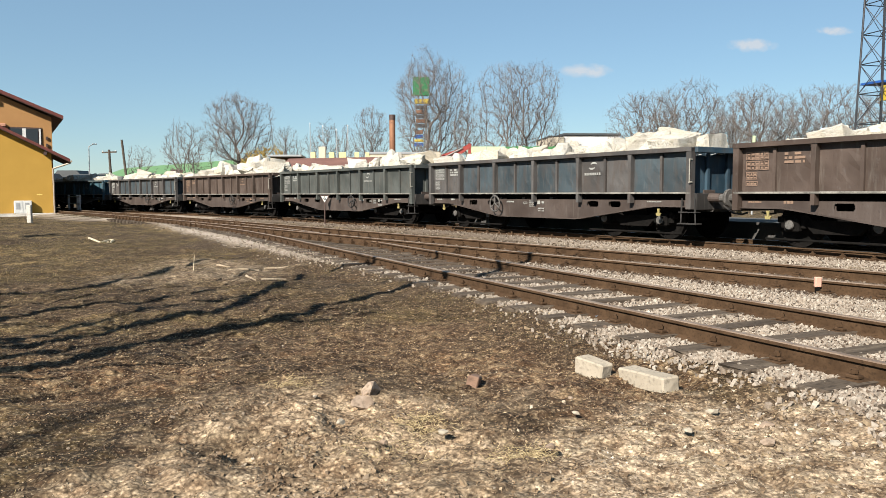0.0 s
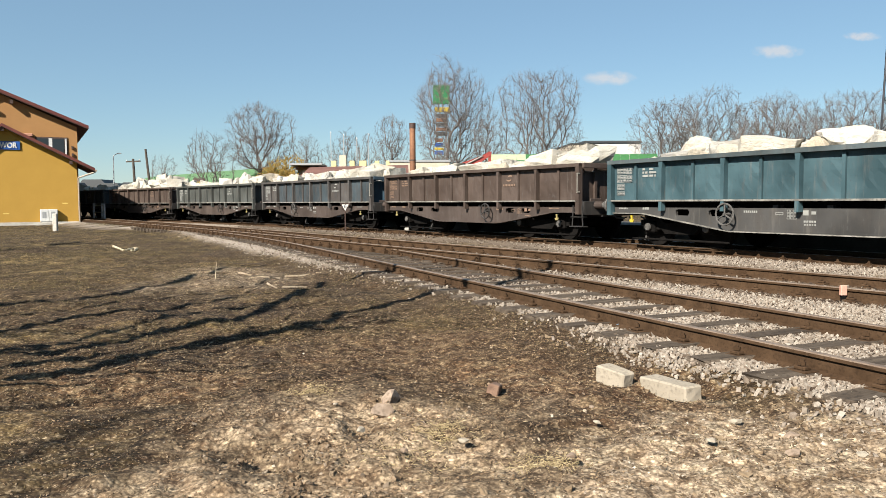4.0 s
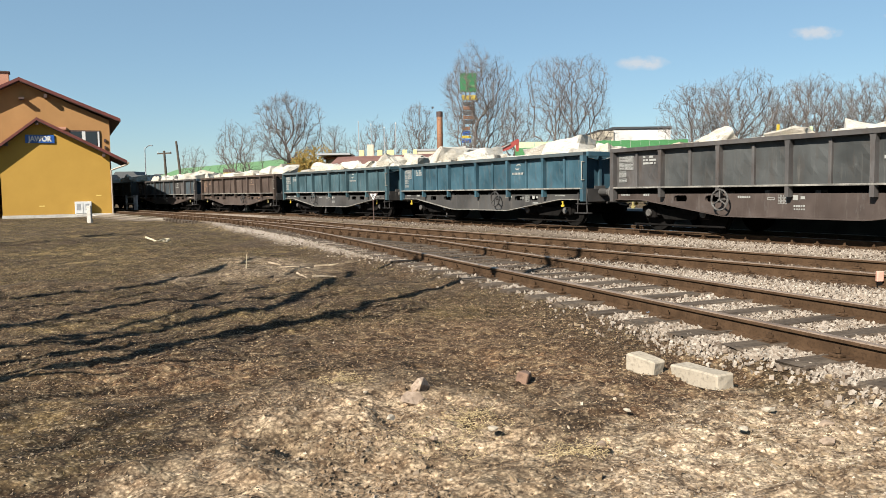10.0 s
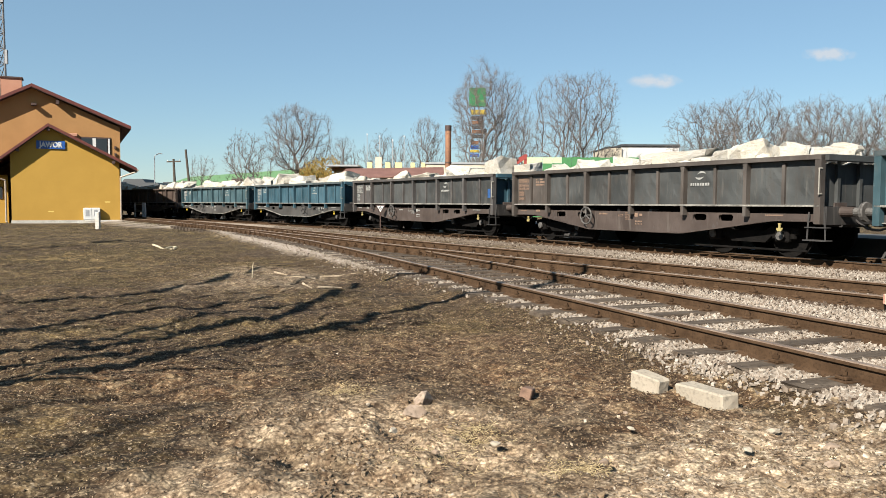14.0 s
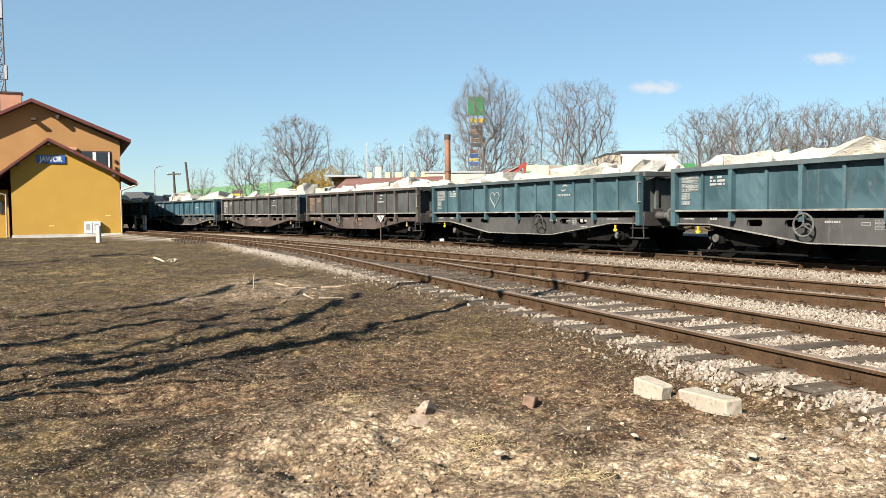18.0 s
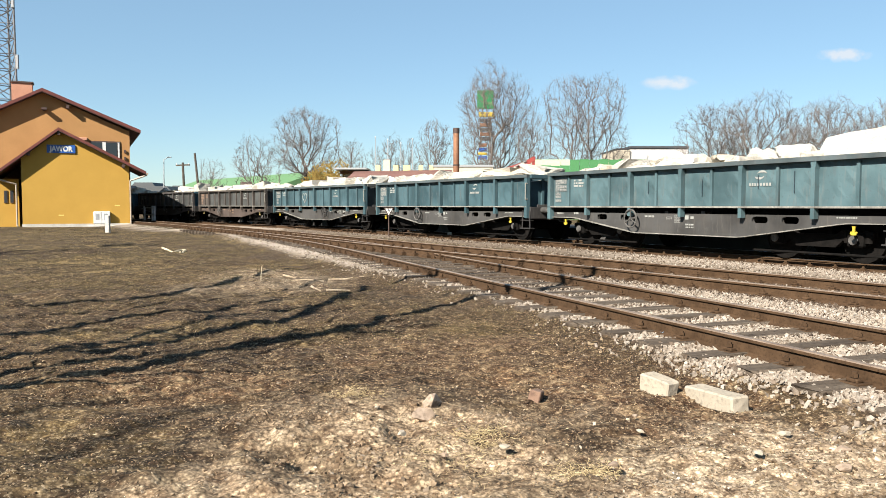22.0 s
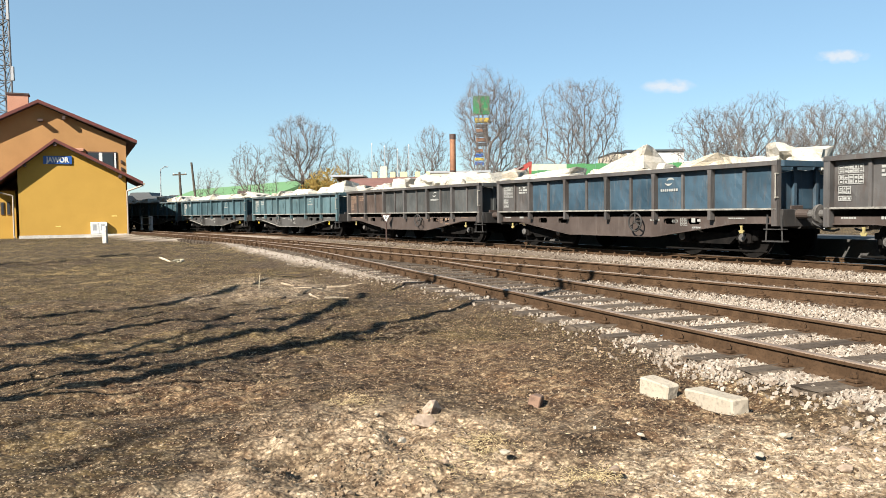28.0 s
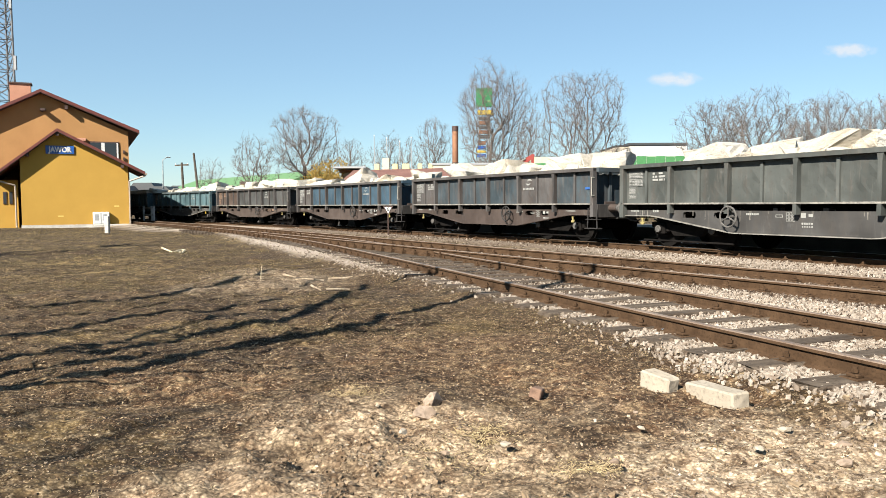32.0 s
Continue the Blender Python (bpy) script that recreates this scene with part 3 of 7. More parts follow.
    keep("flange", bm)
    # floor, ends and the middle of the frame
    keep("floor", box(bm_new(), -HALF + 0.25, HALF - 0.25, -1.08, 1.08, FLOOR - 0.25, FLOOR - 0.03))
    bm = box(bm_new(), -0.03, 0.03, -1.33, 1.33, FLOOR - 0.02, RIM - 0.10)
    for y in (-0.72, 0.0, 0.72):
        box(bm, -0.10, -0.03, y - 0.05, y + 0.05, FLOOR - 0.05, RIM - 0.1, 0.006)
    keep("end_wall", bm)
    keep("end_rim", box(bm_new(), -0.10, 0.06, -1.36, 1.36, RIM - 0.125, RIM + 0.004, 0.008))
    keep("head_stock", box(bm_new(), -0.08, 0.06, -1.36, 1.36, 0.72, FLOOR - 0.03, 0.01))
    bm = box(bm_new(), -HALF + 0.1, HALF - 0.1, -0.28, 0.28, 0.66, 1.0)
    for x in (-1.7, -0.6, 0.6, 1.7):
        box(bm, x - 0.06, x + 0.06, -1.3, 1.3, 0.62, 1.0)
    keep("centre_sill", bm)
    # buffers, hook and screw coupling
    bm = rod(bm_new(), (0, 0, 0), (-0.34, 0, 0), 0.105, 0.095, 14)
    box(bm, -0.04, 0.0, -0.2, 0.2, -0.18, 0.18, 0.01)
    keep("buffer_case", bm, False)
    bm = rod(bm_new(), (-0.33, 0, 0), (-0.56, 0, 0), 0.085, None, 12)
    rod(bm, (-0.56, 0, 0), (-0.598, 0, 0), 0.20, 0.19, 18)
    keep("buffer_head", bm)
    bm = box(bm_new(), -0.22, 0.0, -0.05, 0.05, -0.06, 0.06, 0.01)
    ring(bm, (-0.36, 0, -0.03), (0, 1, 0), 0.09, 0.022, 12)
    rod(bm, (-0.44, 0, -0.06), (-0.62, 0, -0.14), 0.03)
    keep("coupling", bm)
    bm = bm_new()
    pts = [(0, 0.4, 0.0), (-0.12, 0.4, -0.10), (-0.3, 0.36, -0.22), (-0.5, 0.32, -0.24), (-0.62, 0.3, -0.2)]
    for a, b in zip(pts, pts[1:]):
        rod(bm, a, b, 0.022, None, 6)
    keep("air_hose", bm)
    # steps, handrails and the small gear on the side
    bm = bm_new()
    for dx in (-0.17, 0.17):
        rod(bm, (dx, 1.40, 0.98), (dx * 1.2, 1.40, 0.42), 0.018, None, 6)
    box(bm, -0.26, 0.26, 1.26, 1.46, 0.40, 0.425)
    box(bm, -0.24, 0.24, 1.28, 1.44, 0.66, 0.68)
    keep("step", bm)
    bm = rod(bm_new(), (0, 1.53, FLOOR + 0.22), (0, 1.53, RIM - 0.28), 0.014, None, 8)
    for z in (FLOOR + 0.22, RIM - 0.28):
        rod(bm, (0, 1.44, z), (0, 1.54, z), 0.018, None, 6)
    keep("handrail", bm)
    bm = ring(bm_new(), (0, 1.50, 0.80), (0, 1, 0), 0.23, 0.022, 24)
    for a in (90, 210, 330):
        rod(bm, (0, 1.5, 0.80), (0.23 * math.cos(radians(a)), 1.5, 0.80 + 0.23 * math.sin(radians(a))), 0.018, None, 6)
    rod(bm, (0, 1.34, 0.80), (0, 1.53, 0.80), 0.03)
    keep("hand_wheel", bm)
    bm = prism(bm_new(), [(-0.035, 0.74), (0.035, 0.74), (0.022, 0.69), (0.022, 0.62), (0.052, 0.64), (0.072, 0.62), (0.048, 0.57), (-0.048, 0.57), (-0.072, 0.62), (-0.052, 0.64), (-0.022, 0.62), (-0.022, 0.69)], 1.38, 1.41)
    keep("lever", bm)
    # running gear
    bm = bm_new()
    prism(bm, [(-1.25, 0.50), (-1.25, 0.62), (-0.6, 0.66), (-0.45, 0.56), (0.45, 0.56), (0.6, 0.66), (1.25, 0.62), (1.25, 0.50), (0.6, 0.44), (0.45, 0.30), (-0.45, 0.30), (-0.6, 0.44)], 0.93, 1.05)
    prism(bm, [(-1.25, 0.50), (-1.25, 0.62), (-0.6, 0.66), (-0.45, 0.56), (0.45, 0.56), (0.6, 0.66), (1.25, 0.62), (1.25, 0.50), (0.6, 0.44), (0.45, 0.30), (-0.45, 0.30), (-0.6, 0.44)], -1.05, -0.93)
    box(bm, -0.3, 0.3, -0.95, 0.95, 0.45, 0.68)
    for y in (-1.0, 1.0):
        for x in (-1.12, -0.68, 0.68, 1.12):
            rod(bm, (x, y, 0.40), (x, y, 0.64), 0.07, None, 8)
    rod(bm, (-1.5, 1.08, 0.16), (1.5, 1.08, 0.16), 0.025, None, 6)
    keep("bogie_frame", bm)
    bm = box(bm_new(), -0.17, 0.17, 0.96, 1.12, 0.32, 0.60, 0.03)
    rod(bm, (0, 1.10, 0.46), (0, 1.16, 0.46), 0.12, 0.10, 12)
    keep("axle_box", bm)
    keep("axle_cap", rod(bm_new(), (0, 1.15, 0.46), (0, 1.19, 0.46), 0.10, 0.085, 14))
    bm = rod(bm_new(), (0, -1.0, 0), (0, 1.0, 0), 0.08, None, 10)
    for s in (-1, 1):
        rod(bm, (0, s * 0.68, 0), (0, s * 0.715, 0), 0.49, None, 28)
        rod(bm, (0, s * 0.71, 0), (0, s * 0.815, 0), 0.46, None, 28)
        rod(bm, (0, s * 0.81, 0), (0, s * 0.84, 0), 0.16, 0.12, 12)
        box(bm, -0.03, 0.03, s * 0.815 - 0.004, s * 0.815 + 0.008, 0.30, 0.41)
    keep("wheelset", bm)
    # writing that cannot be read, and the maker's plain mark
    bm = bm_new()
    rng = random.Random(8)
    def table(x0, z0, cols, rows, cw, ch):
        """A ruled table of short unreadable words."""
        y0, y1, q = 1.3475, 1.3492, 0.006
        for r in range(rows + 1):
            box(bm, x0 - cols * cw - q, x0 + q, y0, y1, z0 - r * ch - q, z0 - r * ch + q)
        for c in range(cols + 1):
            box(bm, x0 - c * cw - q, x0 - c * cw + q, y0, y1, z0 - rows * ch, z0)
        for r in range(rows):
            for c in range(cols):
                a = rng.uniform(0.15, 0.3) * cw
                box(bm, x0 - c * cw - cw + a, x0 - c * cw - a, y0, y1, z0 - r * ch - ch * 0.8, z0 - r * ch - ch * rng.uniform(0.2, 0.4))
    table(0.20, 1.93, 5, 2, 0.105, 0.075)
    table(0.20, 1.74, 5, 2, 0.105, 0.085)
    table(0.20, 1.52, 3, 2, 0.085, 0.07)
    table(0.20, 1.33, 3, 1, 0.09, 0.08)
    keep("data_table", bm)
    bm = bm_new()
    for z0, spans in ((1.84, ((0.0, 0.08), (0.22, 0.36))), (1.76, ((0.0, 0.06), (0.09, 0.17), (0.22, 0.45))), (1.68, ((0.0, 0.20), (0.23, 0.36), (0.40, 0.44)))):
        for a, b in spans:
            box(bm, 0.22 - b, 0.22 - a, 1.3475, 1.3495, z0, z0 + 0.05)
    keep("number_bars", bm)
    bm = bm_new()
    for k in range(2):
        for i in range(7):
            a0, a1 = radians(180 * k + 15 + i * 21), radians(180 * k + 15 + i * 21 + 21)
            t0, t1 = 0.05 * math.sin(math.pi * i / 7) + 0.006, 0.05 * math.sin(math.pi * (i + 1) / 7) + 0.006
            cx = 0.035 * (1 if k else -1)
            q = [(cx + 0.13 * math.cos(a) * r, 0.10 * math.sin(a) * r) for a, r in ((a0, 1), (a1, 1), (a1, 1 - t1 * 9), (a0, 1 - t0 * 9))]
            bm.faces.new([bm.verts.new((x, 1.349, 1.80 + z)) for x, z in q])
    x = 0.30
    for wd in (0.06, 0.06, 0.06, 0.07, 0.07, 0.07, 0.07, 0.07):
        box(bm, x - wd + 0.016, x, 1.3475, 1.349, 1.56, 1.625)
        x -= wd + 0.008
    keep("maker_mark", bm)
    bm = bm_new()
    def plate(x0, x1, z0, z1, q=0.006):
        for a, b, c, d in ((x0, x1, z0, z0 + q * 2), (x0, x1, z1 - q * 2, z1), (x0, x0 + q * 2, z0, z1), (x1 - q * 2, x1, z0, z1)):
            box(bm, a, b, 1.3155, 1.3172, c, d)
    for c in range(3):
        for r in range(3):
            plate(-0.45 - c * 0.075, -0.385 - c * 0.075, 0.72 + r * 0.065, 0.778 + r * 0.065, 0.004)
    plate(-0.30, -0.12, 0.80, 0.86)
    box(bm, -0.86, -0.74, 1.3155, 1.3172, 0.80, 0.90)
    box(bm, -1.02, -0.92, 1.3155, 1.3172, 0.82, 0.88)
    for i in range(5):
        box(bm, -0.80 - i * 0.055, -0.76 - i * 0.055, 1.3155, 1.3172, 0.66, 0.70)
        box(bm, -0.80 - i * 0.055, -0.77 - i * 0.055, 1.3155, 1.3172, 0.60, 0.63)
    for i in range(7):
        box(bm, 0.62 - i * 0.05, 0.655 - i * 0.05, 1.3155, 1.3172, 0.84, 0.885)
    keep("sole_marks", bm)
    bm = bm_new()
    for i in range(6):
        box(bm, 0.30 - i * 0.055, 0.342 - i * 0.055, 1.3155, 1.3172, 0.895, 0.93)
    for i in range(3):
        box(bm, -0.55 - i * 0.075, -0.49 - i * 0.075, 1.3155, 1.3172, 0.885, 0.94)
    for i in range(9):
        box(bm, -8.9 - i * 0.05, -8.865 - i * 0.05, 1.3155, 1.3172, 0.885, 0.915)
    keep("end_marks", bm)
    return M


M_RAILGREY = plain("worn_grey_handrail_paint", (0.30, 0.28, 0.24))
M_GRIME = surface("dusty_grey_iron", (0.07, 0.065, 0.06), (0.16, 0.15, 0.14), 9, 0.8, 0.2)
WM = wagon_meshes()
MIRROR = Matrix.Diagonal((-1, -1, 1, 1))
SEEN = {}


def build_wagon(label, body, sole, gear, wheel_x, end=None, frame_paint=None, dull=(), dull_paint=None):
    """One wagon, built at the origin; returns it with its wheelsets."""
    wagon = thing("gondola_wagon", label, "freight wagon", group="wagons of the train")
    end, ribs, lever = end or body, frame_paint or body, M_YELLOW if body in (P_TEAL, P_BLUE, P_LIGHT) else M_LEVER
    ink = M_LETTERBR if body in (P_BROWN, P_GREY) or frame_paint is P_GREY or dull_paint else M_LETTER

    def put(key, mat, m=None, name=None, parent=None, label=""):
        return part(name or key, WM[key], mat, parent or wagon, label, m)
    w = BODY / 12
    for turn in (Matrix.Identity(4), MIRROR):
        for i in range(12):
            put("panel", dull_paint or frame_paint if frame_paint and i in dull else body, turn @ pose(HALF - (i + 0.5) * w, 0, 0), "side_panel")
            if i % 2 == 0:
                put("stiffener", ribs, turn @ pose(HALF - (i + 1) * w, 0, 0))
        for x in BAYS[1:-1]:
            put("post", ribs, turn @ pose(x, 0, 0))
        for x in (HALF - 0.05, -HALF + 0.05):
            put("end_post", ribs, turn @ pose(x, 0, 0))
        put("rim", P_DUSTRIM if lever is M_YELLOW else ribs, turn)
        # ledge and flange: a sunlit line painted in along with their dust
        put("ledge", M_LITDUST, turn)
        put("sole_bar", sole, turn)
        put("flange", M_LITDUST if sole is P_SOLE else sole, turn)
        put("end_wall", end, turn @ pose(-HALF + 0.20, 0, 0))
        put("end_rim", end, turn @ pose(-HALF, 0, 0))
        put("head_stock", gear, turn @ pose(-HALF, 0, 0))
        for y in (-0.875, 0.875):
            buf = put("buffer_case", sole, turn @ pose(-HALF - 0.02, y, 0.99), "buffer")
            put("buffer_head", M_GRIME, pose(0, 0, 0), parent=buf)
        put("coupling", gear, turn @ pose(-HALF - 0.04, 0, 0.98))
        put("air_hose", gear, turn @ pose(-HALF - 0.02, 0, 0.86))
        put("step", gear, turn @ pose(-HALF + 0.1, 0, 0))
        put("handrail", M_RAILGREY, turn @ pose(-HALF - 0.02, 0, 0))
        for x in (-HALF + 0.95, HALF - 0.80):
            put("lever", lever, turn @ pose(x, 0, 0), "tie_down_lever", label="yellow tie-down lever")
        put("data_table", ink, turn @ pose(HALF - 0.42, 0, 0), "lettering")["kind"] = "stuff"
        put("number_bars", ink, turn @ pose(BAYS[1] + 0.48, 0, 0), "lettering")["kind"] = "stuff"
        put("maker_mark", M_LETTERBR if body is P_BROWN else M_LETTER, turn @ pose(BAYS[4] - 0.45, 0, 0), "painted_mark")["kind"] = "stuff"
        put("sole_marks", ink, turn @ pose(wheel_x - 1.0, 0, 0), "lettering")["kind"] = "stuff"
        put("end_marks", ink, turn @ pose(HALF - 0.6, 0, 0), "lettering")["kind"] = "stuff"
    put("hand_wheel", gear if wheel_x < 0 else M_GRIME, pose(wheel_x, 0, 0))
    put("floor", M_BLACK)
    put("centre_sill", gear)
    sets = []
    for x in (3.4, -3.4):
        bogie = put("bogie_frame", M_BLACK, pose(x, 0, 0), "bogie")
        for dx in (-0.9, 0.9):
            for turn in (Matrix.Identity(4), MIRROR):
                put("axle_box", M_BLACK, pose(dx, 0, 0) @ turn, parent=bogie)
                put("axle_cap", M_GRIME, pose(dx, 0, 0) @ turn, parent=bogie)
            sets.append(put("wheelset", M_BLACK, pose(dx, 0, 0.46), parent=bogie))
    return wagon, sets


def boulder_mesh(seed):
    """An angular quarried block: a lump cut flat on several sides."""
    rng = random.Random(seed)
    bm = bm_new()
    bmesh.ops.create_icosphere(bm, subdivisions=3, radius=1.0)
    planes = []
    for _ in range(13):
        d = Vector((rng.gauss(0, 1), rng.gauss(0, 1), rng.gauss(0, 1))).normalized()
        planes.append((d, rng.uniform(0.42, 0.70)))
    off = Vector((seed * 3.1, 0, 0))
    for v in bm.verts:
        p = v.co.normalized()
        r = 1.0
        for d, k in planes:
            c = p.dot(d)
            if c > 0.05:
                r = min(r, k / c)
        r += 0.08 * noise.noise(p * 2.2 + off) + 0.06 * noise.noise(p * 6 + off)
        v.co = p * r
    return mesh_of("boulder", bm, M_BOULDER)


def slab_mesh(seed):
    """A quarried slab: a skewed block with broken corners and a rough skin."""
    rng = random.Random(seed + 90)
    bm = bm_new()
    for sx in (-1, 1):
        for sy in (-1, 1):
            for sz in (-1, 1):
                for _ in range(2):
                    bm.verts.new((sx * rng.uniform(0.42, 1.0), sy * rng.uniform(0.42, 1.0), sz * rng.uniform(0.45, 1.0)))
    bmesh.ops.convex_hull(bm, input=bm.verts[:])
    for v in [v for v in bm.verts if not v.link_faces]:
        bm.verts.remove(v)
    bmesh.ops.triangulate(bm, faces=bm.faces[:])
    bmesh.ops.subdivide_edges(bm, edges=bm.edges[:], cuts=2, use_grid_fill=True)
    off = Vector((seed * 5.3, 0, 0))
    for v in bm.verts:
        v.co *= 1 + 0.13 * noise.noise(v.co * 2.4 + off) + 0.11 * noise.noise(v.co * 5.5 + off)
    return mesh_of("boulder", bm, M_BOULDER)


BOULDERS = [slab_mesh(i) if i % 2 else boulder_mesh(i) for i in range(12)]
SLABSHAPES = [slab_mesh(20 + i) for i in range(12)]


def inside(mesh, m):
    """Shift and narrow a block so that it lies within the wagon's sides and ends."""
    P = [m @ v.co for v in mesh.vertices]
    lo, hi = min(p.y for p in P), max(p.y for p in P)
    k = min(1.0, 2.4 / (hi - lo))
    mid = (lo + hi) / 2
    room = 1.25 - k * (hi - lo) / 2
    to = max(-room, min(room, mid))
    m = Matrix.Translation((0, to, 0)) @ Matrix.Diagonal((1, k, 1, 1)) @ Matrix.Translation((0, -mid, 0)) @ m
    a, b = min(p.x for p in P), max(p.x for p in P)
    push = max(0, -HALF + 0.12 - a) - max(0, b - HALF + 0.12)
    return Matrix.Translation((push, 0, 0)) @ m


def build_load(seed, tall, slabs=()):
    """Quarried stone heaped over the rim; tall: heights along the wagon, front to rear, above the rim."""
    rng = random.Random(seed)
    load = thing("stone_load", "heap of white quarried limestone blocks in a wagon", "stone load", group="loads of the train")
    x = HALF - 0.75
    while x > -HALF + 0.65:
        u = (HALF - x) / BODY * (len(tall) - 1)
        i = min(int(u), len(tall) - 2)
        top = tall[i] + (tall[i + 1] - tall[i]) * (u - i)
        top *= rng.uniform(0.75, 1.15)
        r = max(0.28, min(0.75, 0.33 + 0.40 * top)) * rng.uniform(0.9, 1.2)
        for y in (0.72, 0.0, -0.72):
            sx, sy, sz = r * rng.uniform(0.9, 1.35), r * rng.uniform(0.8, 1.0), r * rng.uniform(0.75, 1.0)
            zc = RIM + top * rng.uniform(0.35, 1.25) - sz * 0.6 - (0.12 if y else 0.0) * rng.random() * 2
            yy = max(-1.28 + sy, min(1.28 - sy, y + rng.uniform(-0.15, 0.15)))
            m = pose(x + rng.uniform(-0.25, 0.25), yy, max(zc, RIM - 0.35), rng.uniform(-15, 15), rng.uniform(-15, 15), rng.uniform(0, 360)) @ Matrix.Diagonal((min(sx, 1.15), sy, sz, 1))
            shape = BOULDERS[rng.randrange(12)]
            part("boulder", shape, M_BOULDER, load, m=inside(shape, m))
        x -= r * 1.15
    for x, y, z, sx, sy, sz, rx, ry, rz, k in slabs:
        shape = BOULDERS[k - 20] if k >= 20 else SLABSHAPES[k]
        part("boulder", shape, M_BOULDER, load, m=inside(shape, pose(x, y, RIM + z, rx, ry, rz) @ Matrix.Diagonal((sx, sy, sz, 1))))
    # finer stone that fills the wagon
    nx, ny = 56, 14
    verts, faces = [], []
    for j in range(ny + 1):
        for i in range(nx + 1):
            x, y = -HALF + 0.1 + (BODY - 0.2) * i / nx, -1.33 + 2.66 * j / ny
            u = (HALF - x) / BODY * (len(tall) - 1)
            k = max(0, min(int(u), len(tall) - 2))
            top = (tall[k] + (tall[k + 1] - tall[k]) * (u - k)) * (1 - (abs(y) / 1.33) ** 3) * 0.30
            verts.append((x, y, RIM - 0.20 + top + 0.1 * noise.noise((x * 2.3 + seed * 7, y * 2.3, 0)) + 0.05 * noise.noise((x * 7, y * 7, seed))))
    for j in range(ny):
        for i in range(nx):
            a = j * (nx + 1) + i
            faces.append((a, a + 1, a + nx + 2, a + nx + 1))
    raw("rubble", verts, faces, M_BOULDER, load)
    return load


RUSTY = (0.105, 0.062, 0.045)
P_BROWN = paint("brown_wagon_paint", (0.067, 0.046, 0.036), (0.062, 0.040, 0.030), 0.5)
P_GREY = paint("grey_brown_wagon_paint", (0.070, 0.059, 0.051), (0.075, 0.054, 0.042), 0.5)
P_OLIVE = paint("grey_green_wagon_paint", (0.060, 0.066, 0.061), (0.085, 0.070, 0.058), 0.4)
P_SLATE = paint("slate_blue_wagon_paint", (0.034, 0.050, 0.060), (0.075, 0.060, 0.052), 0.6)
P_NAVY = paint("dull_blue_wagon_paint", (0.022, 0.052, 0.078), (0.065, 0.055, 0.050), 0.45)
P_TEAL = paint("teal_wagon_paint", (0.036, 0.078, 0.093), (0.090, 0.085, 0.080), 0.2)
P_BLUE = paint("blue_wagon_paint", (0.025, 0.073, 0.100), (0.085, 0.080, 0.080), 0.25)
P_LIGHT = paint("pale_teal_wagon_paint", (0.054, 0.100, 0.112), (0.10, 0.095, 0.09), 0.3)
P_ASH = paint("ash_grey_wagon_paint", (0.045, 0.048, 0.047), (0.066, 0.055, 0.047), 0.45)
P_RIB = paint("dirty_grey_rib_paint", (0.066, 0.062, 0.060), (0.070, 0.050, 0.040), 0.6)
P_SOLE = paint("dark_grey_sole_paint", (0.047, 0.045, 0.043), (0.075, 0.066, 0.058), 0.5)
P_DUSTRIM = paint("dust_dulled_teal_rim_paint", (0.060, 0.080, 0.086), (0.09, 0.085, 0.078), 0.5)
P_GEAR = paint("oily_dark_gear_paint", (0.026, 0.024, 0.023), (0.05, 0.043, 0.038), 0.5)
P_SOLEBR = paint("brown_sole_paint", (0.057, 0.041, 0.034), (0.055, 0.038, 0.030), 0.5)
TEXT = "low open wagon in %s paint, loaded with stone"
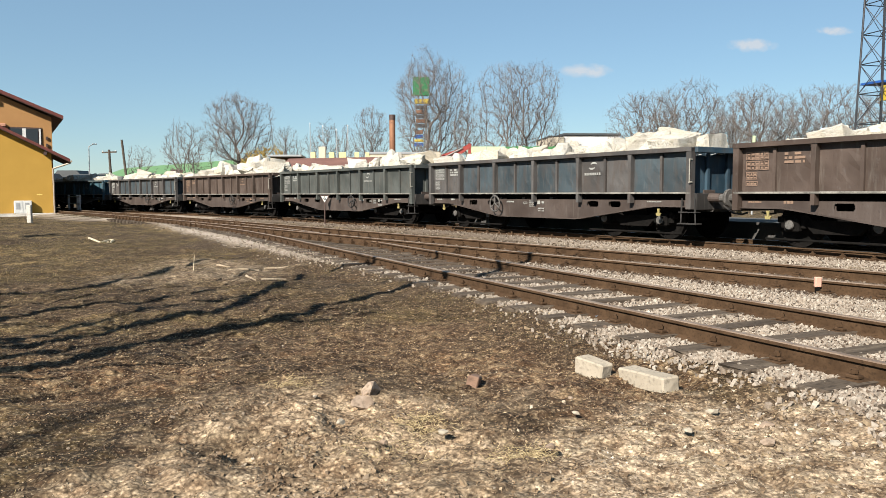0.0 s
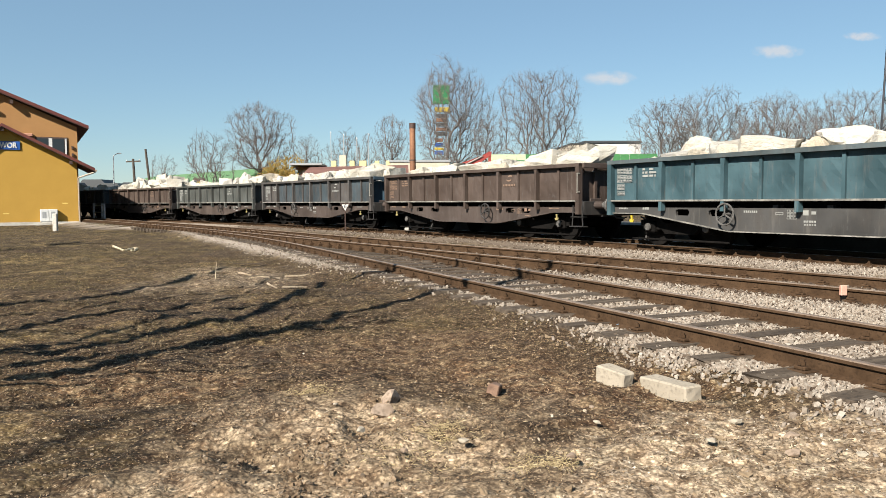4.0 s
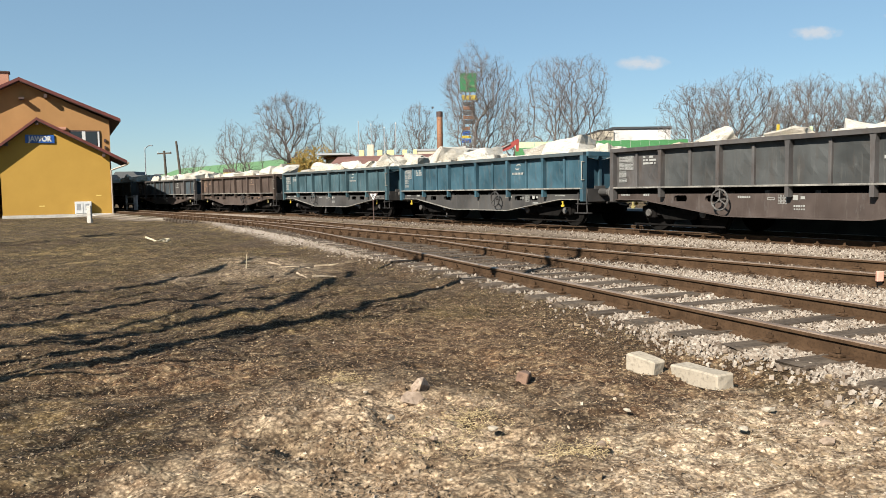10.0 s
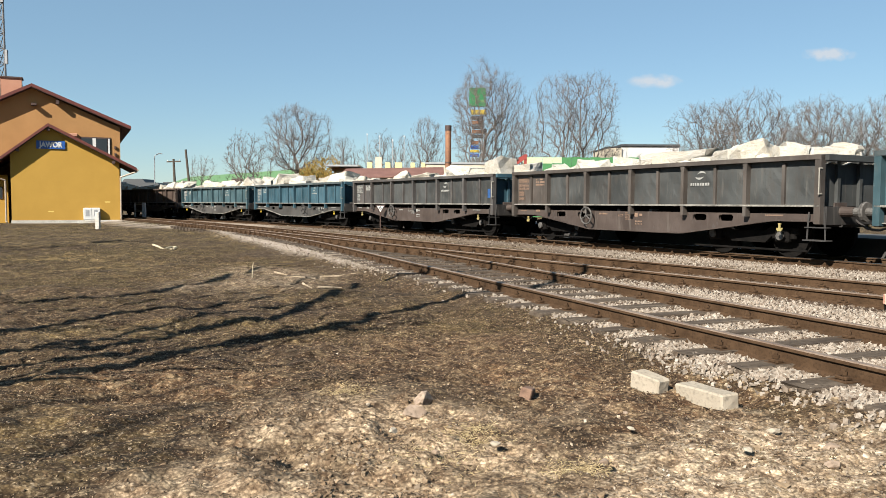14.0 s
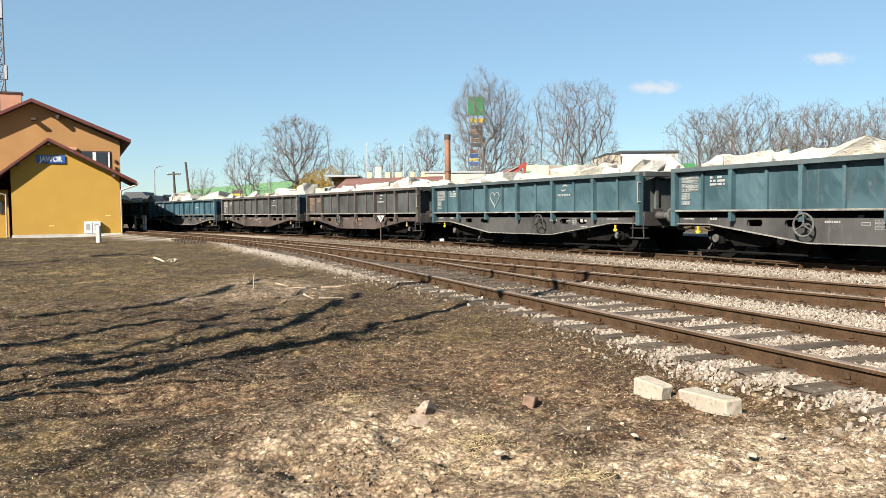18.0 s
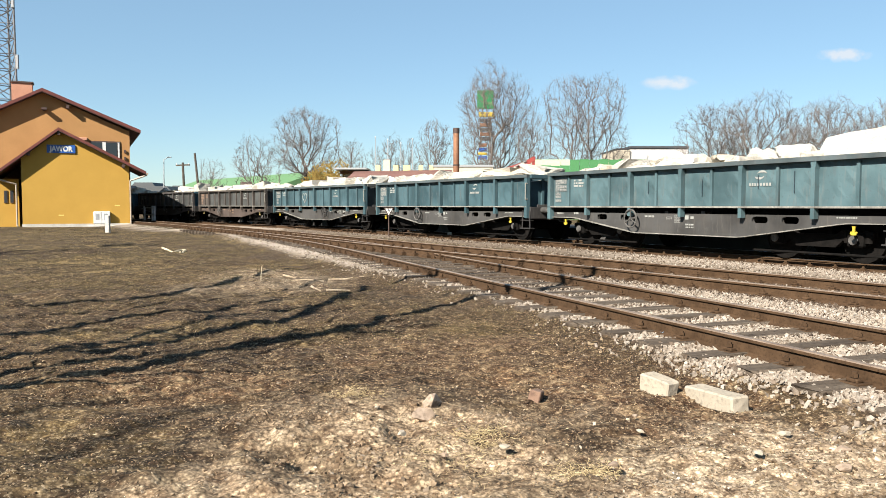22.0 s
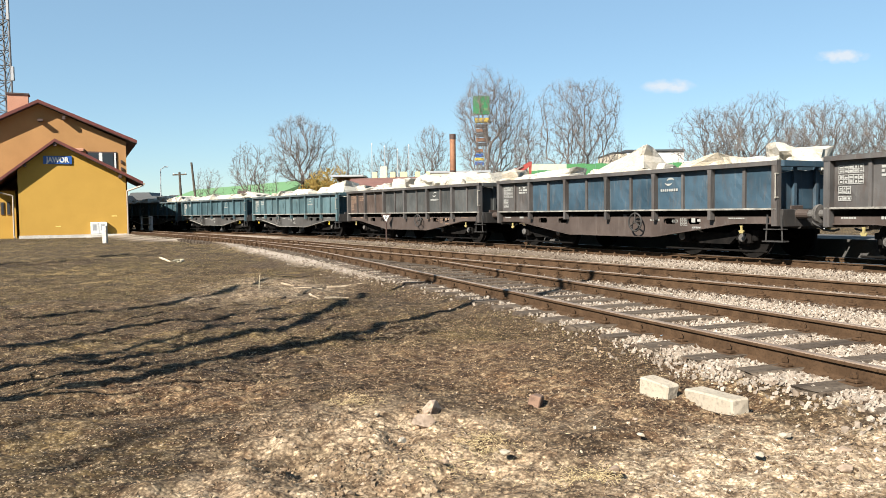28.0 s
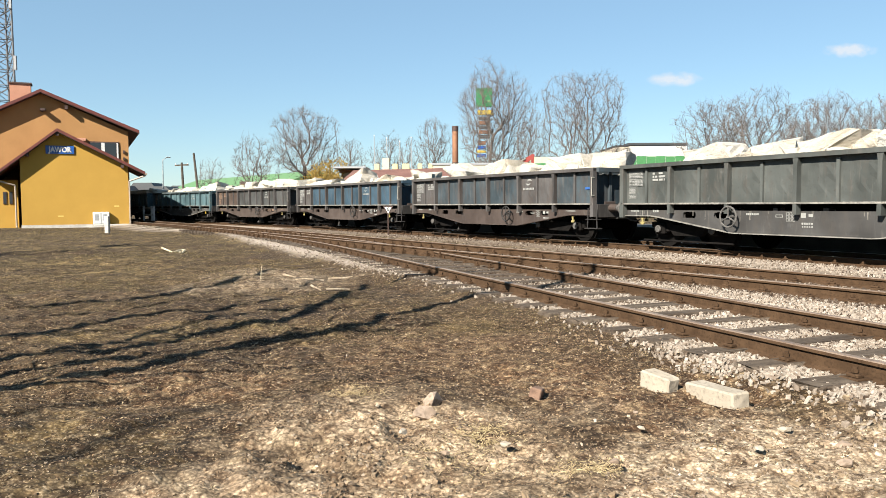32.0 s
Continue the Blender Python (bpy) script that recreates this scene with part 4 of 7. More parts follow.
SPEC = [   # number, words, body, sole, hand wheel, end, heights of the load
    (-6, "brown", P_BROWN, P_SOLEBR, 0.9, None, (0.2, 0.3, 0.3, 0.2)),
    (-5, "grey", P_GREY, P_SOLEBR, 0.9, None, (0.3, 0.3, 0.4, 0.2)),
    (-4, "bright blue", P_BLUE, P_SOLE, 0.9, None, (0.3, 0.4, 0.3, 0.3)),
    (-3, "dull slate-blue", P_SLATE, P_SOLEBR, -1.2, None, (0.2, 0.35, 0.3, 0.2, 0.1)),
    (-2, "rusty brown", P_BROWN, P_SOLEBR, -1.2, None, (0.2, 0.5, 0.4, 0.7, 0.35)),
    (-1, "weathered grey-green", P_OLIVE, P_SOLEBR, -1.2, None, (0.2, 0.2, 0.25, 0.5, 0.45)),
    (0, "faded dark blue", P_SLATE, P_SOLEBR, 1.7, P_NAVY, (0.25, 0.2, 0.35, 0.2, 0.45, 0.2)),
    (1, "dull brown", P_BROWN, P_SOLEBR, -1.2, None, (0.15, 0.2, 0.2, 0.12, 0.1, 0.1, 0.05, 0.0)),
    (2, "teal-blue", P_TEAL, P_SOLE, 1.7, None, (0.15, 0.25, 0.2, 0.15, 0.1, 0.1, 0.1)),
    (3, "bright blue", P_BLUE, P_SOLE, -1.2, None, (0.1, 0.2, 0.2, 0.05, 0.05, 0.1, 0.1)),
    (4, "grey", P_ASH, P_SOLEBR, 1.7, P_BLUE, (0.05, 0.1, 0.0, 0.05, 0.1, 0.1, 0.1)),
    (5, "brownish grey", P_ASH, P_SOLEBR, 1.7, None, (0.12, 0.2, 0.15, 0.2, 0.2, 0.25, 0.2)),
    (6, "worn teal", P_TEAL, P_SOLE, -1.2, P_OLIVE, (0.15, 0.15, 0.2, 0.15, 0.15, 0.15)),
    (7, "teal-blue", P_TEAL, P_SOLE, 1.7, None, (0.25, 0.2, 0.15, 0.15, 0.1, 0.05)),
    (8, "pale teal", P_LIGHT, P_SOLE, 1.7, P_TEAL, (0.1, 0.15, 0.2, 0.15, 0.1, 0.1)),
    (9, "brown and slate", P_ASH, P_SOLEBR, -1.2, None, (0.15, 0.2, 0.15, 0.15, 0.15, 0.15)),
    (10, "dull blue", P_NAVY, P_SOLEBR, -1.2, P_NAVY, (0.1, 0.15, 0.1, 0.1, 0.12, 0.1, 0.0)),
    (11, "dark slate-grey", P_SLATE, P_SOLEBR, -1.2, None, (0.05, 0.05, 0.05, 0.1, 0.15, 0.2, 0.15)),
    (12, "pale-streaked grey-green", P_OLIVE, P_SOLE, 1.7, None, (0.05, 0.1, 0.15, 0.15, 0.15, 0.2, 0.2)),
    (13, "grey", P_GREY, P_SOLEBR, -1.2, None, (0.3, 0.4, 0.4, 0.3)),
]


def build_graffiti():
    """Marks that set single wagons apart: patches and a chalked heart."""
    M = {n: w for n, w, _, _ in FLEET}
    w = BODY / 12
    part("paint_patch", box(bm_new(), -0.15, 0.16, 1.3475, 1.3495, 1.32, 1.62), plain("bright_blue_patch", (0.02, 0.085, 0.25)), M[4], "bright blue square of fresh paint", pose(-HALF + 0.3, 0, 0))
    part("paint_patch", box(bm_new(), -0.12, 0.12, 1.3475, 1.3495, 1.52, 1.58), plain("bright_blue_bar", (0.02, 0.10, 0.34)), M[11], "short blue bar of paint", pose(-HALF + 0.35, 0, 0))
    for x, z, h in ((1.2, 1.45, 0.3), (-0.6, 1.35, 0.4), (-3.1, 1.4, 0.45), (-2.2, 1.5, 0.3)):
        part("paint_patch", box(bm_new(), -0.010, 0.014, 1.3475, 1.349, z, z + h), M_SLATEMARK, M[8], "dark run of spilled paint", pose(x, 0, 0))
    bm = bm_new()
    pts = []
    for i in range(25):
        a = 2 * math.pi * i / 24
        pts.append((-0.017 * 16 * math.sin(a) ** 3, 1.352, 1.56 + 0.017 * (13 * math.cos(a) - 5 * math.cos(2 * a) - 2 * math.cos(3 * a) - math.cos(4 * a))))
    for a, b in zip(pts, pts[1:]):
        rod(bm, a, b, 0.012, None, 5)
    part("chalk_mark", bm, M_LETTER, M[6], "white chalked heart outline", pose(HALF - 4.6 * w + 0.1, 0, 0))
    rng = random.Random(5)
    for i in range(26):
        x, h = rng.uniform(-HALF + 0.3, HALF - 0.3), rng.uniform(0.08, 0.35)
        part("chalk_run", box(bm_new(), -rng.uniform(0.003, 0.02), 0.006, 1.3155, 1.317, 0.93 - h * 0.7, 0.93), M_LITDUST, M[12], "white lime run", pose(x, 0, 0))


M_SLATEMARK = plain("dark_paint_run", (0.012, 0.03, 0.04))
SLABS = {   # single large blocks: place above the rim, size, turn, shape
    1: ((2.4, 0.4, 0.01, 0.7, 0.6, 0.26, 0, 8, 10, 7), (0.75, 0.4, 0.02, 0.66, 0.6, 0.28, 0, 4, 20, 9), (-0.75, 0.4, 0.06, 0.63, 0.55, 0.29, 0, 3, 4, 3),
        (-3.1, 0.4, 0.09, 0.66, 0.6, 0.35, 4, 14, 6, 2), (-4.45, 0.3, 0.11, 0.84, 0.55, 0.32, 4, 13, 4, 5)),
    2: ((3.6, 0.3, 0.12, 0.62, 0.6, 0.40, 0, 10, 30, 22), (2.6, 0.3, 0.06, 0.6, 0.55, 0.34, 0, 6, 30, 11), (1.4, 0.3, 0.04, 0.7, 0.6, 0.32, 0, -6, 10, 7), (-0.25, 0.3, 0.18, 0.8, 0.65, 0.50, 0, -6, 40, 28),
        (-2.2, 0.3, 0.03, 0.8, 0.6, 0.28, 0, 8, 10, 4), (-3.8, 0.4, 0.06, 1.05, 0.6, 0.34, 0, 12, 4, 0), (-4.7, -0.5, 0.14, 0.62, 0.6, 0.44, 0, -8, 20, 8)),
    3: ((3.7, 0.3, 0.1, 0.79, 0.75, 0.51, 0, 12, 10, 4), (2.3, 0.4, 0.07, 0.53, 0.6, 0.37, 0, 6, 60, 26), (0.95, 0.4, 0.05, 0.66, 0.6, 0.37, 0, 10, 12, 6),
        (-2.4, 0.4, 0.05, 0.62, 0.6, 0.33, 0, 8, 24, 10), (-3.75, 0.4, 0.12, 0.84, 0.7, 0.4, 0, 4, 8, 1), (-4.5, -0.5, 0.05, 0.75, 0.6, 0.33, 0, -10, 20, 24)),
    4: ((2.85, 0.3, 0.1, 0.66, 0.6, 0.45, 0, 12, 20, 28), (0.9, 0.4, 0, 0.53, 0.5, 0.22, 0, 10, 30, 9), (-2.3, 0.4, 0.05, 0.75, 0.6, 0.37, 0, -6, 8, 2),
        (-3.2, 0.3, 0, 0.53, 0.5, 0.25, 0, 0, 50, 7), (-4.2, 0.3, 0.14, 0.55, 0.6, 0.45, 0, 18, 10, 8), (-4.6, -0.5, 0.07, 0.66, 0.6, 0.37, 0, 8, 20, 11)),
    5: ((-0.7, 0.3, 0.06, 1.14, 0.75, 0.29, 0, 3, 6, 7), (-2.9, 0.4, 0.11, 0.48, 0.5, 0.37, 0, 10, 30, 3), (-3.9, 0.4, 0.05, 0.35, 0.45, 0.26, 0, 0, 60, 1), (-4.6, -0.3, 0.06, 0.66, 0.6, 0.29, 0, 0, 10, 22)),
    6: ((2.2, 0.4, 0.05, 0.57, 0.6, 0.32, 0, 8, 10, 2), (1.2, 0.4, 0.04, 0.44, 0.5, 0.32, 0, 0, 40, 20), (-0.35, 0.3, 0.11, 0.44, 0.55, 0.44, 0, -8, 10, 10), (-1.5, 0.3, 0.06, 0.7, 0.6, 0.33, 0, 6, 6, 6),
        (-2.8, 0.4, 0.05, 0.57, 0.55, 0.29, 0, 12, 20, 9), (-4.2, 0.3, 0.07, 0.66, 0.6, 0.37, 0, 4, 10, 4), (-4.6, -0.5, 0.12, 0.66, 0.7, 0.48, 0, 0, 40, 26)),
    7: ((1.4, 0.3, 0.05, 0.88, 0.7, 0.26, 0, 6, 4, 0), (-0.9, 0.3, 0.05, 0.97, 0.7, 0.26, 0, 4, 6, 7), (-2.9, 0.3, 0.05, 1.06, 0.7, 0.26, 0, 2, 4, 5), (-4.5, 0.2, 0.17, 0.79, 0.65, 0.21, 4, -9, 6, 11)),
    8: ((3.2, 0.3, 0.02, 0.79, 0.65, 0.26, 0, 8, 6, 4), (1.3, 0.3, 0.05, 0.79, 0.65, 0.32, 0, -4, 20, 22), (-0.6, 0.3, 0.05, 0.79, 0.65, 0.32, 0, 6, 40, 24), (-2.4, 0.4, 0.12, 0.66, 0.55, 0.48, 0, -12, 20, 28),
        (-4.1, 0.3, 0.15, 0.88, 0.7, 0.42, 0, 5, 6, 1), (-4.7, -0.5, 0.06, 0.57, 0.6, 0.35, 0, 0, 30, 3)),
    9: ((3.0, 0.4, 0.02, 0.6, 0.6, 0.24, 0, 4, 20, 5), (1.75, 0.4, 0.13, 0.80, 0.55, 0.36, 0, 3, 6, 8), (0.45, 0.3, 0.14, 0.55, 0.6, 0.40, 0, 8, 60, 22), (-0.65, 0.3, 0.22, 0.74, 0.65, 0.50, 0, 6, 10, 24), (-1.6, 0.4, 0.20, 0.45, 0.5, 0.48, 0, 5, 40, 26), (-2.4, 0.3, 0.14, 0.5, 0.55, 0.40, 0, 0, 50, 2),
        (-3.35, 0.4, 0.1, 0.62, 0.55, 0.39, 0, 10, 20, 22), (-4.3, 0.3, 0.07, 0.79, 0.6, 0.33, 0, 4, 8, 6), (-4.8, -0.5, 0.11, 0.48, 0.55, 0.42, 0, 8, 30, 9)),
    10: ((0.25, 0.3, 0.09, 1.19, 0.7, 0.4, 0, 15, 4, 1), (3.2, 0.4, 0.01, 0.79, 0.65, 0.26, 0, 6, 6, 7), (-2.6, 0.3, 0.01, 0.88, 0.65, 0.26, 0, 4, 8, 0), (-4.3, -0.3, 0.21, 0.63, 0.65, 0.48, 0, 6, 50, 24), (-4.9, -0.5, 0.07, 0.44, 0.55, 0.37, 0, 0, 20, 11)),
    11: ((3, 0.3, 0.12, 0.92, 0.7, 0.32, 4, -22, 4, 0), (0.3, 0.3, 0.1, 0.75, 0.7, 0.44, 0, 4, 6, 3), (-1.9, 0.3, 0.07, 0.84, 0.65, 0.35, 0, 10, 16, 28), (-3.4, 0.3, 0.11, 0.84, 0.7, 0.4, 0, 4, 6, 6), (-4.5, -0.1, 0.12, 0.7, 0.65, 0.42, 0, 6, 30, 8)),
    12: ((3.1, 0.3, 0.07, 0.84, 0.7, 0.37, 0, 6, 6, 10), (1.5, 0.3, 0.05, 0.66, 0.6, 0.35, 0, 12, 30, 11), (-0.1, 0.3, 0.1, 1.01, 0.7, 0.37, 0, 4, 4, 4), (-1.7, 0.3, 0.07, 0.62, 0.6, 0.37, 0, 8, 20, 2), (-3.6, 0.3, 0.07, 0.79, 0.6, 0.35, 0, 4, 40, 5)),
}
RIBS = {4: P_RIB, 5: P_GREY, 9: P_RIB}
FLEET = []
for number, words, body, sole, wheel_x, end, tall in SPEC:
    wagon, sets = build_wagon(TEXT % words, body, sole, P_GEAR, wheel_x, end, RIBS.get(number, P_RIB if body in (P_SLATE, P_NAVY) else None), (0, 1, 8, 9) if body is P_SLATE else (0, 1, 2, 3) if number == 9 else (0, 1), P_BROWN if number == 9 else None)
    FLEET.append((number, wagon, sets, build_load(number + 40, tall, SLABS.get(number, ()))))
build_graffiti()


def motions():
    """The train rolls along its curve; its wheels turn with it."""
    times = [i * 0.5 for i in range(65)]
    spin = [(i * 4 / 30, gone(i * 4 / 30) / 0.46) for i in range(241)]
    for number, wagon, sets, load in FLEET:
        rows = []
        for t in times:
            mid = gone(t) - number * PITCH - HALF
            xa, ya, _ = TRAIN.at(mid + 3.4)
            xb, yb, _ = TRAIN.at(mid - 3.4)
            turn = math.degrees(math.atan2(ya - yb, xa - xb))
            rows.append((t, pose((xa + xb) / 2, (ya + yb) / 2, RAIL, 0, 0, turn)))
        walk(wagon, rows)
        walk(load, rows)
        for ob in sets:
            at = ob.matrix_basis.translation.copy()
            walk(ob, [(t, Matrix.Translation(at) @ Matrix.Rotation(a, 4, "Y")) for t, a in spin])
    for ob in CLOUDS:
        at = ob.matrix_basis.translation.copy()
        walk(ob, [(t, Matrix.Translation(at + Vector((2.4 * (t - 23), 0, 0)))) for t in (0.0, 16.0, 32.0)])
    # a bird comes over the station and settles in the tree by the tall sign
    way = [(0.0, -116.0, 83, 12.6), (5.0, -57.7, 84, 12.4), (7.3, -30.73, 85, 12.24), (7.9, -23.89, 85, 12.29), (8.5, -16.85, 85, 11.85), (9.1, -9.91, 87, 11.45), (9.7, -2.78, 91, 11.45), (10.1, 1.9, 95, 11.35), (10.5, 5.6, 97, 10.9), (10.8, 6.3, 97.2, 10.7), (32.0, 6.3, 97.2, 10.7)]
    walk(BIRD, [(t, pose(x, y, z, 0, 0, 12 if t > 8.8 else 0)) for t, x, y, z in way])
    for side, wing in WINGS:
        beat = [(0.05 * i, 38 * math.cos(math.pi * i / 1.9)) for i in range(0, 215)] + [(10.8, -60), (32.0, -60)]
        walk(wing, [(t, pose(0, side * 0.02, 0.03, side * a, 0, 0)) for t, a in beat])


# ---- station building ----
def gable(bm, pts, y0, y1):
    return prism(bm, pts, y0, y1)


def slab(bm, a, b, y0, y1, thick):
    """A sloping roof slab between two points in x and z."""
    (xa, za), (xb, zb) = a, b
    return prism(bm, [(xa, za), (xb, zb), (xb, zb - thick), (xa, za - thick)], y0, y1)


def text_mesh(words, size, material, depth=0.01, bold=0.0):
    cu = bpy.data.curves.new("letters", "FONT")
    cu.offset = bold
    cu.body, cu.size, cu.extrude, cu.align_x, cu.align_y = words, size, depth, "CENTER", "CENTER"
    ob = new("letters", cu)
    bpy.context.view_layer.update()
    me = bpy.data.meshes.new_from_object(ob.evaluated_get(bpy.context.evaluated_depsgraph_get()))
    bpy.data.objects.remove(ob)
    me.materials.clear()
    me.materials.append(material)
    return me


def build_station():
    """Built with x along the gable, y away from the tracks' side and z up, then turned to lie along the tracks."""
    seat = pose(-21.0, 51.46, 0, 0, 0, 25)
    st = thing("station_building", "ochre and orange rendered station building with dark red gabled roofs", "station", seat)
    ap, dp = -4.14, 5.0                                  # the annex's ridge; depth of the taller house's front
    part("annex_wall", gable(bm_new(), [(-6.33, 0), (0, 0), (0, 3.98), (ap, 6.15), (-6.33, 4.42)], 0, dp + 0.05), M_OCHRE, st, "ochre rendered gable wall")
    part("annex_roof", slab(bm_new(), (ap, 6.36), (1.05, 3.66), -0.52, dp, 0.19), M_ROOF, st, "dark red roof slope")
    part("annex_roof", slab(bm_new(), (-7.9, 3.32), (ap, 6.36), -0.52, dp, 0.19), M_ROOF, st, "dark red roof slope")
    part("soffit", slab(bm_new(), (ap, 6.165), (1.0, 3.49), -0.5, 0.002, 0.03), M_SOFFIT, st)
    part("soffit", slab(bm_new(), (-7.85, 3.14), (ap, 6.165), -0.5, 0.002, 0.03), M_SOFFIT, st)
    for x, z in ((ap, 5.9), (-0.35, 3.9), (-5.9, 4.55)):
        part("purlin_end", box(bm_new(), x - 0.09, x + 0.09, -0.45, 0, z, z + 0.2), M_SOFFIT, st)
    for x, z in ((1.1, 3.5), (-7.95, 3.15)):
        part("gutter", rod(bm_new(), (x, -0.55, z), (x, dp, z), 0.07, None, 8), M_PIPE, st)
    for xe, ze, xw in ((1.08, 3.42, 0.06), (-7.9, 3.1, -6.62)):
        bm = rod(bm_new(), (xe, -0.3, ze), (xw, -0.1, ze - 0.38), 0.055)
        rod(bm, (xw, -0.1, ze - 0.36), (xw, -0.1, 0.12), 0.055)
        rod(bm, (xw, -0.1, 0.14), (xw + 0.05, -0.35, 0.06), 0.055)
        part("downpipe", bm, M_PIPE, st, "pale metal downpipe")
    part("plinth", box(bm_new(), -6.36, 0.03, -0.03, dp, -0.1, 0.2), M_CONC, st)
    for x, z in ((-4.1, 0.72), (-0.75, 1.35)):
        part("patch", box(bm_new(), x - 0.17, x + 0.15, -0.004, 0.01, z, z + 0.07), M_YELLOWPALE, st)
    # low wing on the left, set back
    part("wing_wall", box(bm_new(), -8.3, -6.6, 1.6, dp + 0.05, 0, 3.1), M_OCHRE, st)
    for x in (-7.35, -7.0):
        win = part("slit_window", box(bm_new(), x - 0.1, x + 0.1, 1.55, 1.62, 1.55, 2.35), M_SOFFIT, st)
        part("pane", box(bm_new(), x - 0.06, x + 0.06, 1.54, 1.548, 1.6, 2.3), M_GLASS, win)
    # taller house behind
    ux = -5.2
    part("house_wall", gable(bm_new(), [(-12.6, 0), (0.33, 0), (0.33, 6.75), (ux, 9.20), (-12.6, 5.5)], dp, dp + 24), M_ORANGE, st, "orange rendered gable wall")
    part("house_roof", slab(bm_new(), (ux, 9.46), (1.06, 6.84), dp - 0.62, dp + 24.6, 0.22), M_ROOF, st, "dark red roof slope")
    part("house_roof", slab(bm_new(), (-13.4, 5.15), (ux, 9.46), dp - 0.62, dp + 24.6, 0.22), M_ROOF, st, "dark red roof slope")
    part("soffit", slab(bm_new(), (ux, 9.23), (1.0, 6.63), dp - 0.6, dp + 0.002, 0.03), M_SOFFIT, st)
    part("soffit", slab(bm_new(), (-13.3, 4.96), (ux, 9.23), dp - 0.6, dp + 0.002, 0.03), M_SOFFIT, st)
    part("purlin_end", box(bm_new(), ux + 1.45, ux + 1.65, dp - 0.55, dp, 8.15, 8.4), M_SOFFIT, st)
    part("chimney", box(bm_new(), -7.2, -5.9, dp + 1.4, dp + 2.4, 7.5, 10.0), M_PEACH, st, "peach rendered chimney")
    part("chimney_cap", box(bm_new(), -7.28, -5.82, dp + 1.32, dp + 2.48, 10.0, 10.1), M_SOFFIT, st)
    bm = rod(bm_new(), (-5.15, dp, 8.05), (-5.15, dp - 0.42, 8.02), 0.10)
    box(bm, -5.28, -4.95, dp - 0.5, dp - 0.05, 8.0, 8.15)
    part("vent_pipe", bm, M_SOFFIT, st)
    win = part("window", box(bm_new(), -2.3, -0.30, dp - 0.05, dp + 0.02, 4.2, 6.0), M_SOFFIT, st, "wide upper window with dark panes")
    for x0, x1 in ((-2.2, -1.48), (-1.30, -0.52)):
        part("pane", box(bm_new(), x0, x1, dp - 0.075, dp - 0.052, 4.3, 5.9), M_GLASS, win)
    for x0, x1 in ((-1.48, -1.26), (-0.47, -0.36)):
        part("window_frame", box(bm_new(), x0, x1, dp - 0.09, dp - 0.052, 4.25, 5.92), M_WHITE, win, "white frame")
    for z in (4.7, 5.2):
        part("wall_lamp", box(bm_new(), -0.06, 0.06, dp - 0.12, dp, z, z + 0.2), M_SOFFIT, st)
    part("vent_box", box(bm_new(), -3.0, -2.45, dp - 0.2, dp, 6.0, 6.2, 0.02), M_PEACH, st)
    # name board
    sign = thing("station_sign", "blue station name board with white letters on the ochre gable", "sign", seat @ pose(-4.02, -0.05, 5.02))
    part("board", box(bm_new(), -0.83, 0.83, -0.02, 0.03, -0.26, 0.26, 0.01), M_SIGNBLUE, sign)
    part("lettering", text_mesh("JAWOR", 0.44, M_WHITE, 0.01, 0.018), M_WHITE, sign, m=pose(0, -0.035, 0.0, 90) @ Matrix.Diagonal((0.86, 1.05, 1, 1)))
    # steps, meter cabinet and the post in front
    step = thing("concrete_step", "low pale concrete step at the corner of the gable", "step", seat @ pose(-0.75, -0.5, 0))
    part("slab", box(bm_new(), -1.75, 1.1, -0.4, 0.46, -0.05, 0.10, 0.02), M_CONC, step)
    part("tread", box(bm_new(), -1.4, 0.7, 0.0, 0.455, 0.10, 0.20, 0.02), M_CONC, step)
    cab = thing("meter_cabinet", "white meter cabinet with faded grey panels against the gable", "cabinet", seat @ pose(-1.72, -0.2, 0.2))
    part("body", box(bm_new(), -0.5, 0.5, -0.1, 0.17, 0, 0.80, 0.02), M_WHITE, cab)
    for x in (-0.25, 0.25):
        door = part("door", box(bm_new(), x - 0.23, x + 0.23, -0.125, -0.1, 0.04, 0.76, 0.006), M_WHITE, cab)
        part("panel", box(bm_new(), x - 0.13, x + 0.10, -0.13, -0.1255, 0.25, 0.65), M_GREYPAINT, door, "faded grey sheet")
    post = thing("boundary_post", "short white concrete post standing in the grass", "post", pose(-17.75, 40.6, 0))
    part("shaft", box(bm_new(), -0.11, 0.11, -0.1, 0.1, -0.1, 0.86, 0.025), M_CONC, post)
    fence = thing("platform_fence", "short grey fence with posts in the shade beside the track", "fence", pose(-20.3, 54.0, 0, 0, 0, 36))
    for y in (0.0, 0.55, 2.6):
        part("post", box(bm_new(), -0.06, 0.06, y - 0.06, y + 0.06, 0, 1.35, 0.01), M_GREYPAINT, fence)
    for z in (0.7, 1.2):
        part("rail", box(bm_new(), -0.03, 0.03, -0.1, 2.7, z, z + 0.08), M_GREYPAINT, fence)


M_SOFFIT = surface("dark_brown_timber", (0.045, 0.022, 0.016), (0.085, 0.042, 0.030), 5, 0.7)
M_PIPE = plain("zinc_pipe", (0.42, 0.34, 0.26), 0.5, 0.2)
M_SIGNBLUE = plain("sign_blue", (0.02, 0.10, 0.38), 0.4)
M_GREYPAINT = plain("grey_paint", (0.35, 0.36, 0.37))
M_YELLOWPALE = plain("pale_patch", (0.80, 0.58, 0.15))
build_station()


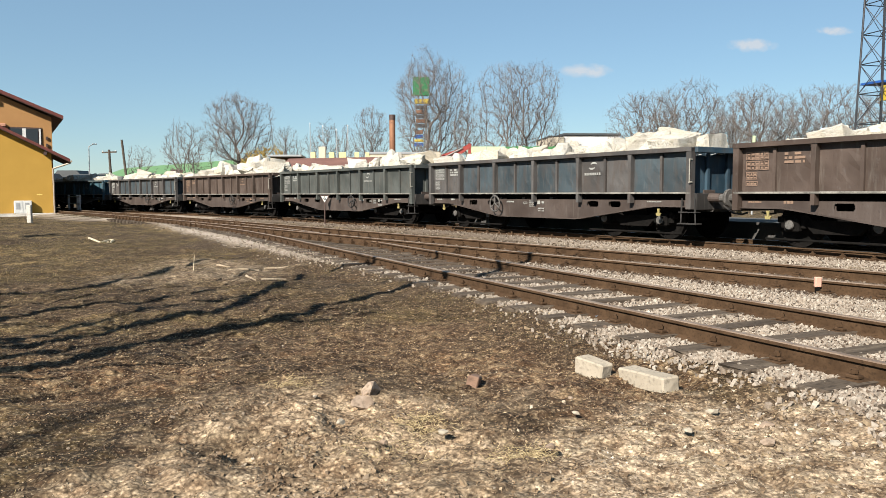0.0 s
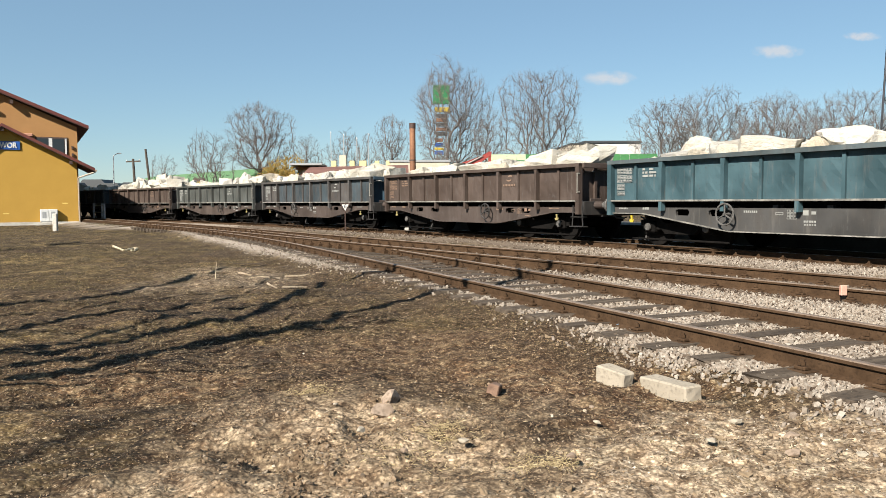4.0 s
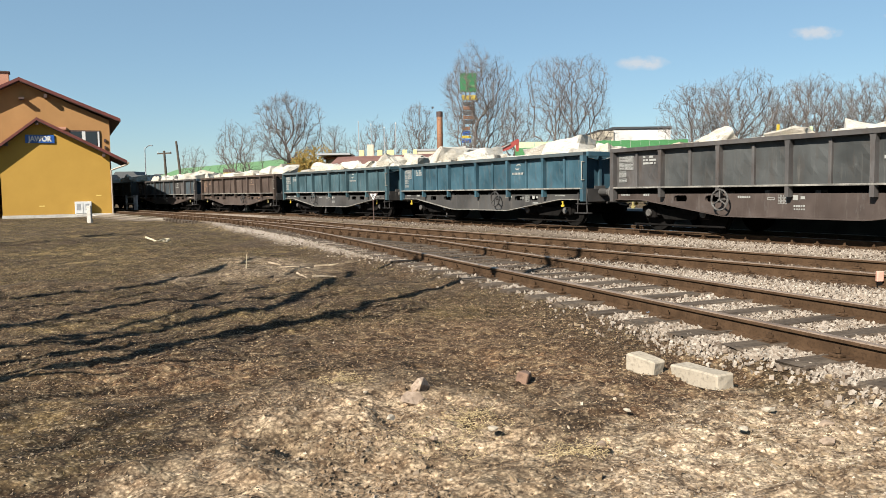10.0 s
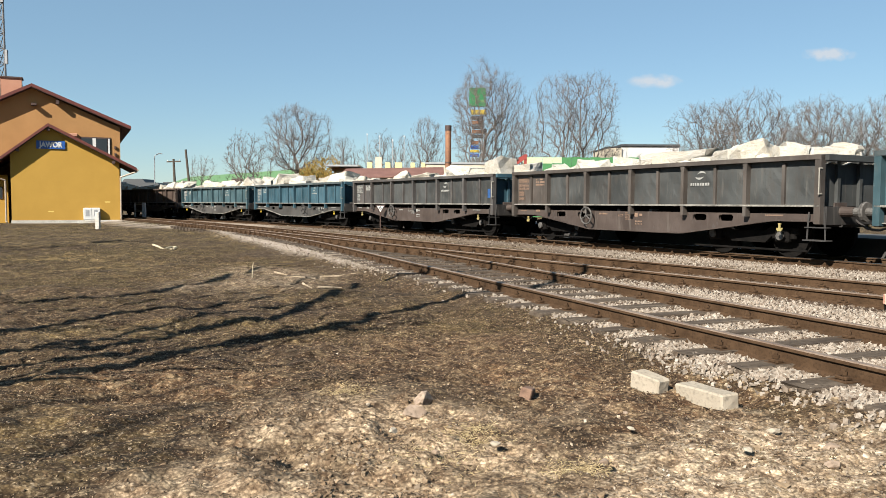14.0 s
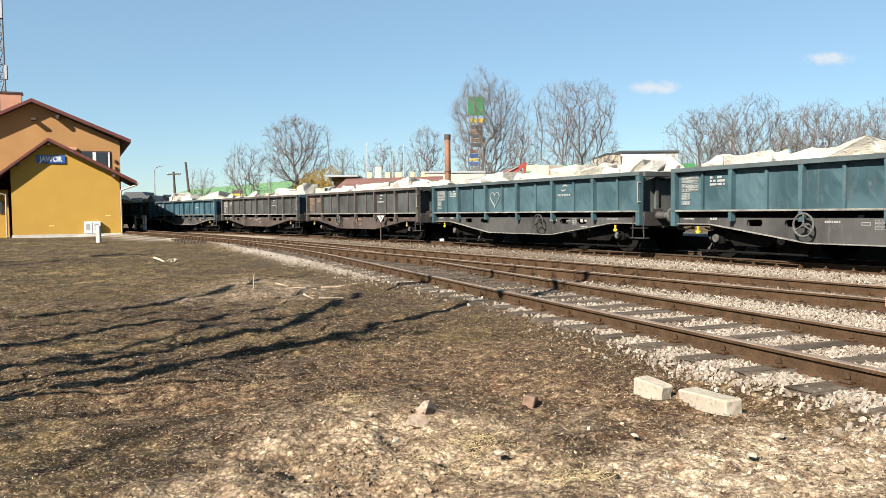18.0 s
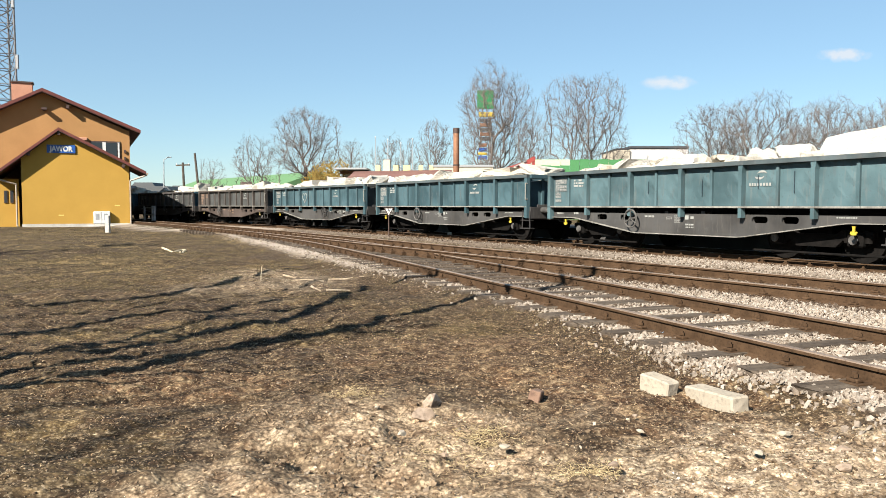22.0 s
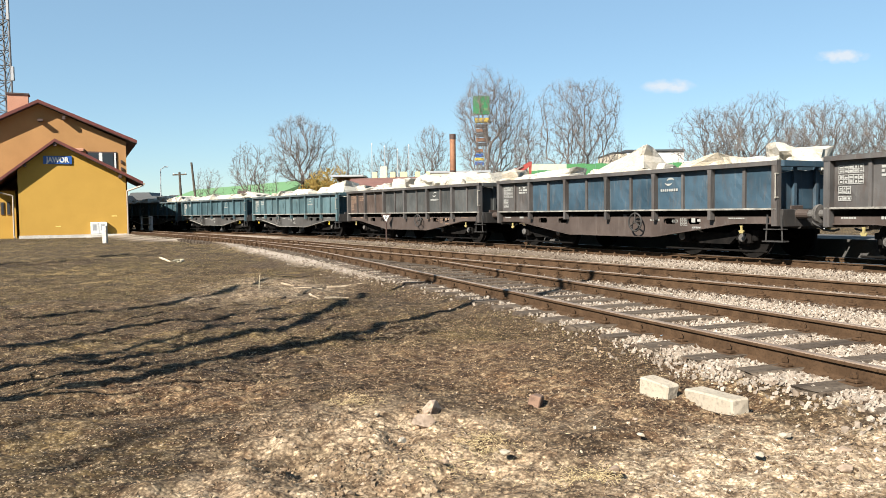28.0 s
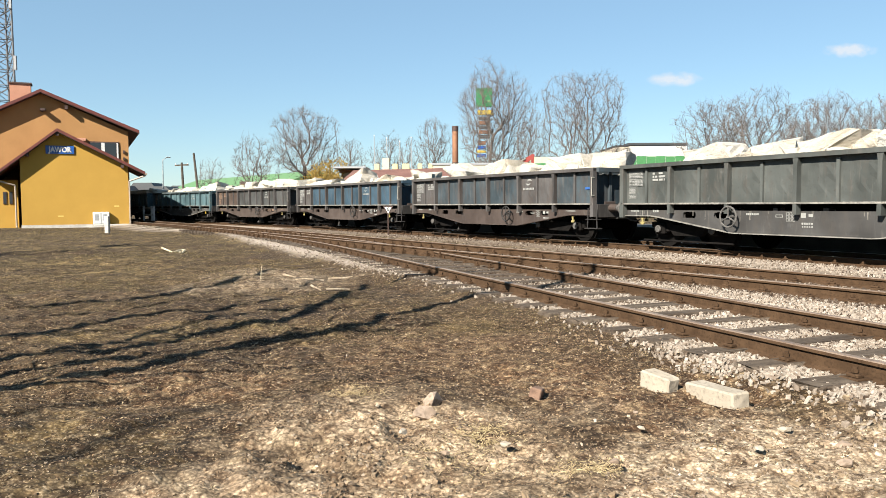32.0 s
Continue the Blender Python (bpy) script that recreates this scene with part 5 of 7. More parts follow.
# ---- bare trees ----
def frusta(P, Q, rp, rq, k):
    """Open tapered tubes from points P to Q, all at once: vertices and faces."""
    D = Q - P
    D /= np.maximum(np.linalg.norm(D, axis=1, keepdims=True), 1e-6)
    up = np.where(np.abs(D[:, 2:3]) > 0.9, np.array([[1.0, 0, 0]]), np.array([[0, 0, 1.0]]))
    A = np.cross(D, up)
    A /= np.linalg.norm(A, axis=1, keepdims=True)
    B = np.cross(D, A)
    n = len(P)
    V = np.empty((n, 2 * k, 3))
    for j in range(k):
        o = A * math.cos(6.2832 * j / k) + B * math.sin(6.2832 * j / k)
        V[:, j], V[:, k + j] = P + o * rp[:, None], Q + o * rq[:, None]
    base = np.arange(n)[:, None] * 2 * k
    F = np.concatenate([base + np.array([[j, (j + 1) % k, k + (j + 1) % k, k + j]]) for j in range(k)])
    return V.reshape(-1, 3), F


def crown_tree(seed, height, width, trunk_r, fork=0.25, count=420, stems=1, twig=0.012, sprays=3, squash=0.0):
    """A bare tree: limbs that reach for points spread through a rounded crown, thickening towards the trunk."""
    rng = np.random.RandomState(seed)
    zc, rz, rx = height * (1 + fork) / 2, height * (1 - fork) / 2, width / 2
    T = rng.normal(0, 1, (count, 3))
    T /= np.linalg.norm(T, axis=1, keepdims=True)
    T /= (np.abs(T) ** 2.6).sum(1, keepdims=True) ** (1 / 2.6)
    T *= (rng.rand(count, 1) ** 0.40)
    lump = 1 + 0.07 * np.sin(T[:, :1] * 5 + seed) + 0.06 * np.sin(T[:, 2:] * 7 + 2 * seed)
    T = T * lump * np.array([rx, rx, rz * 0.93]) + np.array([0, 0, zc])
    T[:, :2] *= (1 - squash * (T[:, 2:3] - zc) / rz * 0.5)
    N, par = [], []
    for s in range(stems):
        a = 6.283 * (s + rng.rand() * 0.5) / stems
        lean = 0.0 if stems == 1 else 0.5
        last = -1
        for i in range(7):
            f = i / 6
            N.append((math.cos(a) * lean * f * height * fork * 1.2 + rng.normal(0, 0.05), math.sin(a) * lean * f * height * fork * 1.2 + rng.normal(0, 0.05), -0.1 + f * height * fork * 1.5))
            par.append(last)
            last = len(N) - 1
    N = [np.array(p) for p in N]
    depth = [np.linalg.norm(p) for p in N]
    start = np.array([0, 0, height * fork])
    order = np.argsort(np.linalg.norm(T - start, axis=1) + rng.normal(0, 0.6, count))
    arr = np.zeros((count * 8 + 64, 3))
    dep = np.zeros(count * 8 + 64)
    arr[:len(N)], dep[:len(N)] = N, depth
    n = len(N)
    low = np.zeros(count * 8 + 64, bool)
    low[:n] = arr[:n, 2] < height * fork * 0.7
    for t in T[order]:
        d = np.linalg.norm(arr[:n] - t, axis=1) + 0.15 * dep[:n] + 100.0 * low[:n] + 0.35 * np.maximum(arr[:n, 2] - t[2], 0)
        q = int(np.argmin(d))
        p0, v = arr[q], t - arr[q]
        ln = np.linalg.norm(v)
        k = max(1, min(5, int(ln / 0.7)))
        side = rng.normal(0, 0.024 * ln, 3)
        prev = q
        for i in range(1, k + 1):
            f = i / k
            p = p0 + v * f + side * math.sin(math.pi * f) + np.array([0, 0, 0.05 * ln * math.sin(math.pi * f)]) + rng.normal(0, 0.012 * ln, 3) * (f < 1)
            if n >= len(arr):
                break
            arr[n], dep[n] = p, dep[prev] + ln / k
            par.append(prev)
            prev = n
            n += 1
    par = np.array(par)
    # ease the kinks out of the wood
    has = par >= 0
    for _ in range(3):
        total, kids = np.zeros((n, 3)), np.zeros(n)
        np.add.at(total, par[has], arr[:n][has])
        np.add.at(kids, par[has], 1)
        move = has & (kids > 0)
        move[:7 * stems] = False
        arr[:n][move] = 0.4 * arr[:n][move] + 0.3 * arr[par[move]] + 0.3 * total[move] / kids[move][:, None]
    load = np.full(n, twig ** 2.18)
    for i in range(n - 1, -1, -1):
        if par[i] >= 0:
            load[par[i]] += load[i]
    rad = load ** (1 / 2.18)
    rad *= min(1.0, trunk_r / rad[0]) if rad[0] > trunk_r else 1.0
    rad = np.maximum(rad, twig)
    has = par >= 0
    C, Pn = np.where(has)[0], par[has]
    stem = np.arange(n) < 7 * stems
    tr = stem[C]
    trunk = frusta(arr[Pn[tr]], arr[C[tr]], rad[Pn[tr]] * 1.02, rad[C[tr]], 9)
    thick = (~tr) & (rad[C] > 0.05)
    thin = (~tr) & (rad[C] <= 0.05)
    v1, f1 = frusta(arr[Pn[thick]], arr[C[thick]], np.minimum(rad[Pn[thick]], rad[C[thick]] * 1.25), rad[C[thick]], 6)
    v2, f2 = frusta(arr[Pn[thin]], arr[C[thin]], np.minimum(rad[Pn[thin]], rad[C[thin]] * 1.3), rad[C[thin]], 3)
    # fine shoots on all the outer wood
    fine = np.where((~stem[:n]) & (rad < 0.06))[0]
    src = np.repeat(fine, sprays)
    out = arr[src] - np.array([0, 0, zc - 0.4 * rz])
    out /= np.maximum(np.linalg.norm(out, axis=1, keepdims=True), 1e-6)
    dirs = out * 0.45 + rng.normal(0, 0.6, out.shape) + np.array([0, 0, 0.1])
    dirs /= np.linalg.norm(dirs, axis=1, keepdims=True)
    ln = rng.uniform(0.25, 1.0, (len(src), 1)) * height / 20
    a = arr[src] + (arr[par[src]] - arr[src]) * rng.rand(len(src), 1)
    tip = a + dirs * ln
    w = np.full(len(src), twig * 0.85)
    v3, f3 = frusta(a, tip, w, w * 0.5, 3)
    V = [v1, v2, v3]
    F, o = [], 0
    for v, f in zip(V, (f1, f2, f3)):
        F.append(f + o)
        o += len(v)
    return trunk, (np.concatenate(V), np.concatenate(F))


def plant(name, label, x, y, seed, height, width, trunk_r=0.25, fork=0.25, count=420, stems=1, mat=None, category="tree", twig=0.012, sprays=3, squash=0.0):
    (tv, tf), (cv, cf) = crown_tree(seed, height, width, trunk_r, fork, count, stems, twig, sprays, squash)
    tree = thing(name, label, category, pose(x, y, 0, 0, 0, 0))
    raw("trunk", tv.tolist(), tf.tolist(), M_BARK, tree, True)
    raw("crown", cv.tolist(), cf.tolist(), mat or M_TWIG, tree)
    return tree


M_OCHRETWIG = surface("ochre_spring_twigs", (0.30, 0.19, 0.035), (0.46, 0.31, 0.07), 0.5, 0.9)


def az(px, y):
    return (px - 784) / 1358.8 * y


BARE = "tall bare deciduous tree with a fine network of twigs"
TREES = [   # seat in the view, distance, top in the view, width in the view, fork, stems, points, seed
    (541, 95, 187, 135, 0.30, 1, 520, 21), (455, 92, 236, 100, 0.16, 4, 260, 22), (377, 130, 280, 54, 0.2, 2, 150, 23),
    (620, 112, 242, 56, 0.25, 1, 220, 24), (690, 125, 234, 62, 0.25, 2, 220, 25), (728, 122, 246, 50, 0.25, 1, 160, 26),
    (770, 118, 206, 74, 0.25, 1, 320, 27), (876, 98, 110, 150, 0.20, 2, 860, 28), (938, 92, 196, 62, 0.3, 1, 220, 29),
    (1030, 90, 124, 162, 0.18, 2, 760, 30), (1255, 85, 174, 104, 0.22, 2, 420, 31), (1335, 82, 164, 134, 0.22, 2, 620, 32),
    (1425, 86, 178, 90, 0.2, 2, 380, 33), (1475, 80, 166, 112, 0.22, 2, 520, 34), (1548, 84, 176, 100, 0.22, 2, 380, 35),
    (1615, 80, 160, 120, 0.22, 2, 480, 36), (1700, 82, 166, 120, 0.22, 2, 380, 37), (1790, 84, 160, 130, 0.22, 2, 320, 38),
    (1298, 95, 215, 90, 0.15, 3, 260, 39), (1395, 98, 222, 90, 0.15, 3, 260, 40), (866, 88, 262, 60, 0.1, 4, 260, 41),
    (1500, 98, 215, 110, 0.15, 3, 260, 42), (1600, 98, 215, 110, 0.15, 3, 260, 43), (655, 135, 262, 60, 0.15, 2, 120, 44),
]
for px, y, top, wide, fork, stems, count, seed in TREES:
    h = 1.38 + (366 - top) * y / 1358.8
    plant("bare_tree", BARE, az(px, y), y, seed, h * 1.0, wide * (0.92 if px < 1200 else 1.18) * y / 1358.8, 0.02 * h + 0.08, fork, int(count * 3.1), stems, None, "tree", 0.0080, 5)
WILLOW = "rounded willow bush with ochre spring twigs"
plant("ochre_willow", WILLOW, az(588, 93), 93, 51, 7.0, 6.6, 0.14, 0.03, 1100, 6, M_OCHRETWIG, "bush", 0.032, 8)
plant("ochre_willow", WILLOW, az(570, 94), 94, 52, 6.2, 5.2, 0.14, 0.03, 850, 6, M_OCHRETWIG, "bush", 0.032, 8)


# ---- what stands behind the train ----
def build_hall():
    hall = thing("green_roof_hall", "long low hall with a bright green metal roof", "hall")
    a, b = Vector((az(300, 205), 205, 0)), Vector((az(497, 150), 150, 0))
    u = (b - a).normalized()
    m = Matrix.Translation(a) @ u.to_track_quat("X", "Z").to_matrix().to_4x4()
    ln = (b - a).length
    part("wall", box(bm_new(), 0, ln, 0, 16, 0, 5.2), M_CREAM, hall, m=m)
    part("roof", prism(bm_new(), [(-0.5, 5.0), (ln + 0.5, 5.0), (ln + 0.5, 5.3), (-0.5, 5.3)], -0.5, 16.5), M_GREEN, hall, m=m)
    bm = bm_new()
    vs = [bm.verts.new(p) for p in ((-0.5, -0.5, 5.31), (ln + 0.5, -0.5, 5.31), (ln + 0.5, 8, 8.3), (-0.5, 8, 8.3), (ln + 0.5, 16.5, 5.31), (-0.5, 16.5, 5.31))]
    for q in ((0, 1, 2, 3), (3, 2, 4, 5), (0, 3, 5), (1, 4, 2)):
        bm.faces.new([vs[i] for i in q])
    part("roof_slope", bm, M_LIME, hall, "bright green sheet roof", m=m)
    board = thing("yellow_board", "yellow and black advertising board beyond the train", "board", pose(az(436, 120), 120, 3.0))
    part("face", box(bm_new(), -0.9, 0.9, -0.05, 0.05, 0.6, 1.6), M_YELLOW, board)
    part("strip", box(bm_new(), -0.9, 0.9, -0.06, 0.04, 1.6, 2.1), M_SOFFIT, board)
    for x in (-0.7, 0.7):
        part("leg", rod(bm_new(), (x, 0.1, -3.1), (x, 0.1, 1.6), 0.06), M_GREYPAINT, board)


def build_depot():
    shed = thing("red_roof_shed", "low whitewashed shed with a dull red sheet roof", "shed", pose(az(676, 76), 76, 0))
    part("wall", box(bm_new(), -3.4, 6.6, 0, 6, 0, 4.0), M_CREAM, shed)
    bm = bm_new()
    vs = [bm.verts.new(p) for p in ((-3.7, -0.5, 3.9), (6.9, -0.5, 4.1), (6.9, 4, 5.15), (-3.2, 4, 4.95), (-3.7, -0.5, 3.8), (6.9, -0.5, 4.0), (6.9, 4, 5.0), (-3.2, 4, 4.8))]
    for q in ((0, 1, 2, 3), (7, 6, 5, 4), (0, 4, 5, 1), (1, 5, 6, 2), (2, 6, 7, 3), (3, 7, 4, 0)):
        bm.faces.new([vs[i] for i in q])
    part("roof", bm, M_DULLRED, shed, "dull red sheet roof")
    shop = thing("filling_station", "white flat-roofed filling station with small yellow units on its roof", "filling station", pose(az(700, 92), 92, 0))
    part("wall", box(bm_new(), -6.2, 5.2, 0, 8, 0, 5.2), M_CREAM, shop)
    part("fascia", box(bm_new(), -6.6, 5.6, -0.5, 8.3, 5.2, 5.5), M_FLUE, shop, "brown roof edge")
    for px, w in ((668, 0.28), (700, 0.3), (719, 0.42), (744, 0.26), (763, 0.26)):
        part("roof_unit", box(bm_new(), az(px, 92) - az(700, 92) - w, az(px, 92) - az(700, 92) + w, 0.3, 1.0, 5.5, 6.25, 0.03), M_PALEYEL, shop, "pale yellow roof unit")
    part("pillar", box(bm_new(), az(684, 92) - az(700, 92) - 0.4, az(684, 92) - az(700, 92) + 0.4, 0.1, 0.9, 5.5, 6.9, 0.03), M_CREAM, shop)
    part("canopy", box(bm_new(), -7.0, -3.2, -3, 3, 5.6, 5.8), M_GREYPAINT, shop)
    for i, (px, top) in enumerate(((664, 246), (686, 250), (709, 256), (729, 249))):
        pole = thing("flagpole", "slender white flagpole beside the filling station", "flagpole", pose(az(px, 96), 96, 0), "flagpoles")
        part("pole", rod(bm_new(), (0, 0, -0.1), (0, 0, 1.4 + (366 - top) * 96 / 1358.8), 0.055, 0.04, 8), M_FLAGPOLE, pole)
        part("knob", rod(bm_new(), (0, 0, 1.38 + (366 - top) * 96 / 1358.8), (0, 0, 1.55 + (366 - top) * 96 / 1358.8), 0.08, 0.03, 8), M_WHITEWALL, pole)
    store = thing("white_store", "plain white store behind the metal chimney", "store", pose(az(815, 82), 82, 0))
    part("wall", box(bm_new(), -2.9, 3.4, 0, 7, 0, 5.55), M_CREAM, store)
    part("roof_edge", box(bm_new(), -3.0, 3.5, -0.1, 7.1, 5.55, 5.75), M_GREYPAINT, store)
    ch = thing("metal_chimney", "rust-brown sheet metal chimney with a dark rim", "chimney", pose(az(806.5, 62), 62, 0))
    part("flue", rod(bm_new(), (0, 0, 0), (0, 0, 7.55), 0.25, 0.24, 18), M_FLUE, ch)
    part("rim", rod(bm_new(), (0, 0, 7.2), (0, 0, 7.62), 0.262, None, 18), M_SOFFIT, ch)
    part("band", rod(bm_new(), (0, 0, 4.6), (0, 0, 4.72), 0.27, None, 18), M_SOFFIT, ch)
    part("foot", box(bm_new(), -0.4, 0.4, -0.4, 0.4, -0.1, 3.0), M_CREAM, ch)
    # the tall sign
    u = 105 / 1358.8
    py = thing("price_pylon", "tall roadside sign with a green square and yellow and blue panels", "sign", pose(az(857, 105), 105, 0))

    def panel(x0, x1, y0, y1, mat, name="panel", d=0.5):
        return part(name, box(bm_new(), (x0 - 857) * u, (x1 - 857) * u, -d / 2, d / 2, 1.38 + (366 - y1) * u, 1.38 + (366 - y0) * u, 0.03), mat, py)
    panel(843, 872, 164, 196, M_SIGNGREEN, "green_square", 0.6)
    for x0, x1, y0, y1 in ((853, 856, 172, 190), (862, 870, 185, 189), (859, 862, 176, 179)):
        panel(x0, x1, y0, y1, M_LIME, "plain_mark", 0.66)
    panel(846, 873, 202, 210, M_YELLOW, "yellow_panel")
    for i in range(5):
        panel(848, 868, 213 + i * 8, 219 + i * 8, M_FLUE if i % 2 else M_SLATE, "slat_panel")
    panel(846, 860, 256, 262, M_FLUE, "brown_panel")
    panel(846, 860, 264, 270, M_SIGNBLUE, "blue_panel")
    panel(845, 861, 272, 276, M_YELLOW, "yellow_panel")
    panel(845, 861, 278, 284, M_SIGNBLUE, "blue_panel")
    for x in (849, 866):
        part("mast", rod(bm_new(), ((x - 857) * u, 0, 0), ((x - 857) * u, 0, 14.2), 0.12, 0.1, 8), M_GREYPAINT, py)
    # white hall, its cream annex and the green fence before it
    wh = thing("white_hall", "white industrial hall with a dark flat roof edge", "hall", pose(az(1162, 100), 100, 0))
    part("wall", box(bm_new(), -3.7, 3.8, 0, 12, 0, 8.9), M_WHITEWALL, wh)
    part("roof_edge", box(bm_new(), -3.8, 3.9, -0.2, 12.2, 8.9, 9.15), M_SLATE, wh)
    part("annex", box(bm_new(), -5.5, -3.7, -0.3, 9, 0, 8.7), M_CREAM, wh)
    part("annex_edge", box(bm_new(), -5.6, -3.82, -0.4, 9.2, 8.7, 8.82), M_SLATE, wh)
    for x in (-4.9, -4.3):
        win = part("window", box(bm_new(), x - 0.18, x + 0.18, -0.36, -0.28, 6.4, 7.2), M_GLASS, wh)
        part("sill", box(bm_new(), x - 0.22, x + 0.22, -0.42, -0.3, 6.3, 6.4), M_GREYPAINT, win)
    fe = thing("green_hoarding", "long green sheet metal hoarding behind the train", "hoarding", pose(az(1092, 80), 80, 0))
    for i in range(18):
        x = -9.0 + i
        part("sheet", box(bm_new(), x, x + 0.97, -0.04, 0.04, 0, (5.55 if i < 4 else 6.2) + 0.04 * (i % 2), 0.01), M_GREEN, fe)
        if i < 4:
            part("top_band", box(bm_new(), x, x + 0.97, -0.05, 0.03, 5.56 + 0.04 * (i % 2), 6.2, 0.01), M_LIMEPALE, fe)
    # loader
    cr = thing("red_loader", "red loader with its folded arm above the train", "loader", pose(az(920, 60), 60, 0))
    part("body", box(bm_new(), -1.6, 1.6, 0, 2.2, 0.6, 3.0, 0.1), M_RED, cr)
    for x in (-1.1, 1.1):
        part("wheel", rod(bm_new(), (x, -0.1, 0.55), (x, 0.35, 0.55), 0.55, None, 16), M_BLACK, cr)
    part("boom", prism(bm_new(), [(-1.1, 4.1), (-1.1, 4.4), (0.3, 4.85), (1.0, 5.25), (1.15, 4.95), (0.4, 4.45)], 0.4, 0.7), M_RED, cr)
    part("dipper", prism(bm_new(), [(0.95, 5.25), (1.2, 5.25), (1.15, 4.3), (0.95, 4.3)], 0.45, 0.65), M_RED, cr)
    part("ram", rod(bm_new(), (-0.9, 0.35, 4.2), (0.5, 0.35, 4.9), 0.06), M_STEEL, cr)
    part("mast", box(bm_new(), -1.3, -0.9, 0.4, 0.8, 2.9, 4.35), M_RED, cr)
    for i, (px, t0) in enumerate(((1405, 262), (1464, 266))):
        yb = thing("yellow_track_board", "narrow yellow and black board on a post behind the train", "sign", pose(az(px, 45), 45, 0), "yellow boards")
        part("post", rod(bm_new(), (0, 0.05, 0), (0, 0.05, 4.4), 0.05), M_GREYPAINT, yb)
        part("board", box(bm_new(), -0.085, 0.085, -0.03, 0.03, 3.6, 1.45 + (366 - t0) * 45 / 1358.8, 0.01), M_YELLOW if i == 0 else M_LIMEPALE, yb)


def lattice(name, label, x, y, half0, half1, height, legs=4, mat=None, step=2.0, k=1.0):
    tw = thing(name, label, "mast", pose(x, y, 0, 0, 0, 12))
    cs = [(-1, -1), (1, -1), (1, 1), (-1, 1)] if legs == 4 else [(-1, -0.6), (1, -0.6), (0, 1.1)]

    def corner(i, z):
        h = half0 + (half1 - half0) * z / height
        return (cs[i][0] * h, cs[i][1] * h, z)
    for i in range(legs):
        part("leg", rod(bm_new(), corner(i, 0), corner(i, height), 0.075 * k, 0.055 * k, 6), mat, tw)
    n = int(height / step)
    for row in range(n):
        z0, z1 = row * step, (row + 1) * step
        for i in range(legs):
            j = (i + 1) % legs
            bm = rod(bm_new(), corner(i, z0), corner(j, z1), 0.028 * k, None, 4)
            rod(bm, corner(j, z0), corner(i, z1), 0.028 * k, None, 4)
            rod(bm, corner(i, z1), corner(j, z1), 0.032 * k, None, 4)
            part("brace", bm, mat, tw)
    return tw


M_CREAM = surface("cream_wall", (0.55, 0.47, 0.36), (0.68, 0.60, 0.47), 0.6, 0.9)
M_FLAGPOLE = plain("weathered_white_pole_paint", (0.42, 0.42, 0.42))
M_WHITEWALL = surface("white_wall", (0.68, 0.66, 0.63), (0.80, 0.79, 0.76), 0.5, 0.85)
M_LIME = plain("bright_green_sheet", (0.125, 0.255, 0.10))
M_LIMEPALE = plain("pale_green_sheet", (0.55, 0.66, 0.40))
M_DULLRED = surface("dull_red_sheet", (0.17, 0.075, 0.055), (0.24, 0.115, 0.085), 0.7, 0.7)
M_PALEYEL = plain("pale_yellow_unit", (0.72, 0.62, 0.30))
M_FLUE = surface("rusted_flue", (0.24, 0.105, 0.050), (0.36, 0.17, 0.085), 0.7, 0.7, 0.2, 8, 0.2, 0.004, (0.12, 0.05, 0.03))
M_SIGNGREEN = plain("sign_green", (0.02, 0.20, 0.07), 0.4)
M_SLATE = plain("dark_slate", (0.05, 0.055, 0.06))
M_RED = plain("red_machine_paint", (0.34, 0.045, 0.032))
M_RADIO = surface("weathered_grey_mast_steel", (0.10, 0.10, 0.105), (0.20, 0.20, 0.205), 2, 0.6, 0.3)
M_MAST = surface("dark_mast_steel", (0.030, 0.032, 0.040), (0.06, 0.06, 0.07), 2, 0.6, 0.5)
build_hall()
build_depot()
mast = lattice("floodlight_tower", "dark steel lattice tower beside the yard", 33.9, 50.0, 1.2, 0.55, 26, 4, M_MAST)
part("platform", box(bm_new(), -0.9, 0.9, -0.9, 0.9, 8.6, 8.75), M_SIGNBLUE, mast)
part("sign_box", box(bm_new(), -0.8, 0.8, -1.0, -0.7, 7.4, 8.4), M_YELLOW, mast)
radio = lattice("radio_mast", "slim steel lattice radio mast with antennas behind the station", az(17, 78), 78, 1.35, 1.05, 30, 3, M_RADIO, 1.5, 1.5)
for x, z, h in ((1.1, 21.0, 2.2), (1.35, 15.0, 1.4), (-1.2, 20.0, 2.2), (1.0, 24.0, 2.0)):
    part("antenna", box(bm_new(), x - 0.12, x + 0.12, -0.9, -0.6, z, z + h, 0.02), M_GREYPAINT, radio)
    part("bracket", rod(bm_new(), (x * 0.5, -0.4, z + h / 2), (x, -0.75, z + h / 2), 0.04), M_MAST, radio)
lamp = thing("street_lamp", "slim grey street lamp with a short arm", "street lamp", pose(az(290, 92), 92, 0))
part("pole", rod(bm_new(), (0, 0, -0.1), (0.1, 0, 6.9), 0.09, 0.05), M_GREYPAINT, lamp)
part("arm", rod(bm_new(), (0.1, 0, 6.85), (0.55, 0, 7.15), 0.045), M_GREYPAINT, lamp)
part("head", box(bm_new(), 0.5, 1.0, -0.1, 0.1, 7.1, 7.22, 0.03), M_GREYPAINT, lamp)
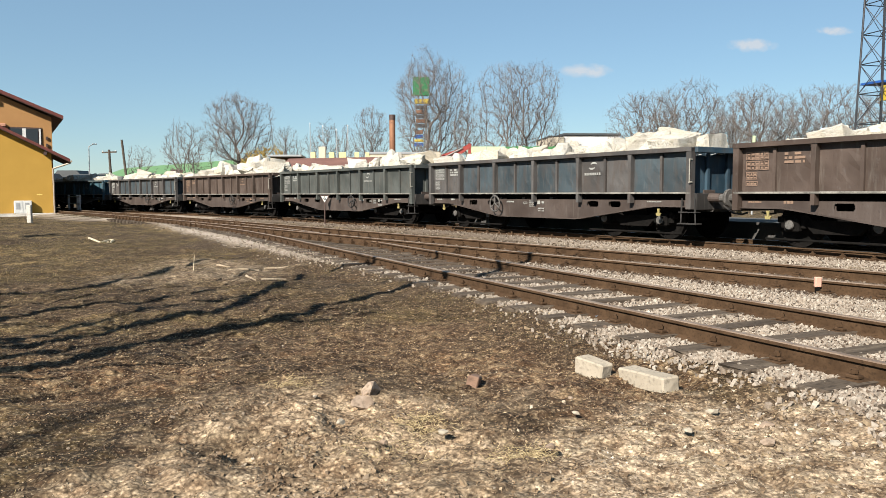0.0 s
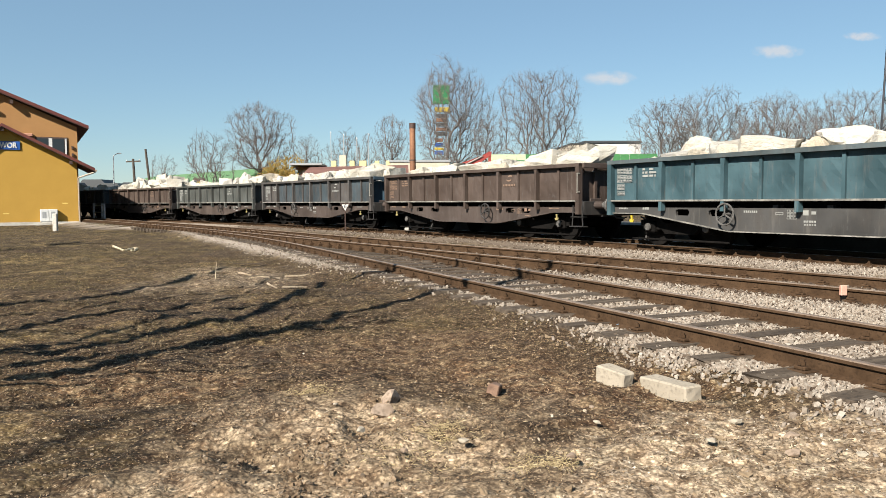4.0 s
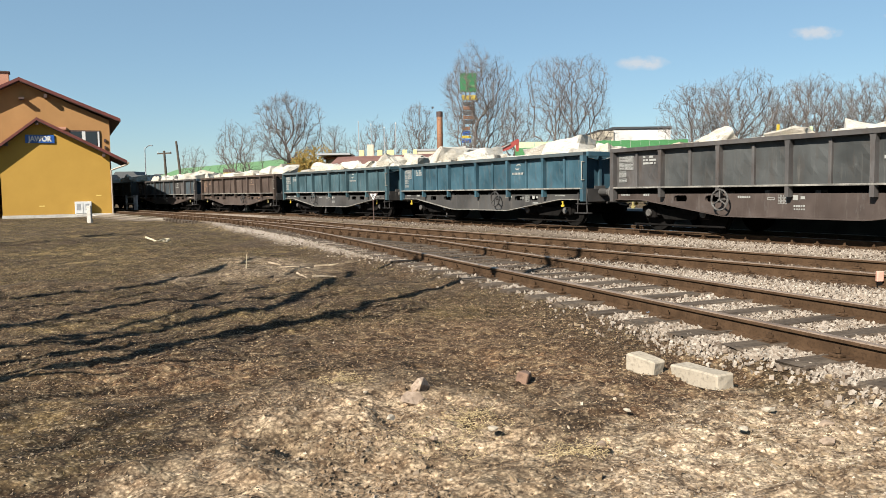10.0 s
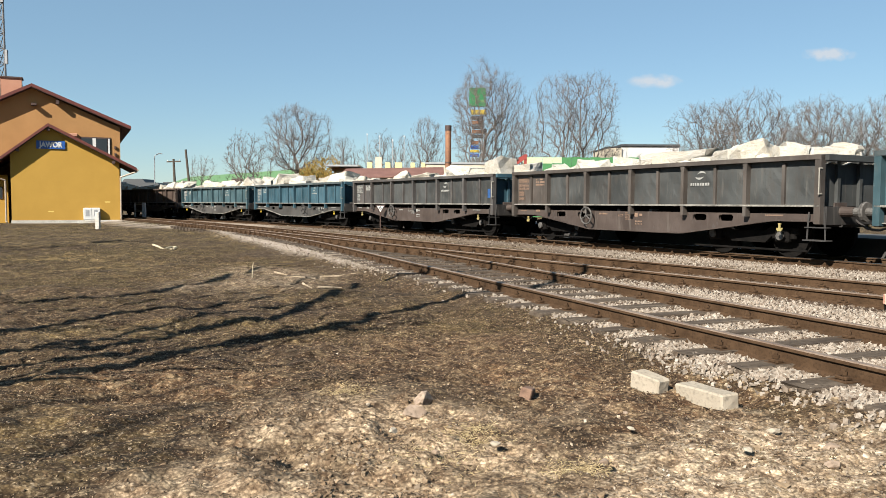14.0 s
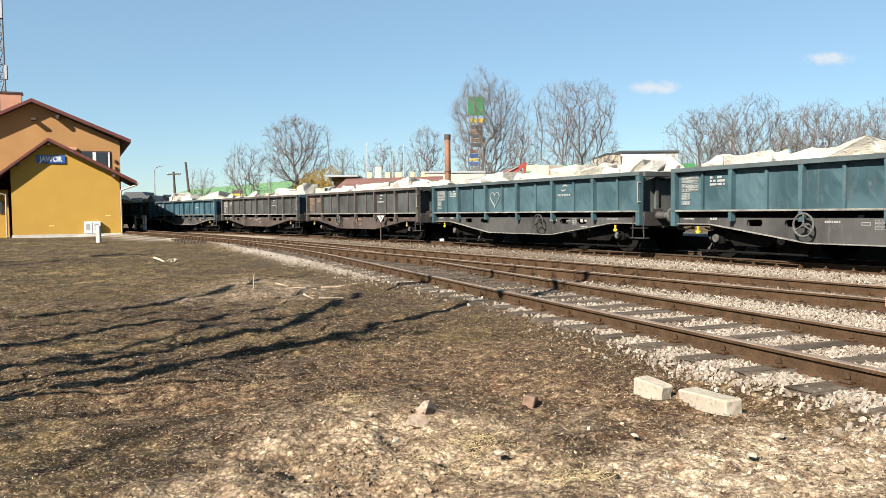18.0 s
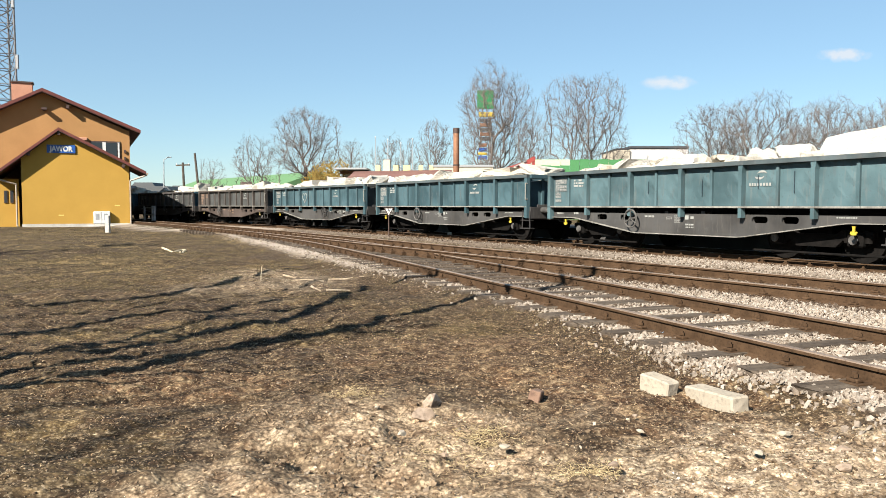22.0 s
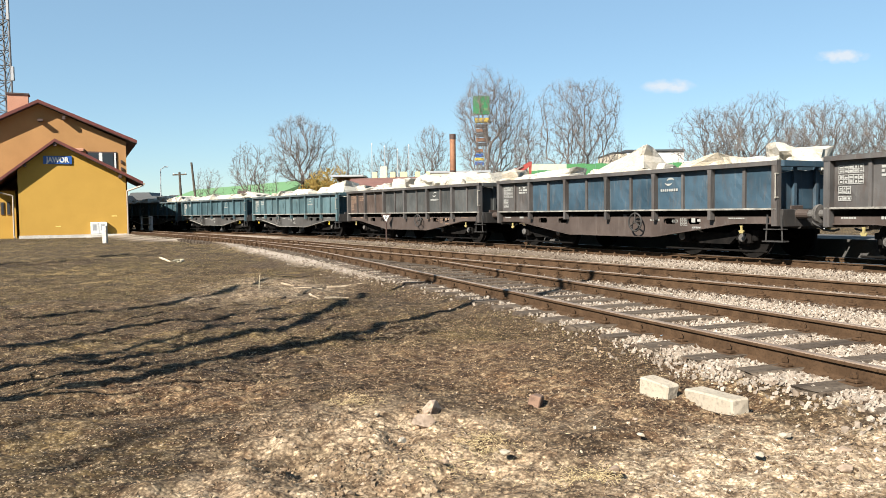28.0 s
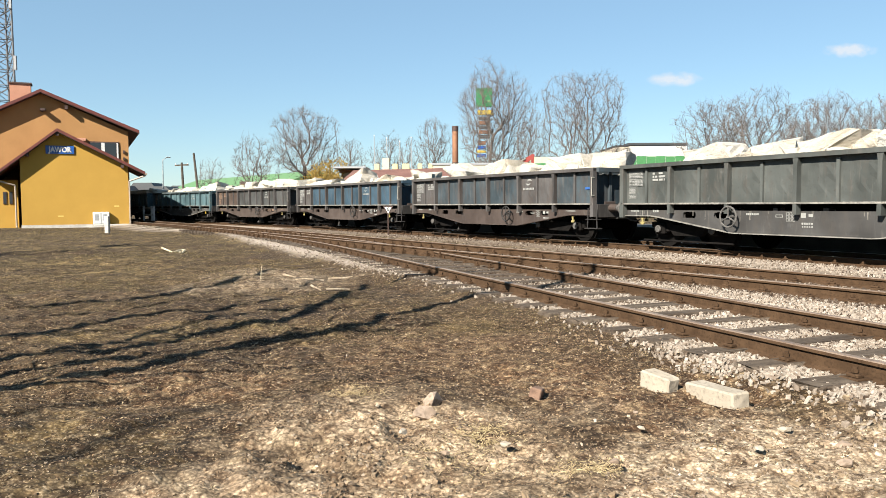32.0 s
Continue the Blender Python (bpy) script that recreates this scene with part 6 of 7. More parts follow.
for px, y, top, tilt in ((326, 84, 290, -2), (354, 88, 273, -5)):
    pole = thing("utility_pole", "weathered wooden utility pole", "utility pole", pose(az(px + 2, y), y, 0, 0, tilt, 0), "utility poles")
    h = 1.38 + (366 - top) * y / 1358.8
    part("pole", rod(bm_new(), (0, 0, -0.3), (0, 0, h), 0.17, 0.12), M_BARK, pole)
    if tilt < -4:
        continue
    part("crossarm", box(bm_new(), -0.75, 0.75, -0.06, 0.06, h - 0.35, h - 0.2), M_BARK, pole)
    for x in (-0.65, 0.65):
        part("insulator", rod(bm_new(), (x, 0, h - 0.3), (x, 0, h - 0.08), 0.05), M_WHITE, pole)
for i, (px, y, w, h) in enumerate(((200, 210, 9, 7), (255, 220, 8, 8), (285, 190, 6, 6.2), (320, 215, 7, 7.0))):
    house = thing("far_house", "small far grey house with a dull roof", "house", pose(az(px, y), y, 0), "far houses")
    part("wall", box(bm_new(), -w / 2, w / 2, 0, 8, 0, h * 0.75), M_CREAM, house)
    part("roof", prism(bm_new(), [(-w / 2 - 0.4, h * 0.72), (w / 2 + 0.4, h * 0.72), (w / 2 - 1.5, h), (-w / 2 + 1.5, h)], -0.4, 8.4), M_SLATE, house)

# ---- the trees beside the camera whose shadows lie over the yard ----
def shade_tree(stems, seed):
    """Stems given by where their shadow runs on the ground, from the foot outward: (x, y) points; set back along the sun's way."""
    rng = np.random.RandomState(seed)
    away, rise = np.array(SUN_AWAY), math.tan(SUN_EL)
    foot = None
    P, Q, R0, R1 = [], [], [], []
    for points, r, back in stems:
        g = np.array(points, float)
        base = g[0] - away * back
        rows = [np.array([base[0], base[1], -0.1])]
        for p, z in zip(g, ground_z(g[:, 0], g[:, 1])[0]):
            along = float((p - base) @ away)
            q = p - away * along
            rows.append(np.array([q[0], q[1], along * rise + z]))
        foot = rows[0] if foot is None else foot
        n = len(rows) - 1
        for i in range(n):
            P.append(rows[i]), Q.append(rows[i + 1])
            R0.append(1.1 * r * (1 - 0.4 * i / n)), R1.append(1.1 * r * (1 - 0.4 * (i + 1) / n))
            if i > 0:
                for _ in range(2):
                    d = rng.normal(0, 0.6, 3) + np.array([0, 0, 1.0])
                    d /= np.linalg.norm(d)
                    ln = rng.uniform(0.6, 2.6)
                    a = rows[i] + (rows[i + 1] - rows[i]) * rng.rand()
                    m = a + d * ln * 0.5
                    e = m + (d + rng.normal(0, 0.4, 3)) * ln * 0.5
                    P.append(a), Q.append(m), R0.append(r * 0.22), R1.append(r * 0.15)
                    P.append(m), Q.append(e), R0.append(r * 0.15), R1.append(r * 0.06)
    o = np.array([foot[0], foot[1], 0.0])
    P, Q = np.array(P) - o, np.array(Q) - o
    R0, R1 = np.array(R0), np.array(R1)
    tree = thing("shade_tree", "crooked bare tree at the yard's edge casting branch shadows", "tree", pose(*o))
    v, f = frusta(P[:2], Q[:2], R0[:2], R1[:2], 9)
    raw("trunk", v.tolist(), f.tolist(), M_BARK, tree)
    v, f = frusta(P[1:], Q[1:], R0[1:], R1[1:], 6)
    raw("crown", v.tolist(), f.tolist(), M_BARK, tree)


shade_tree([([(-3.54, 5.50), (-3.15, 5.64), (-2.88, 5.93), (-2.66, 6.13), (-2.45, 6.50), (-2.38, 6.89), (-1.99, 7.48), (-1.46, 7.93), (-1.09, 8.28), (-0.74, 9.35), (-0.10, 10.70), (0.59, 10.87), (1.36, 11.26), (2.23, 12.99), (3.72, 14.30)], 0.10, 3.2),
            ([(-3.75, 5.84), (-3.42, 6.20), (-2.97, 6.45), (-2.80, 6.66), (-2.68, 7.04)], 0.06, 3.0)], 1)
shade_tree([([(-4.02, 6.25), (-3.74, 6.66), (-3.43, 6.86), (-3.13, 7.10), (-2.95, 7.34), (-2.59, 8.13), (-2.13, 9.04), (-1.81, 9.85), (-1.58, 11.06), (-1.37, 13.09), (-0.69, 13.68), (0.24, 13.85), (1.43, 15.15)], 0.085, 3.4),
            ([(-4.42, 6.79), (-4.18, 7.03), (-3.83, 7.51), (-3.42, 7.43), (-3.09, 7.43)], 0.05, 3.0)], 2)
shade_tree([([(-4.96, 7.56), (-4.59, 7.74), (-4.31, 8.13), (-4.27, 9.01), (-4.08, 9.58), (-3.68, 9.64), (-3.22, 9.96), (-2.96, 10.49), (-2.44, 11.40)], 0.075, 4.0),
            ([(-3.87, 6.68), (-3.35, 7.41), (-3.05, 8.23), (-2.83, 9.12), (-2.64, 10.10), (-2.20, 10.27), (-1.70, 10.40), (-1.48, 11.78)], 0.065, 4.0)], 3)
shade_tree([([(-6.16, 9.65), (-5.82, 10.60), (-5.33, 10.75), (-4.72, 10.88), (-4.21, 11.60), (-4.00, 12.91), (-3.87, 13.90), (-3.70, 15.14), (-3.23, 16.57)], 0.075, 5.0),
            ([(-5.47, 8.59), (-5.01, 9.61), (-4.15, 10.29), (-3.47, 11.44), (-2.61, 12.67), (-2.21, 14.51)], 0.045, 5.0)], 4)
shade_tree([([(-12.79, 20.13), (-12.61, 21.34), (-12.18, 22.48), (-11.56, 23.41), (-11.61, 26.26), (-10.81, 28.07), (-9.27, 29.46)], 0.13, 9.0),
            ([(-13.88, 20.43), (-12.91, 23.24), (-11.63, 26.11), (-9.52, 27.67)], 0.09, 9.0)], 5)
shade_tree([([(-2.52, 3.41), (-2.31, 3.85), (-2.03, 4.37), (-1.83, 4.92), (-1.45, 5.42)], 0.032, 15.0),
            ([(-3.15, 4.30), (-2.90, 4.83), (-2.44, 5.39), (-1.94, 5.60), (-1.41, 5.95)], 0.035, 15.0)], 6)


# ---- clouds ----
CLOUDS = []


def cloud(px, py, w, h, seed):
    m, nt, links, bsdf = nodes_of("thin_cloud")
    nt.remove(bsdf)
    tc, mp = nt.new("ShaderNodeTexCoord"), nt.new("ShaderNodeMapping")
    links.new(tc.outputs["Generated"], mp.inputs[0])
    mp.inputs["Location"].default_value = (seed, 0, seed)
    mp.inputs["Scale"].default_value = (4.2, 1, 1.5)
    n = nt.new("ShaderNodeTexNoise")
    n.inputs["Scale"].default_value, n.inputs["Detail"].default_value = 1.6, 7
    links.new(mp.outputs[0], n.inputs["Vector"])
    sub, ln, mr, mu = nt.new("ShaderNodeVectorMath"), nt.new("ShaderNodeVectorMath"), nt.new("ShaderNodeMapRange"), nt.new("ShaderNodeMath")
    sub.operation, ln.operation = "SUBTRACT", "LENGTH"
    sub.inputs[1].default_value = (0.5, 0.5, 0.5)
    flat = nt.new("ShaderNodeVectorMath")
    flat.operation, flat.inputs[1].default_value = "MULTIPLY", (1, 0, 1)
    links.new(tc.outputs["Generated"], sub.inputs[0])
    links.new(sub.outputs[0], flat.inputs[0])
    links.new(flat.outputs[0], ln.inputs[0])
    mr.inputs["From Min"].default_value, mr.inputs["From Max"].default_value = 0.5, 0.1
    links.new(ln.outputs["Value"], mr.inputs["Value"])
    mu.operation = "MULTIPLY"
    links.new(mr.outputs[0], mu.inputs[0])
    links.new(n.outputs["Fac"], mu.inputs[1])
    fac = ramp(nt, links, mu.outputs[0], [(0.16, (0, 0, 0)), (0.46, (0.62, 0.62, 0.62))])
    em, tr, mx = nt.new("ShaderNodeEmission"), nt.new("ShaderNodeBsdfTransparent"), nt.new("ShaderNodeMixShader")
    em.inputs[0].default_value, em.inputs[1].default_value = (1.0, 0.97, 0.96, 1), 0.27
    links.new(fac, mx.inputs[0])
    links.new(tr.outputs[0], mx.inputs[1])
    links.new(em.outputs[0], mx.inputs[2])
    links.new(mx.outputs[0], nt["Material Output"].inputs[0])
    y = 2600.0
    u = y / 1358.8
    bm = bm_new()
    bm.faces.new([bm.verts.new((sx * w * u / 2, 0, sz * h * u / 2)) for sx, sz in ((-1, -1), (1, -1), (1, 1), (-1, 1))])
    ob = new("cloud", mesh_of("cloud", bm, m))
    ob.matrix_basis = pose(az(px, y), y, 1.38 + (366 - py) * u)
    CLOUDS.append(ob)
    tagged(ob, "small thin white cloud low in the sky", "cloud", kind="structure")


for px, py, w, h, seed in ((1180, 150, 110, 30, 1.3), (1484, 102, 110, 30, 4.1), (1640, 74, 80, 20, 2.2)):
    cloud(px, py, 1.2 * w, 1.25 * h, seed)


# ---- added platform, the dark backing behind the running track ----
def build_platform():
    verts, faces = [], []
    ss = np.arange(-44, 62, 2.0)
    for s in ss:
        for off, z in ((1.95, -0.2), (1.95, RAIL + 0.30), (1.80, RAIL + 0.30), (1.80, RAIL + 0.36), (4.6, RAIL + 0.36), (4.6, -0.2)):
            x, y, _ = TRAIN.at(s, off)
            verts.append((x, y, z))
    for i in range(len(ss) - 1):
        for j in range(5):
            faces.append((i * 6 + j, i * 6 + j + 1, (i + 1) * 6 + j + 1, (i + 1) * 6 + j))
    ob = raw("platform", verts, faces, M_SHADEPLATFORM)
    tagged(ob, "low added concrete platform edge beyond the running track, shade in its tone", "platform", kind="structure")


# concrete kept near-black: the shade below the wagons is in its colour
M_SHADEPLATFORM = surface("shade_dark_platform_concrete", (0.05, 0.047, 0.044), (0.09, 0.085, 0.08), 1.5, 0.9)
build_platform()


# ---- loose stone, litter and small things in the yard ----
def scatter(name, xs, ys, zs, sizes, material, seed, flat=0.7, kinds=10):
    """Many small angular stones joined into one mesh."""
    rng = np.random.RandomState(seed)
    shapes = []
    for k in range(kinds):
        bm = bm_new()
        if k % 5:
            bmesh.ops.create_cube(bm, size=1.5)
            bmesh.ops.triangulate(bm, faces=bm.faces[:])
        else:
            bmesh.ops.create_icosphere(bm, subdivisions=1, radius=1.0)
        bm.verts.ensure_lookup_table()
        v = np.array([q.co[:] for q in bm.verts])
        v = v * (1 + rng.uniform(-0.40, 0.35, (len(v), 1))) + rng.uniform(-0.22, 0.22, v.shape)
        f = np.array([[q.index for q in fc.verts] for fc in bm.faces])
        bm.free()
        shapes.append((v, f))
    V, F, base = [], [], 0
    which = rng.randint(0, kinds, len(xs))
    for k, (v, f) in enumerate(shapes):
        sel = np.where(which == k)[0]
        if not len(sel):
            continue
        n = len(sel)
        a = rng.uniform(0, 6.283, n)
        c, s = np.cos(a), np.sin(a)
        sc = sizes[sel][:, None] * rng.uniform([0.75, 0.6, 0.45 * flat / 0.7], [1.3, 1.1, 0.9 * flat / 0.7], (n, 3))
        P = v[None] * sc[:, None, :]
        tx, ty = rng.uniform(-0.5, 0.5, n), rng.uniform(-0.5, 0.5, n)
        X = P[..., 0] * c[:, None] - P[..., 1] * s[:, None]
        Y = P[..., 0] * s[:, None] + P[..., 1] * c[:, None]
        Z = P[..., 2] + X * tx[:, None] + Y * ty[:, None]
        pts = np.stack([X + xs[sel][:, None], Y + ys[sel][:, None], Z + zs[sel][:, None]], -1).reshape(-1, 3)
        V.append(pts)
        F.append((f[None] + (base + np.arange(n) * len(v))[:, None, None]).reshape(-1, 3))
        base += len(pts)
    V, F = np.concatenate(V), np.concatenate(F)
    me = bpy.data.meshes.new(name)
    me.vertices.add(len(V))
    me.vertices.foreach_set("co", V.ravel())
    me.loops.add(F.size)
    me.loops.foreach_set("vertex_index", F.ravel().astype(np.int32))
    me.polygons.add(len(F))
    me.polygons.foreach_set("loop_start", np.arange(0, F.size, 3, dtype=np.int32))
    me.update(calc_edges=True)
    me.validate()
    me.polygons.foreach_set("use_smooth", [False] * len(me.polygons))
    me.materials.append(material)
    return new(name, me)


def island(name, stops, rough=0.9, fine=40.0):
    """A colour for each piece of a joined mesh, with a fine grain over it."""
    m, nt, links, bsdf = nodes_of(name)
    g = nt.new("ShaderNodeNewGeometry")
    col = ramp(nt, links, g.outputs["Random Per Island"], [(p, toned(c)) for p, c in stops])
    b = tex(nt, links, fine, 3, 0.6, vary=False)
    shade = ramp(nt, links, b, [(0.3, (0.62, 0.60, 0.57)), (0.6, (1, 1, 1))])
    links.new(mixc(nt, links, 1.0, col, shade, "MULTIPLY"), bsdf.inputs["Base Color"])
    bsdf.inputs["Roughness"].default_value = rough
    bsdf.inputs["Specular IOR Level"].default_value = 0.25
    return m


M_STONES = island("ballast_stones", [(0.0, (0.23, 0.175, 0.133)), (0.25, (0.34, 0.28, 0.225)), (0.75, (0.42, 0.36, 0.30)), (1.0, (0.52, 0.46, 0.39))])
M_OLDSTONES = island("old_ballast_stones", [(0.0, (0.055, 0.036, 0.024)), (0.5, (0.115, 0.080, 0.056)), (0.85, (0.19, 0.145, 0.108)), (1.0, (0.36, 0.30, 0.24))])
M_PEBBLE = island("yard_pebbles", [(0.0, (0.13, 0.085, 0.05)), (0.6, (0.28, 0.20, 0.125)), (0.94, (0.42, 0.32, 0.21)), (1.0, (0.64, 0.55, 0.43))])
M_CLOD = island("dry_clods", [(0.0, (0.15, 0.098, 0.058)), (0.5, (0.25, 0.175, 0.11)), (1.0, (0.38, 0.28, 0.185))])
M_FLAT = island("grey_brown_gravel", [(0.0, (0.13, 0.095, 0.066)), (0.5, (0.28, 0.215, 0.155)), (0.93, (0.40, 0.325, 0.25)), (1.0, (0.68, 0.60, 0.49))])
M_STRAW = island("yellow_straw", [(0.0, (0.34, 0.25, 0.13)), (0.6, (0.53, 0.42, 0.23)), (1.0, (0.68, 0.56, 0.34))])
M_LITTER = island("dead_leaves", [(0.0, (0.050, 0.029, 0.016)), (0.5, (0.15, 0.094, 0.052)), (0.85, (0.30, 0.205, 0.12)), (1.0, (0.54, 0.42, 0.265))])
M_GRASS = island("thin_grass", [(0.0, (0.040, 0.030, 0.011)), (0.5, (0.100, 0.076, 0.030)), (0.85, (0.20, 0.153, 0.070)), (1.0, (0.44, 0.355, 0.18))])


def build_ballast():
    rng = np.random.RandomState(2)
    X, Y = [], []
    for y0, y1, dens in ((2.9, 6, 2900), (6, 8, 2400), (8, 13, 950), (13, 20, 260), (20, 32, 60), (32, 46, 16)):
        n = int(dens * (y1 - y0) * 16)
        y = rng.uniform(y0, y1, n)
        x = bed_edge(y) + rng.uniform(-0.5, 15.5, n)
        X.append(x), Y.append(y)
    X, Y = np.concatenate(X), np.concatenate(Y)
    edge = bed_edge(Y) + 0.16 * grain(Y * 0, Y, 0.9, 9) + rng.normal(0, 0.12, len(X)) - 0.5 * (rng.rand(len(X)) < 0.02)
    keep = X > edge
    # only what the camera can see past the running rails
    keep &= (X < 0.70 * Y + 0.3)
    tr = np.array([TRAIN.at(s)[:2] for s in np.arange(-30, 60, 0.5)])
    lim = np.interp(Y, tr[:, 1], tr[:, 0]) + 1.0
    keep &= X < lim
    X, Y = X[keep], Y[keep]
    Z, bed = ground_z(X, Y)
    Z = Z + 0.004 + 0.010 * bed * rng.rand(len(X)) + rng.uniform(-0.006, 0.010, len(X))
    # clear of the sleepers' tops and of the rails
    for line, a, b, z in TRACKS[1:]:
        pts = np.array([line.at(s)[:2] for s in np.arange(a, b, 0.25)])
        hd = np.array([radians(line.at(s)[2]) for s in np.arange(a, b, 0.25)])
        best, bi = np.full(len(X), 1e9), np.zeros(len(X), int)
        for i, p in enumerate(pts):
            d = (X - p[0]) ** 2 + (Y - p[1]) ** 2
            m = d < best
            best[m], bi[m] = d[m], i
        off = (X - pts[bi, 0]) * np.cos(hd[bi]) + (Y - pts[bi, 1]) * np.sin(hd[bi])
        ok = np.abs(np.abs(off) - 0.7525) > 0.10
        X, Y, Z = X[ok], Y[ok], Z[ok]
    ok = np.ones(len(X), bool)
    for x, y, h in SLEEPERS:
        c, q = math.cos(radians(h)), math.sin(radians(h))
        u, v = (X - x) * c + (Y - y) * q, -(X - x) * q + (Y - y) * c
        ok &= ~((np.abs(u) < 1.27) & (np.abs(v) < 0.112)) | (rng.rand(len(X)) < 0.04) | ((np.abs(u) > 1.12) & (rng.rand(len(X)) < 0.3))
    X, Y, Z = X[ok], Y[ok], Z[ok]
    size = (0.008 + 0.012 * rng.rand(len(X)) ** 1.7) * np.interp(Y, [4, 8, 14, 30], [1.05, 1.05, 1.0, 1.3])
    brown = soot(X, Y)
    old = rng.rand(len(X)) < 0.06 + 0.86 * brown
    for sel, mat, label in ((~old, M_STONES, "pale crushed stone ballast between and beside the rails"), (old, M_OLDSTONES, "older dusty grey-brown ballast among the pale stone")):
        tagged(scatter("ballast", X[sel], Y[sel], Z[sel], size[sel], mat, 5, 0.95), label, "ballast", kind="stuff")


def build_litter():
    rng = np.random.RandomState(7)
    # pebbles
    X, Y = [], []
    for y0, y1, dens in ((2.9, 6, 300), (6, 10, 80), (10, 18, 14), (18, 34, 3)):
        n = int(dens * (y1 - y0) * 1.3 * y1)
        y = rng.uniform(y0, y1, n)
        X.append(rng.uniform(-0.66, 0.76, n) * y), Y.append(y)
    X, Y = np.concatenate(X), np.concatenate(Y)
    edge = bed_edge(Y)
    k = X < edge + 0.2
    X, Y = X[k], Y[k]
    Z, _ = ground_z(X, Y)
    size = 0.003 + 0.008 * rng.rand(len(X)) ** 3 + 0.014 * (rng.rand(len(X)) > 0.992)
    near = np.clip(1.7 - 0.30 * (edge[k] - X), 0.6, 1.7)
    tagged(scatter("pebbles", X, Y, Z + 0.002, size * near, M_PEBBLE, 8, 0.6), "scattered pebbles and clods on the yard earth", "pebbles", kind="stuff")
    # clods of earth where the ground is broken up
    n = 40000
    x, y = rng.uniform(-3.0, 3.0, n), 3.0 + 4.0 * rng.rand(n) ** 1.3
    trail = np.maximum(blob(x, y, -0.65, 4.25, 0.42, 0.34, 71), np.maximum(0.9 * blob(x, y, -0.3, 3.65, 0.35, 0.4, 72), np.maximum(0.7 * blob(x, y, -1.05, 4.85, 0.5, 0.25, 74), 0.55 * blob(x, y, 0.1, 4.75, 0.45, 0.3, 76))))
    chance = 0.9 * trail + 0.55 * stony(x, y) + 0.16 * trodden(x, y) + 0.10
    k = (x < bed_edge(y)) & (rng.rand(n) < chance)
    x, y, trail = x[k], y[k], trail[k]
    z, _ = ground_z(x, y)
    size = 0.003 + (0.006 + 0.006 * trail) * rng.rand(len(x)) ** 2.6
    grey = rng.rand(len(x)) < 0.2 + 0.75 * stony(x, y)
    tagged(scatter("clods", x[~grey], y[~grey], z[~grey], size[~grey], M_CLOD, 18, 0.9), "broken clods of dry brown earth", "clods", kind="stuff")
    tagged(scatter("gravel", x[grey], y[grey], z[grey], 1.25 * size[grey], M_FLAT, 28, 0.45), "flat grey-brown gravel trodden into the earth", "gravel", kind="stuff")
    # leaves and bits of stalk: thin folded flakes
    X, Y = [], []
    for y0, y1, dens in ((2.9, 6, 900), (6, 10, 900), (10, 18, 300), (18, 40, 40)):
        n = int(dens * (y1 - y0) * 1.3 * y1)
        y = rng.uniform(y0, y1, n)
        X.append(rng.uniform(-0.66, 0.66, n) * y), Y.append(y)
    X, Y = np.concatenate(X), np.concatenate(Y)
    edge = bed_edge(Y)
    clump = grain(X, Y, 1.3, 11) + 0.8 * grain(X, Y, 0.35, 12) + rng.normal(0, 0.35, len(X))
    k = (X < edge + 0.15) & (clump + 1.1 * leafy(X, Y) - 0.8 * trodden(X, Y) > 0.1)
    X, Y = X[k], Y[k]
    Z, _ = ground_z(X, Y)
    n = len(X)
    L, W = (0.004 + 0.016 * rng.rand(n) ** 2.5) * (1 + Y / 16), (0.0015 + 0.005 * rng.rand(n) ** 2) * (1 + Y / 14)
    a = rng.uniform(0, 6.283, n)
    c, s = np.cos(a), np.sin(a)
    lift = rng.uniform(0.002, 0.015, n)
    V = np.empty((n, 4, 3))
    for j, (u, v, w) in enumerate(((-1, 0.2, 0.1), (0.1, -1, 1.0), (1, 0.1, 0.3), (-0.1, 1, 0.7))):
        V[:, j, 0] = X + u * L * c - v * W * s
        V[:, j, 1] = Y + u * L * s + v * W * c
        V[:, j, 2] = Z + 0.004 + w * lift
    V = V.reshape(-1, 3)
    b = np.arange(n)[:, None] * 4
    F = np.concatenate([b + np.array([[0, 1, 3]]), b + np.array([[1, 2, 3]])]).tolist()
    ob = raw("leaf_litter", V.tolist(), F, M_LITTER)
    # matted tufts of yellow straw
    for cx, cy, rx, ry, n in ((0.24, 4.5, 0.17, 0.16, 420), (0.78, 4.05, 0.20, 0.14, 420), (-0.64, 5.46, 0.16, 0.14, 260), (0.0, 4.15, 0.3, 0.25, 200)):
        x, y = rng.normal(cx, rx * 0.55, n), rng.normal(cy, ry * 0.55, n)
        z, _ = ground_z(x, y)
        a, ln = rng.uniform(0, 6.283, n), rng.uniform(0.006, 0.020, n)
        d = np.stack([np.cos(a) * ln, np.sin(a) * ln, rng.uniform(-0.008, 0.012, n)], 1)
        P = np.stack([x, y, z + rng.uniform(0.006, 0.03, n)], 1)
        v, f = frusta(P - d, P + d, np.full(n, 0.0016), np.full(n, 0.001), 3)
        tagged(raw("straw_tuft", v.tolist(), f.tolist(), M_STRAW), "matted yellow straw trodden into bare earth", "straw", kind="stuff")
    tagged(ob, "dry brown leaves and stalks lying on the earth", "leaf litter", kind="stuff")


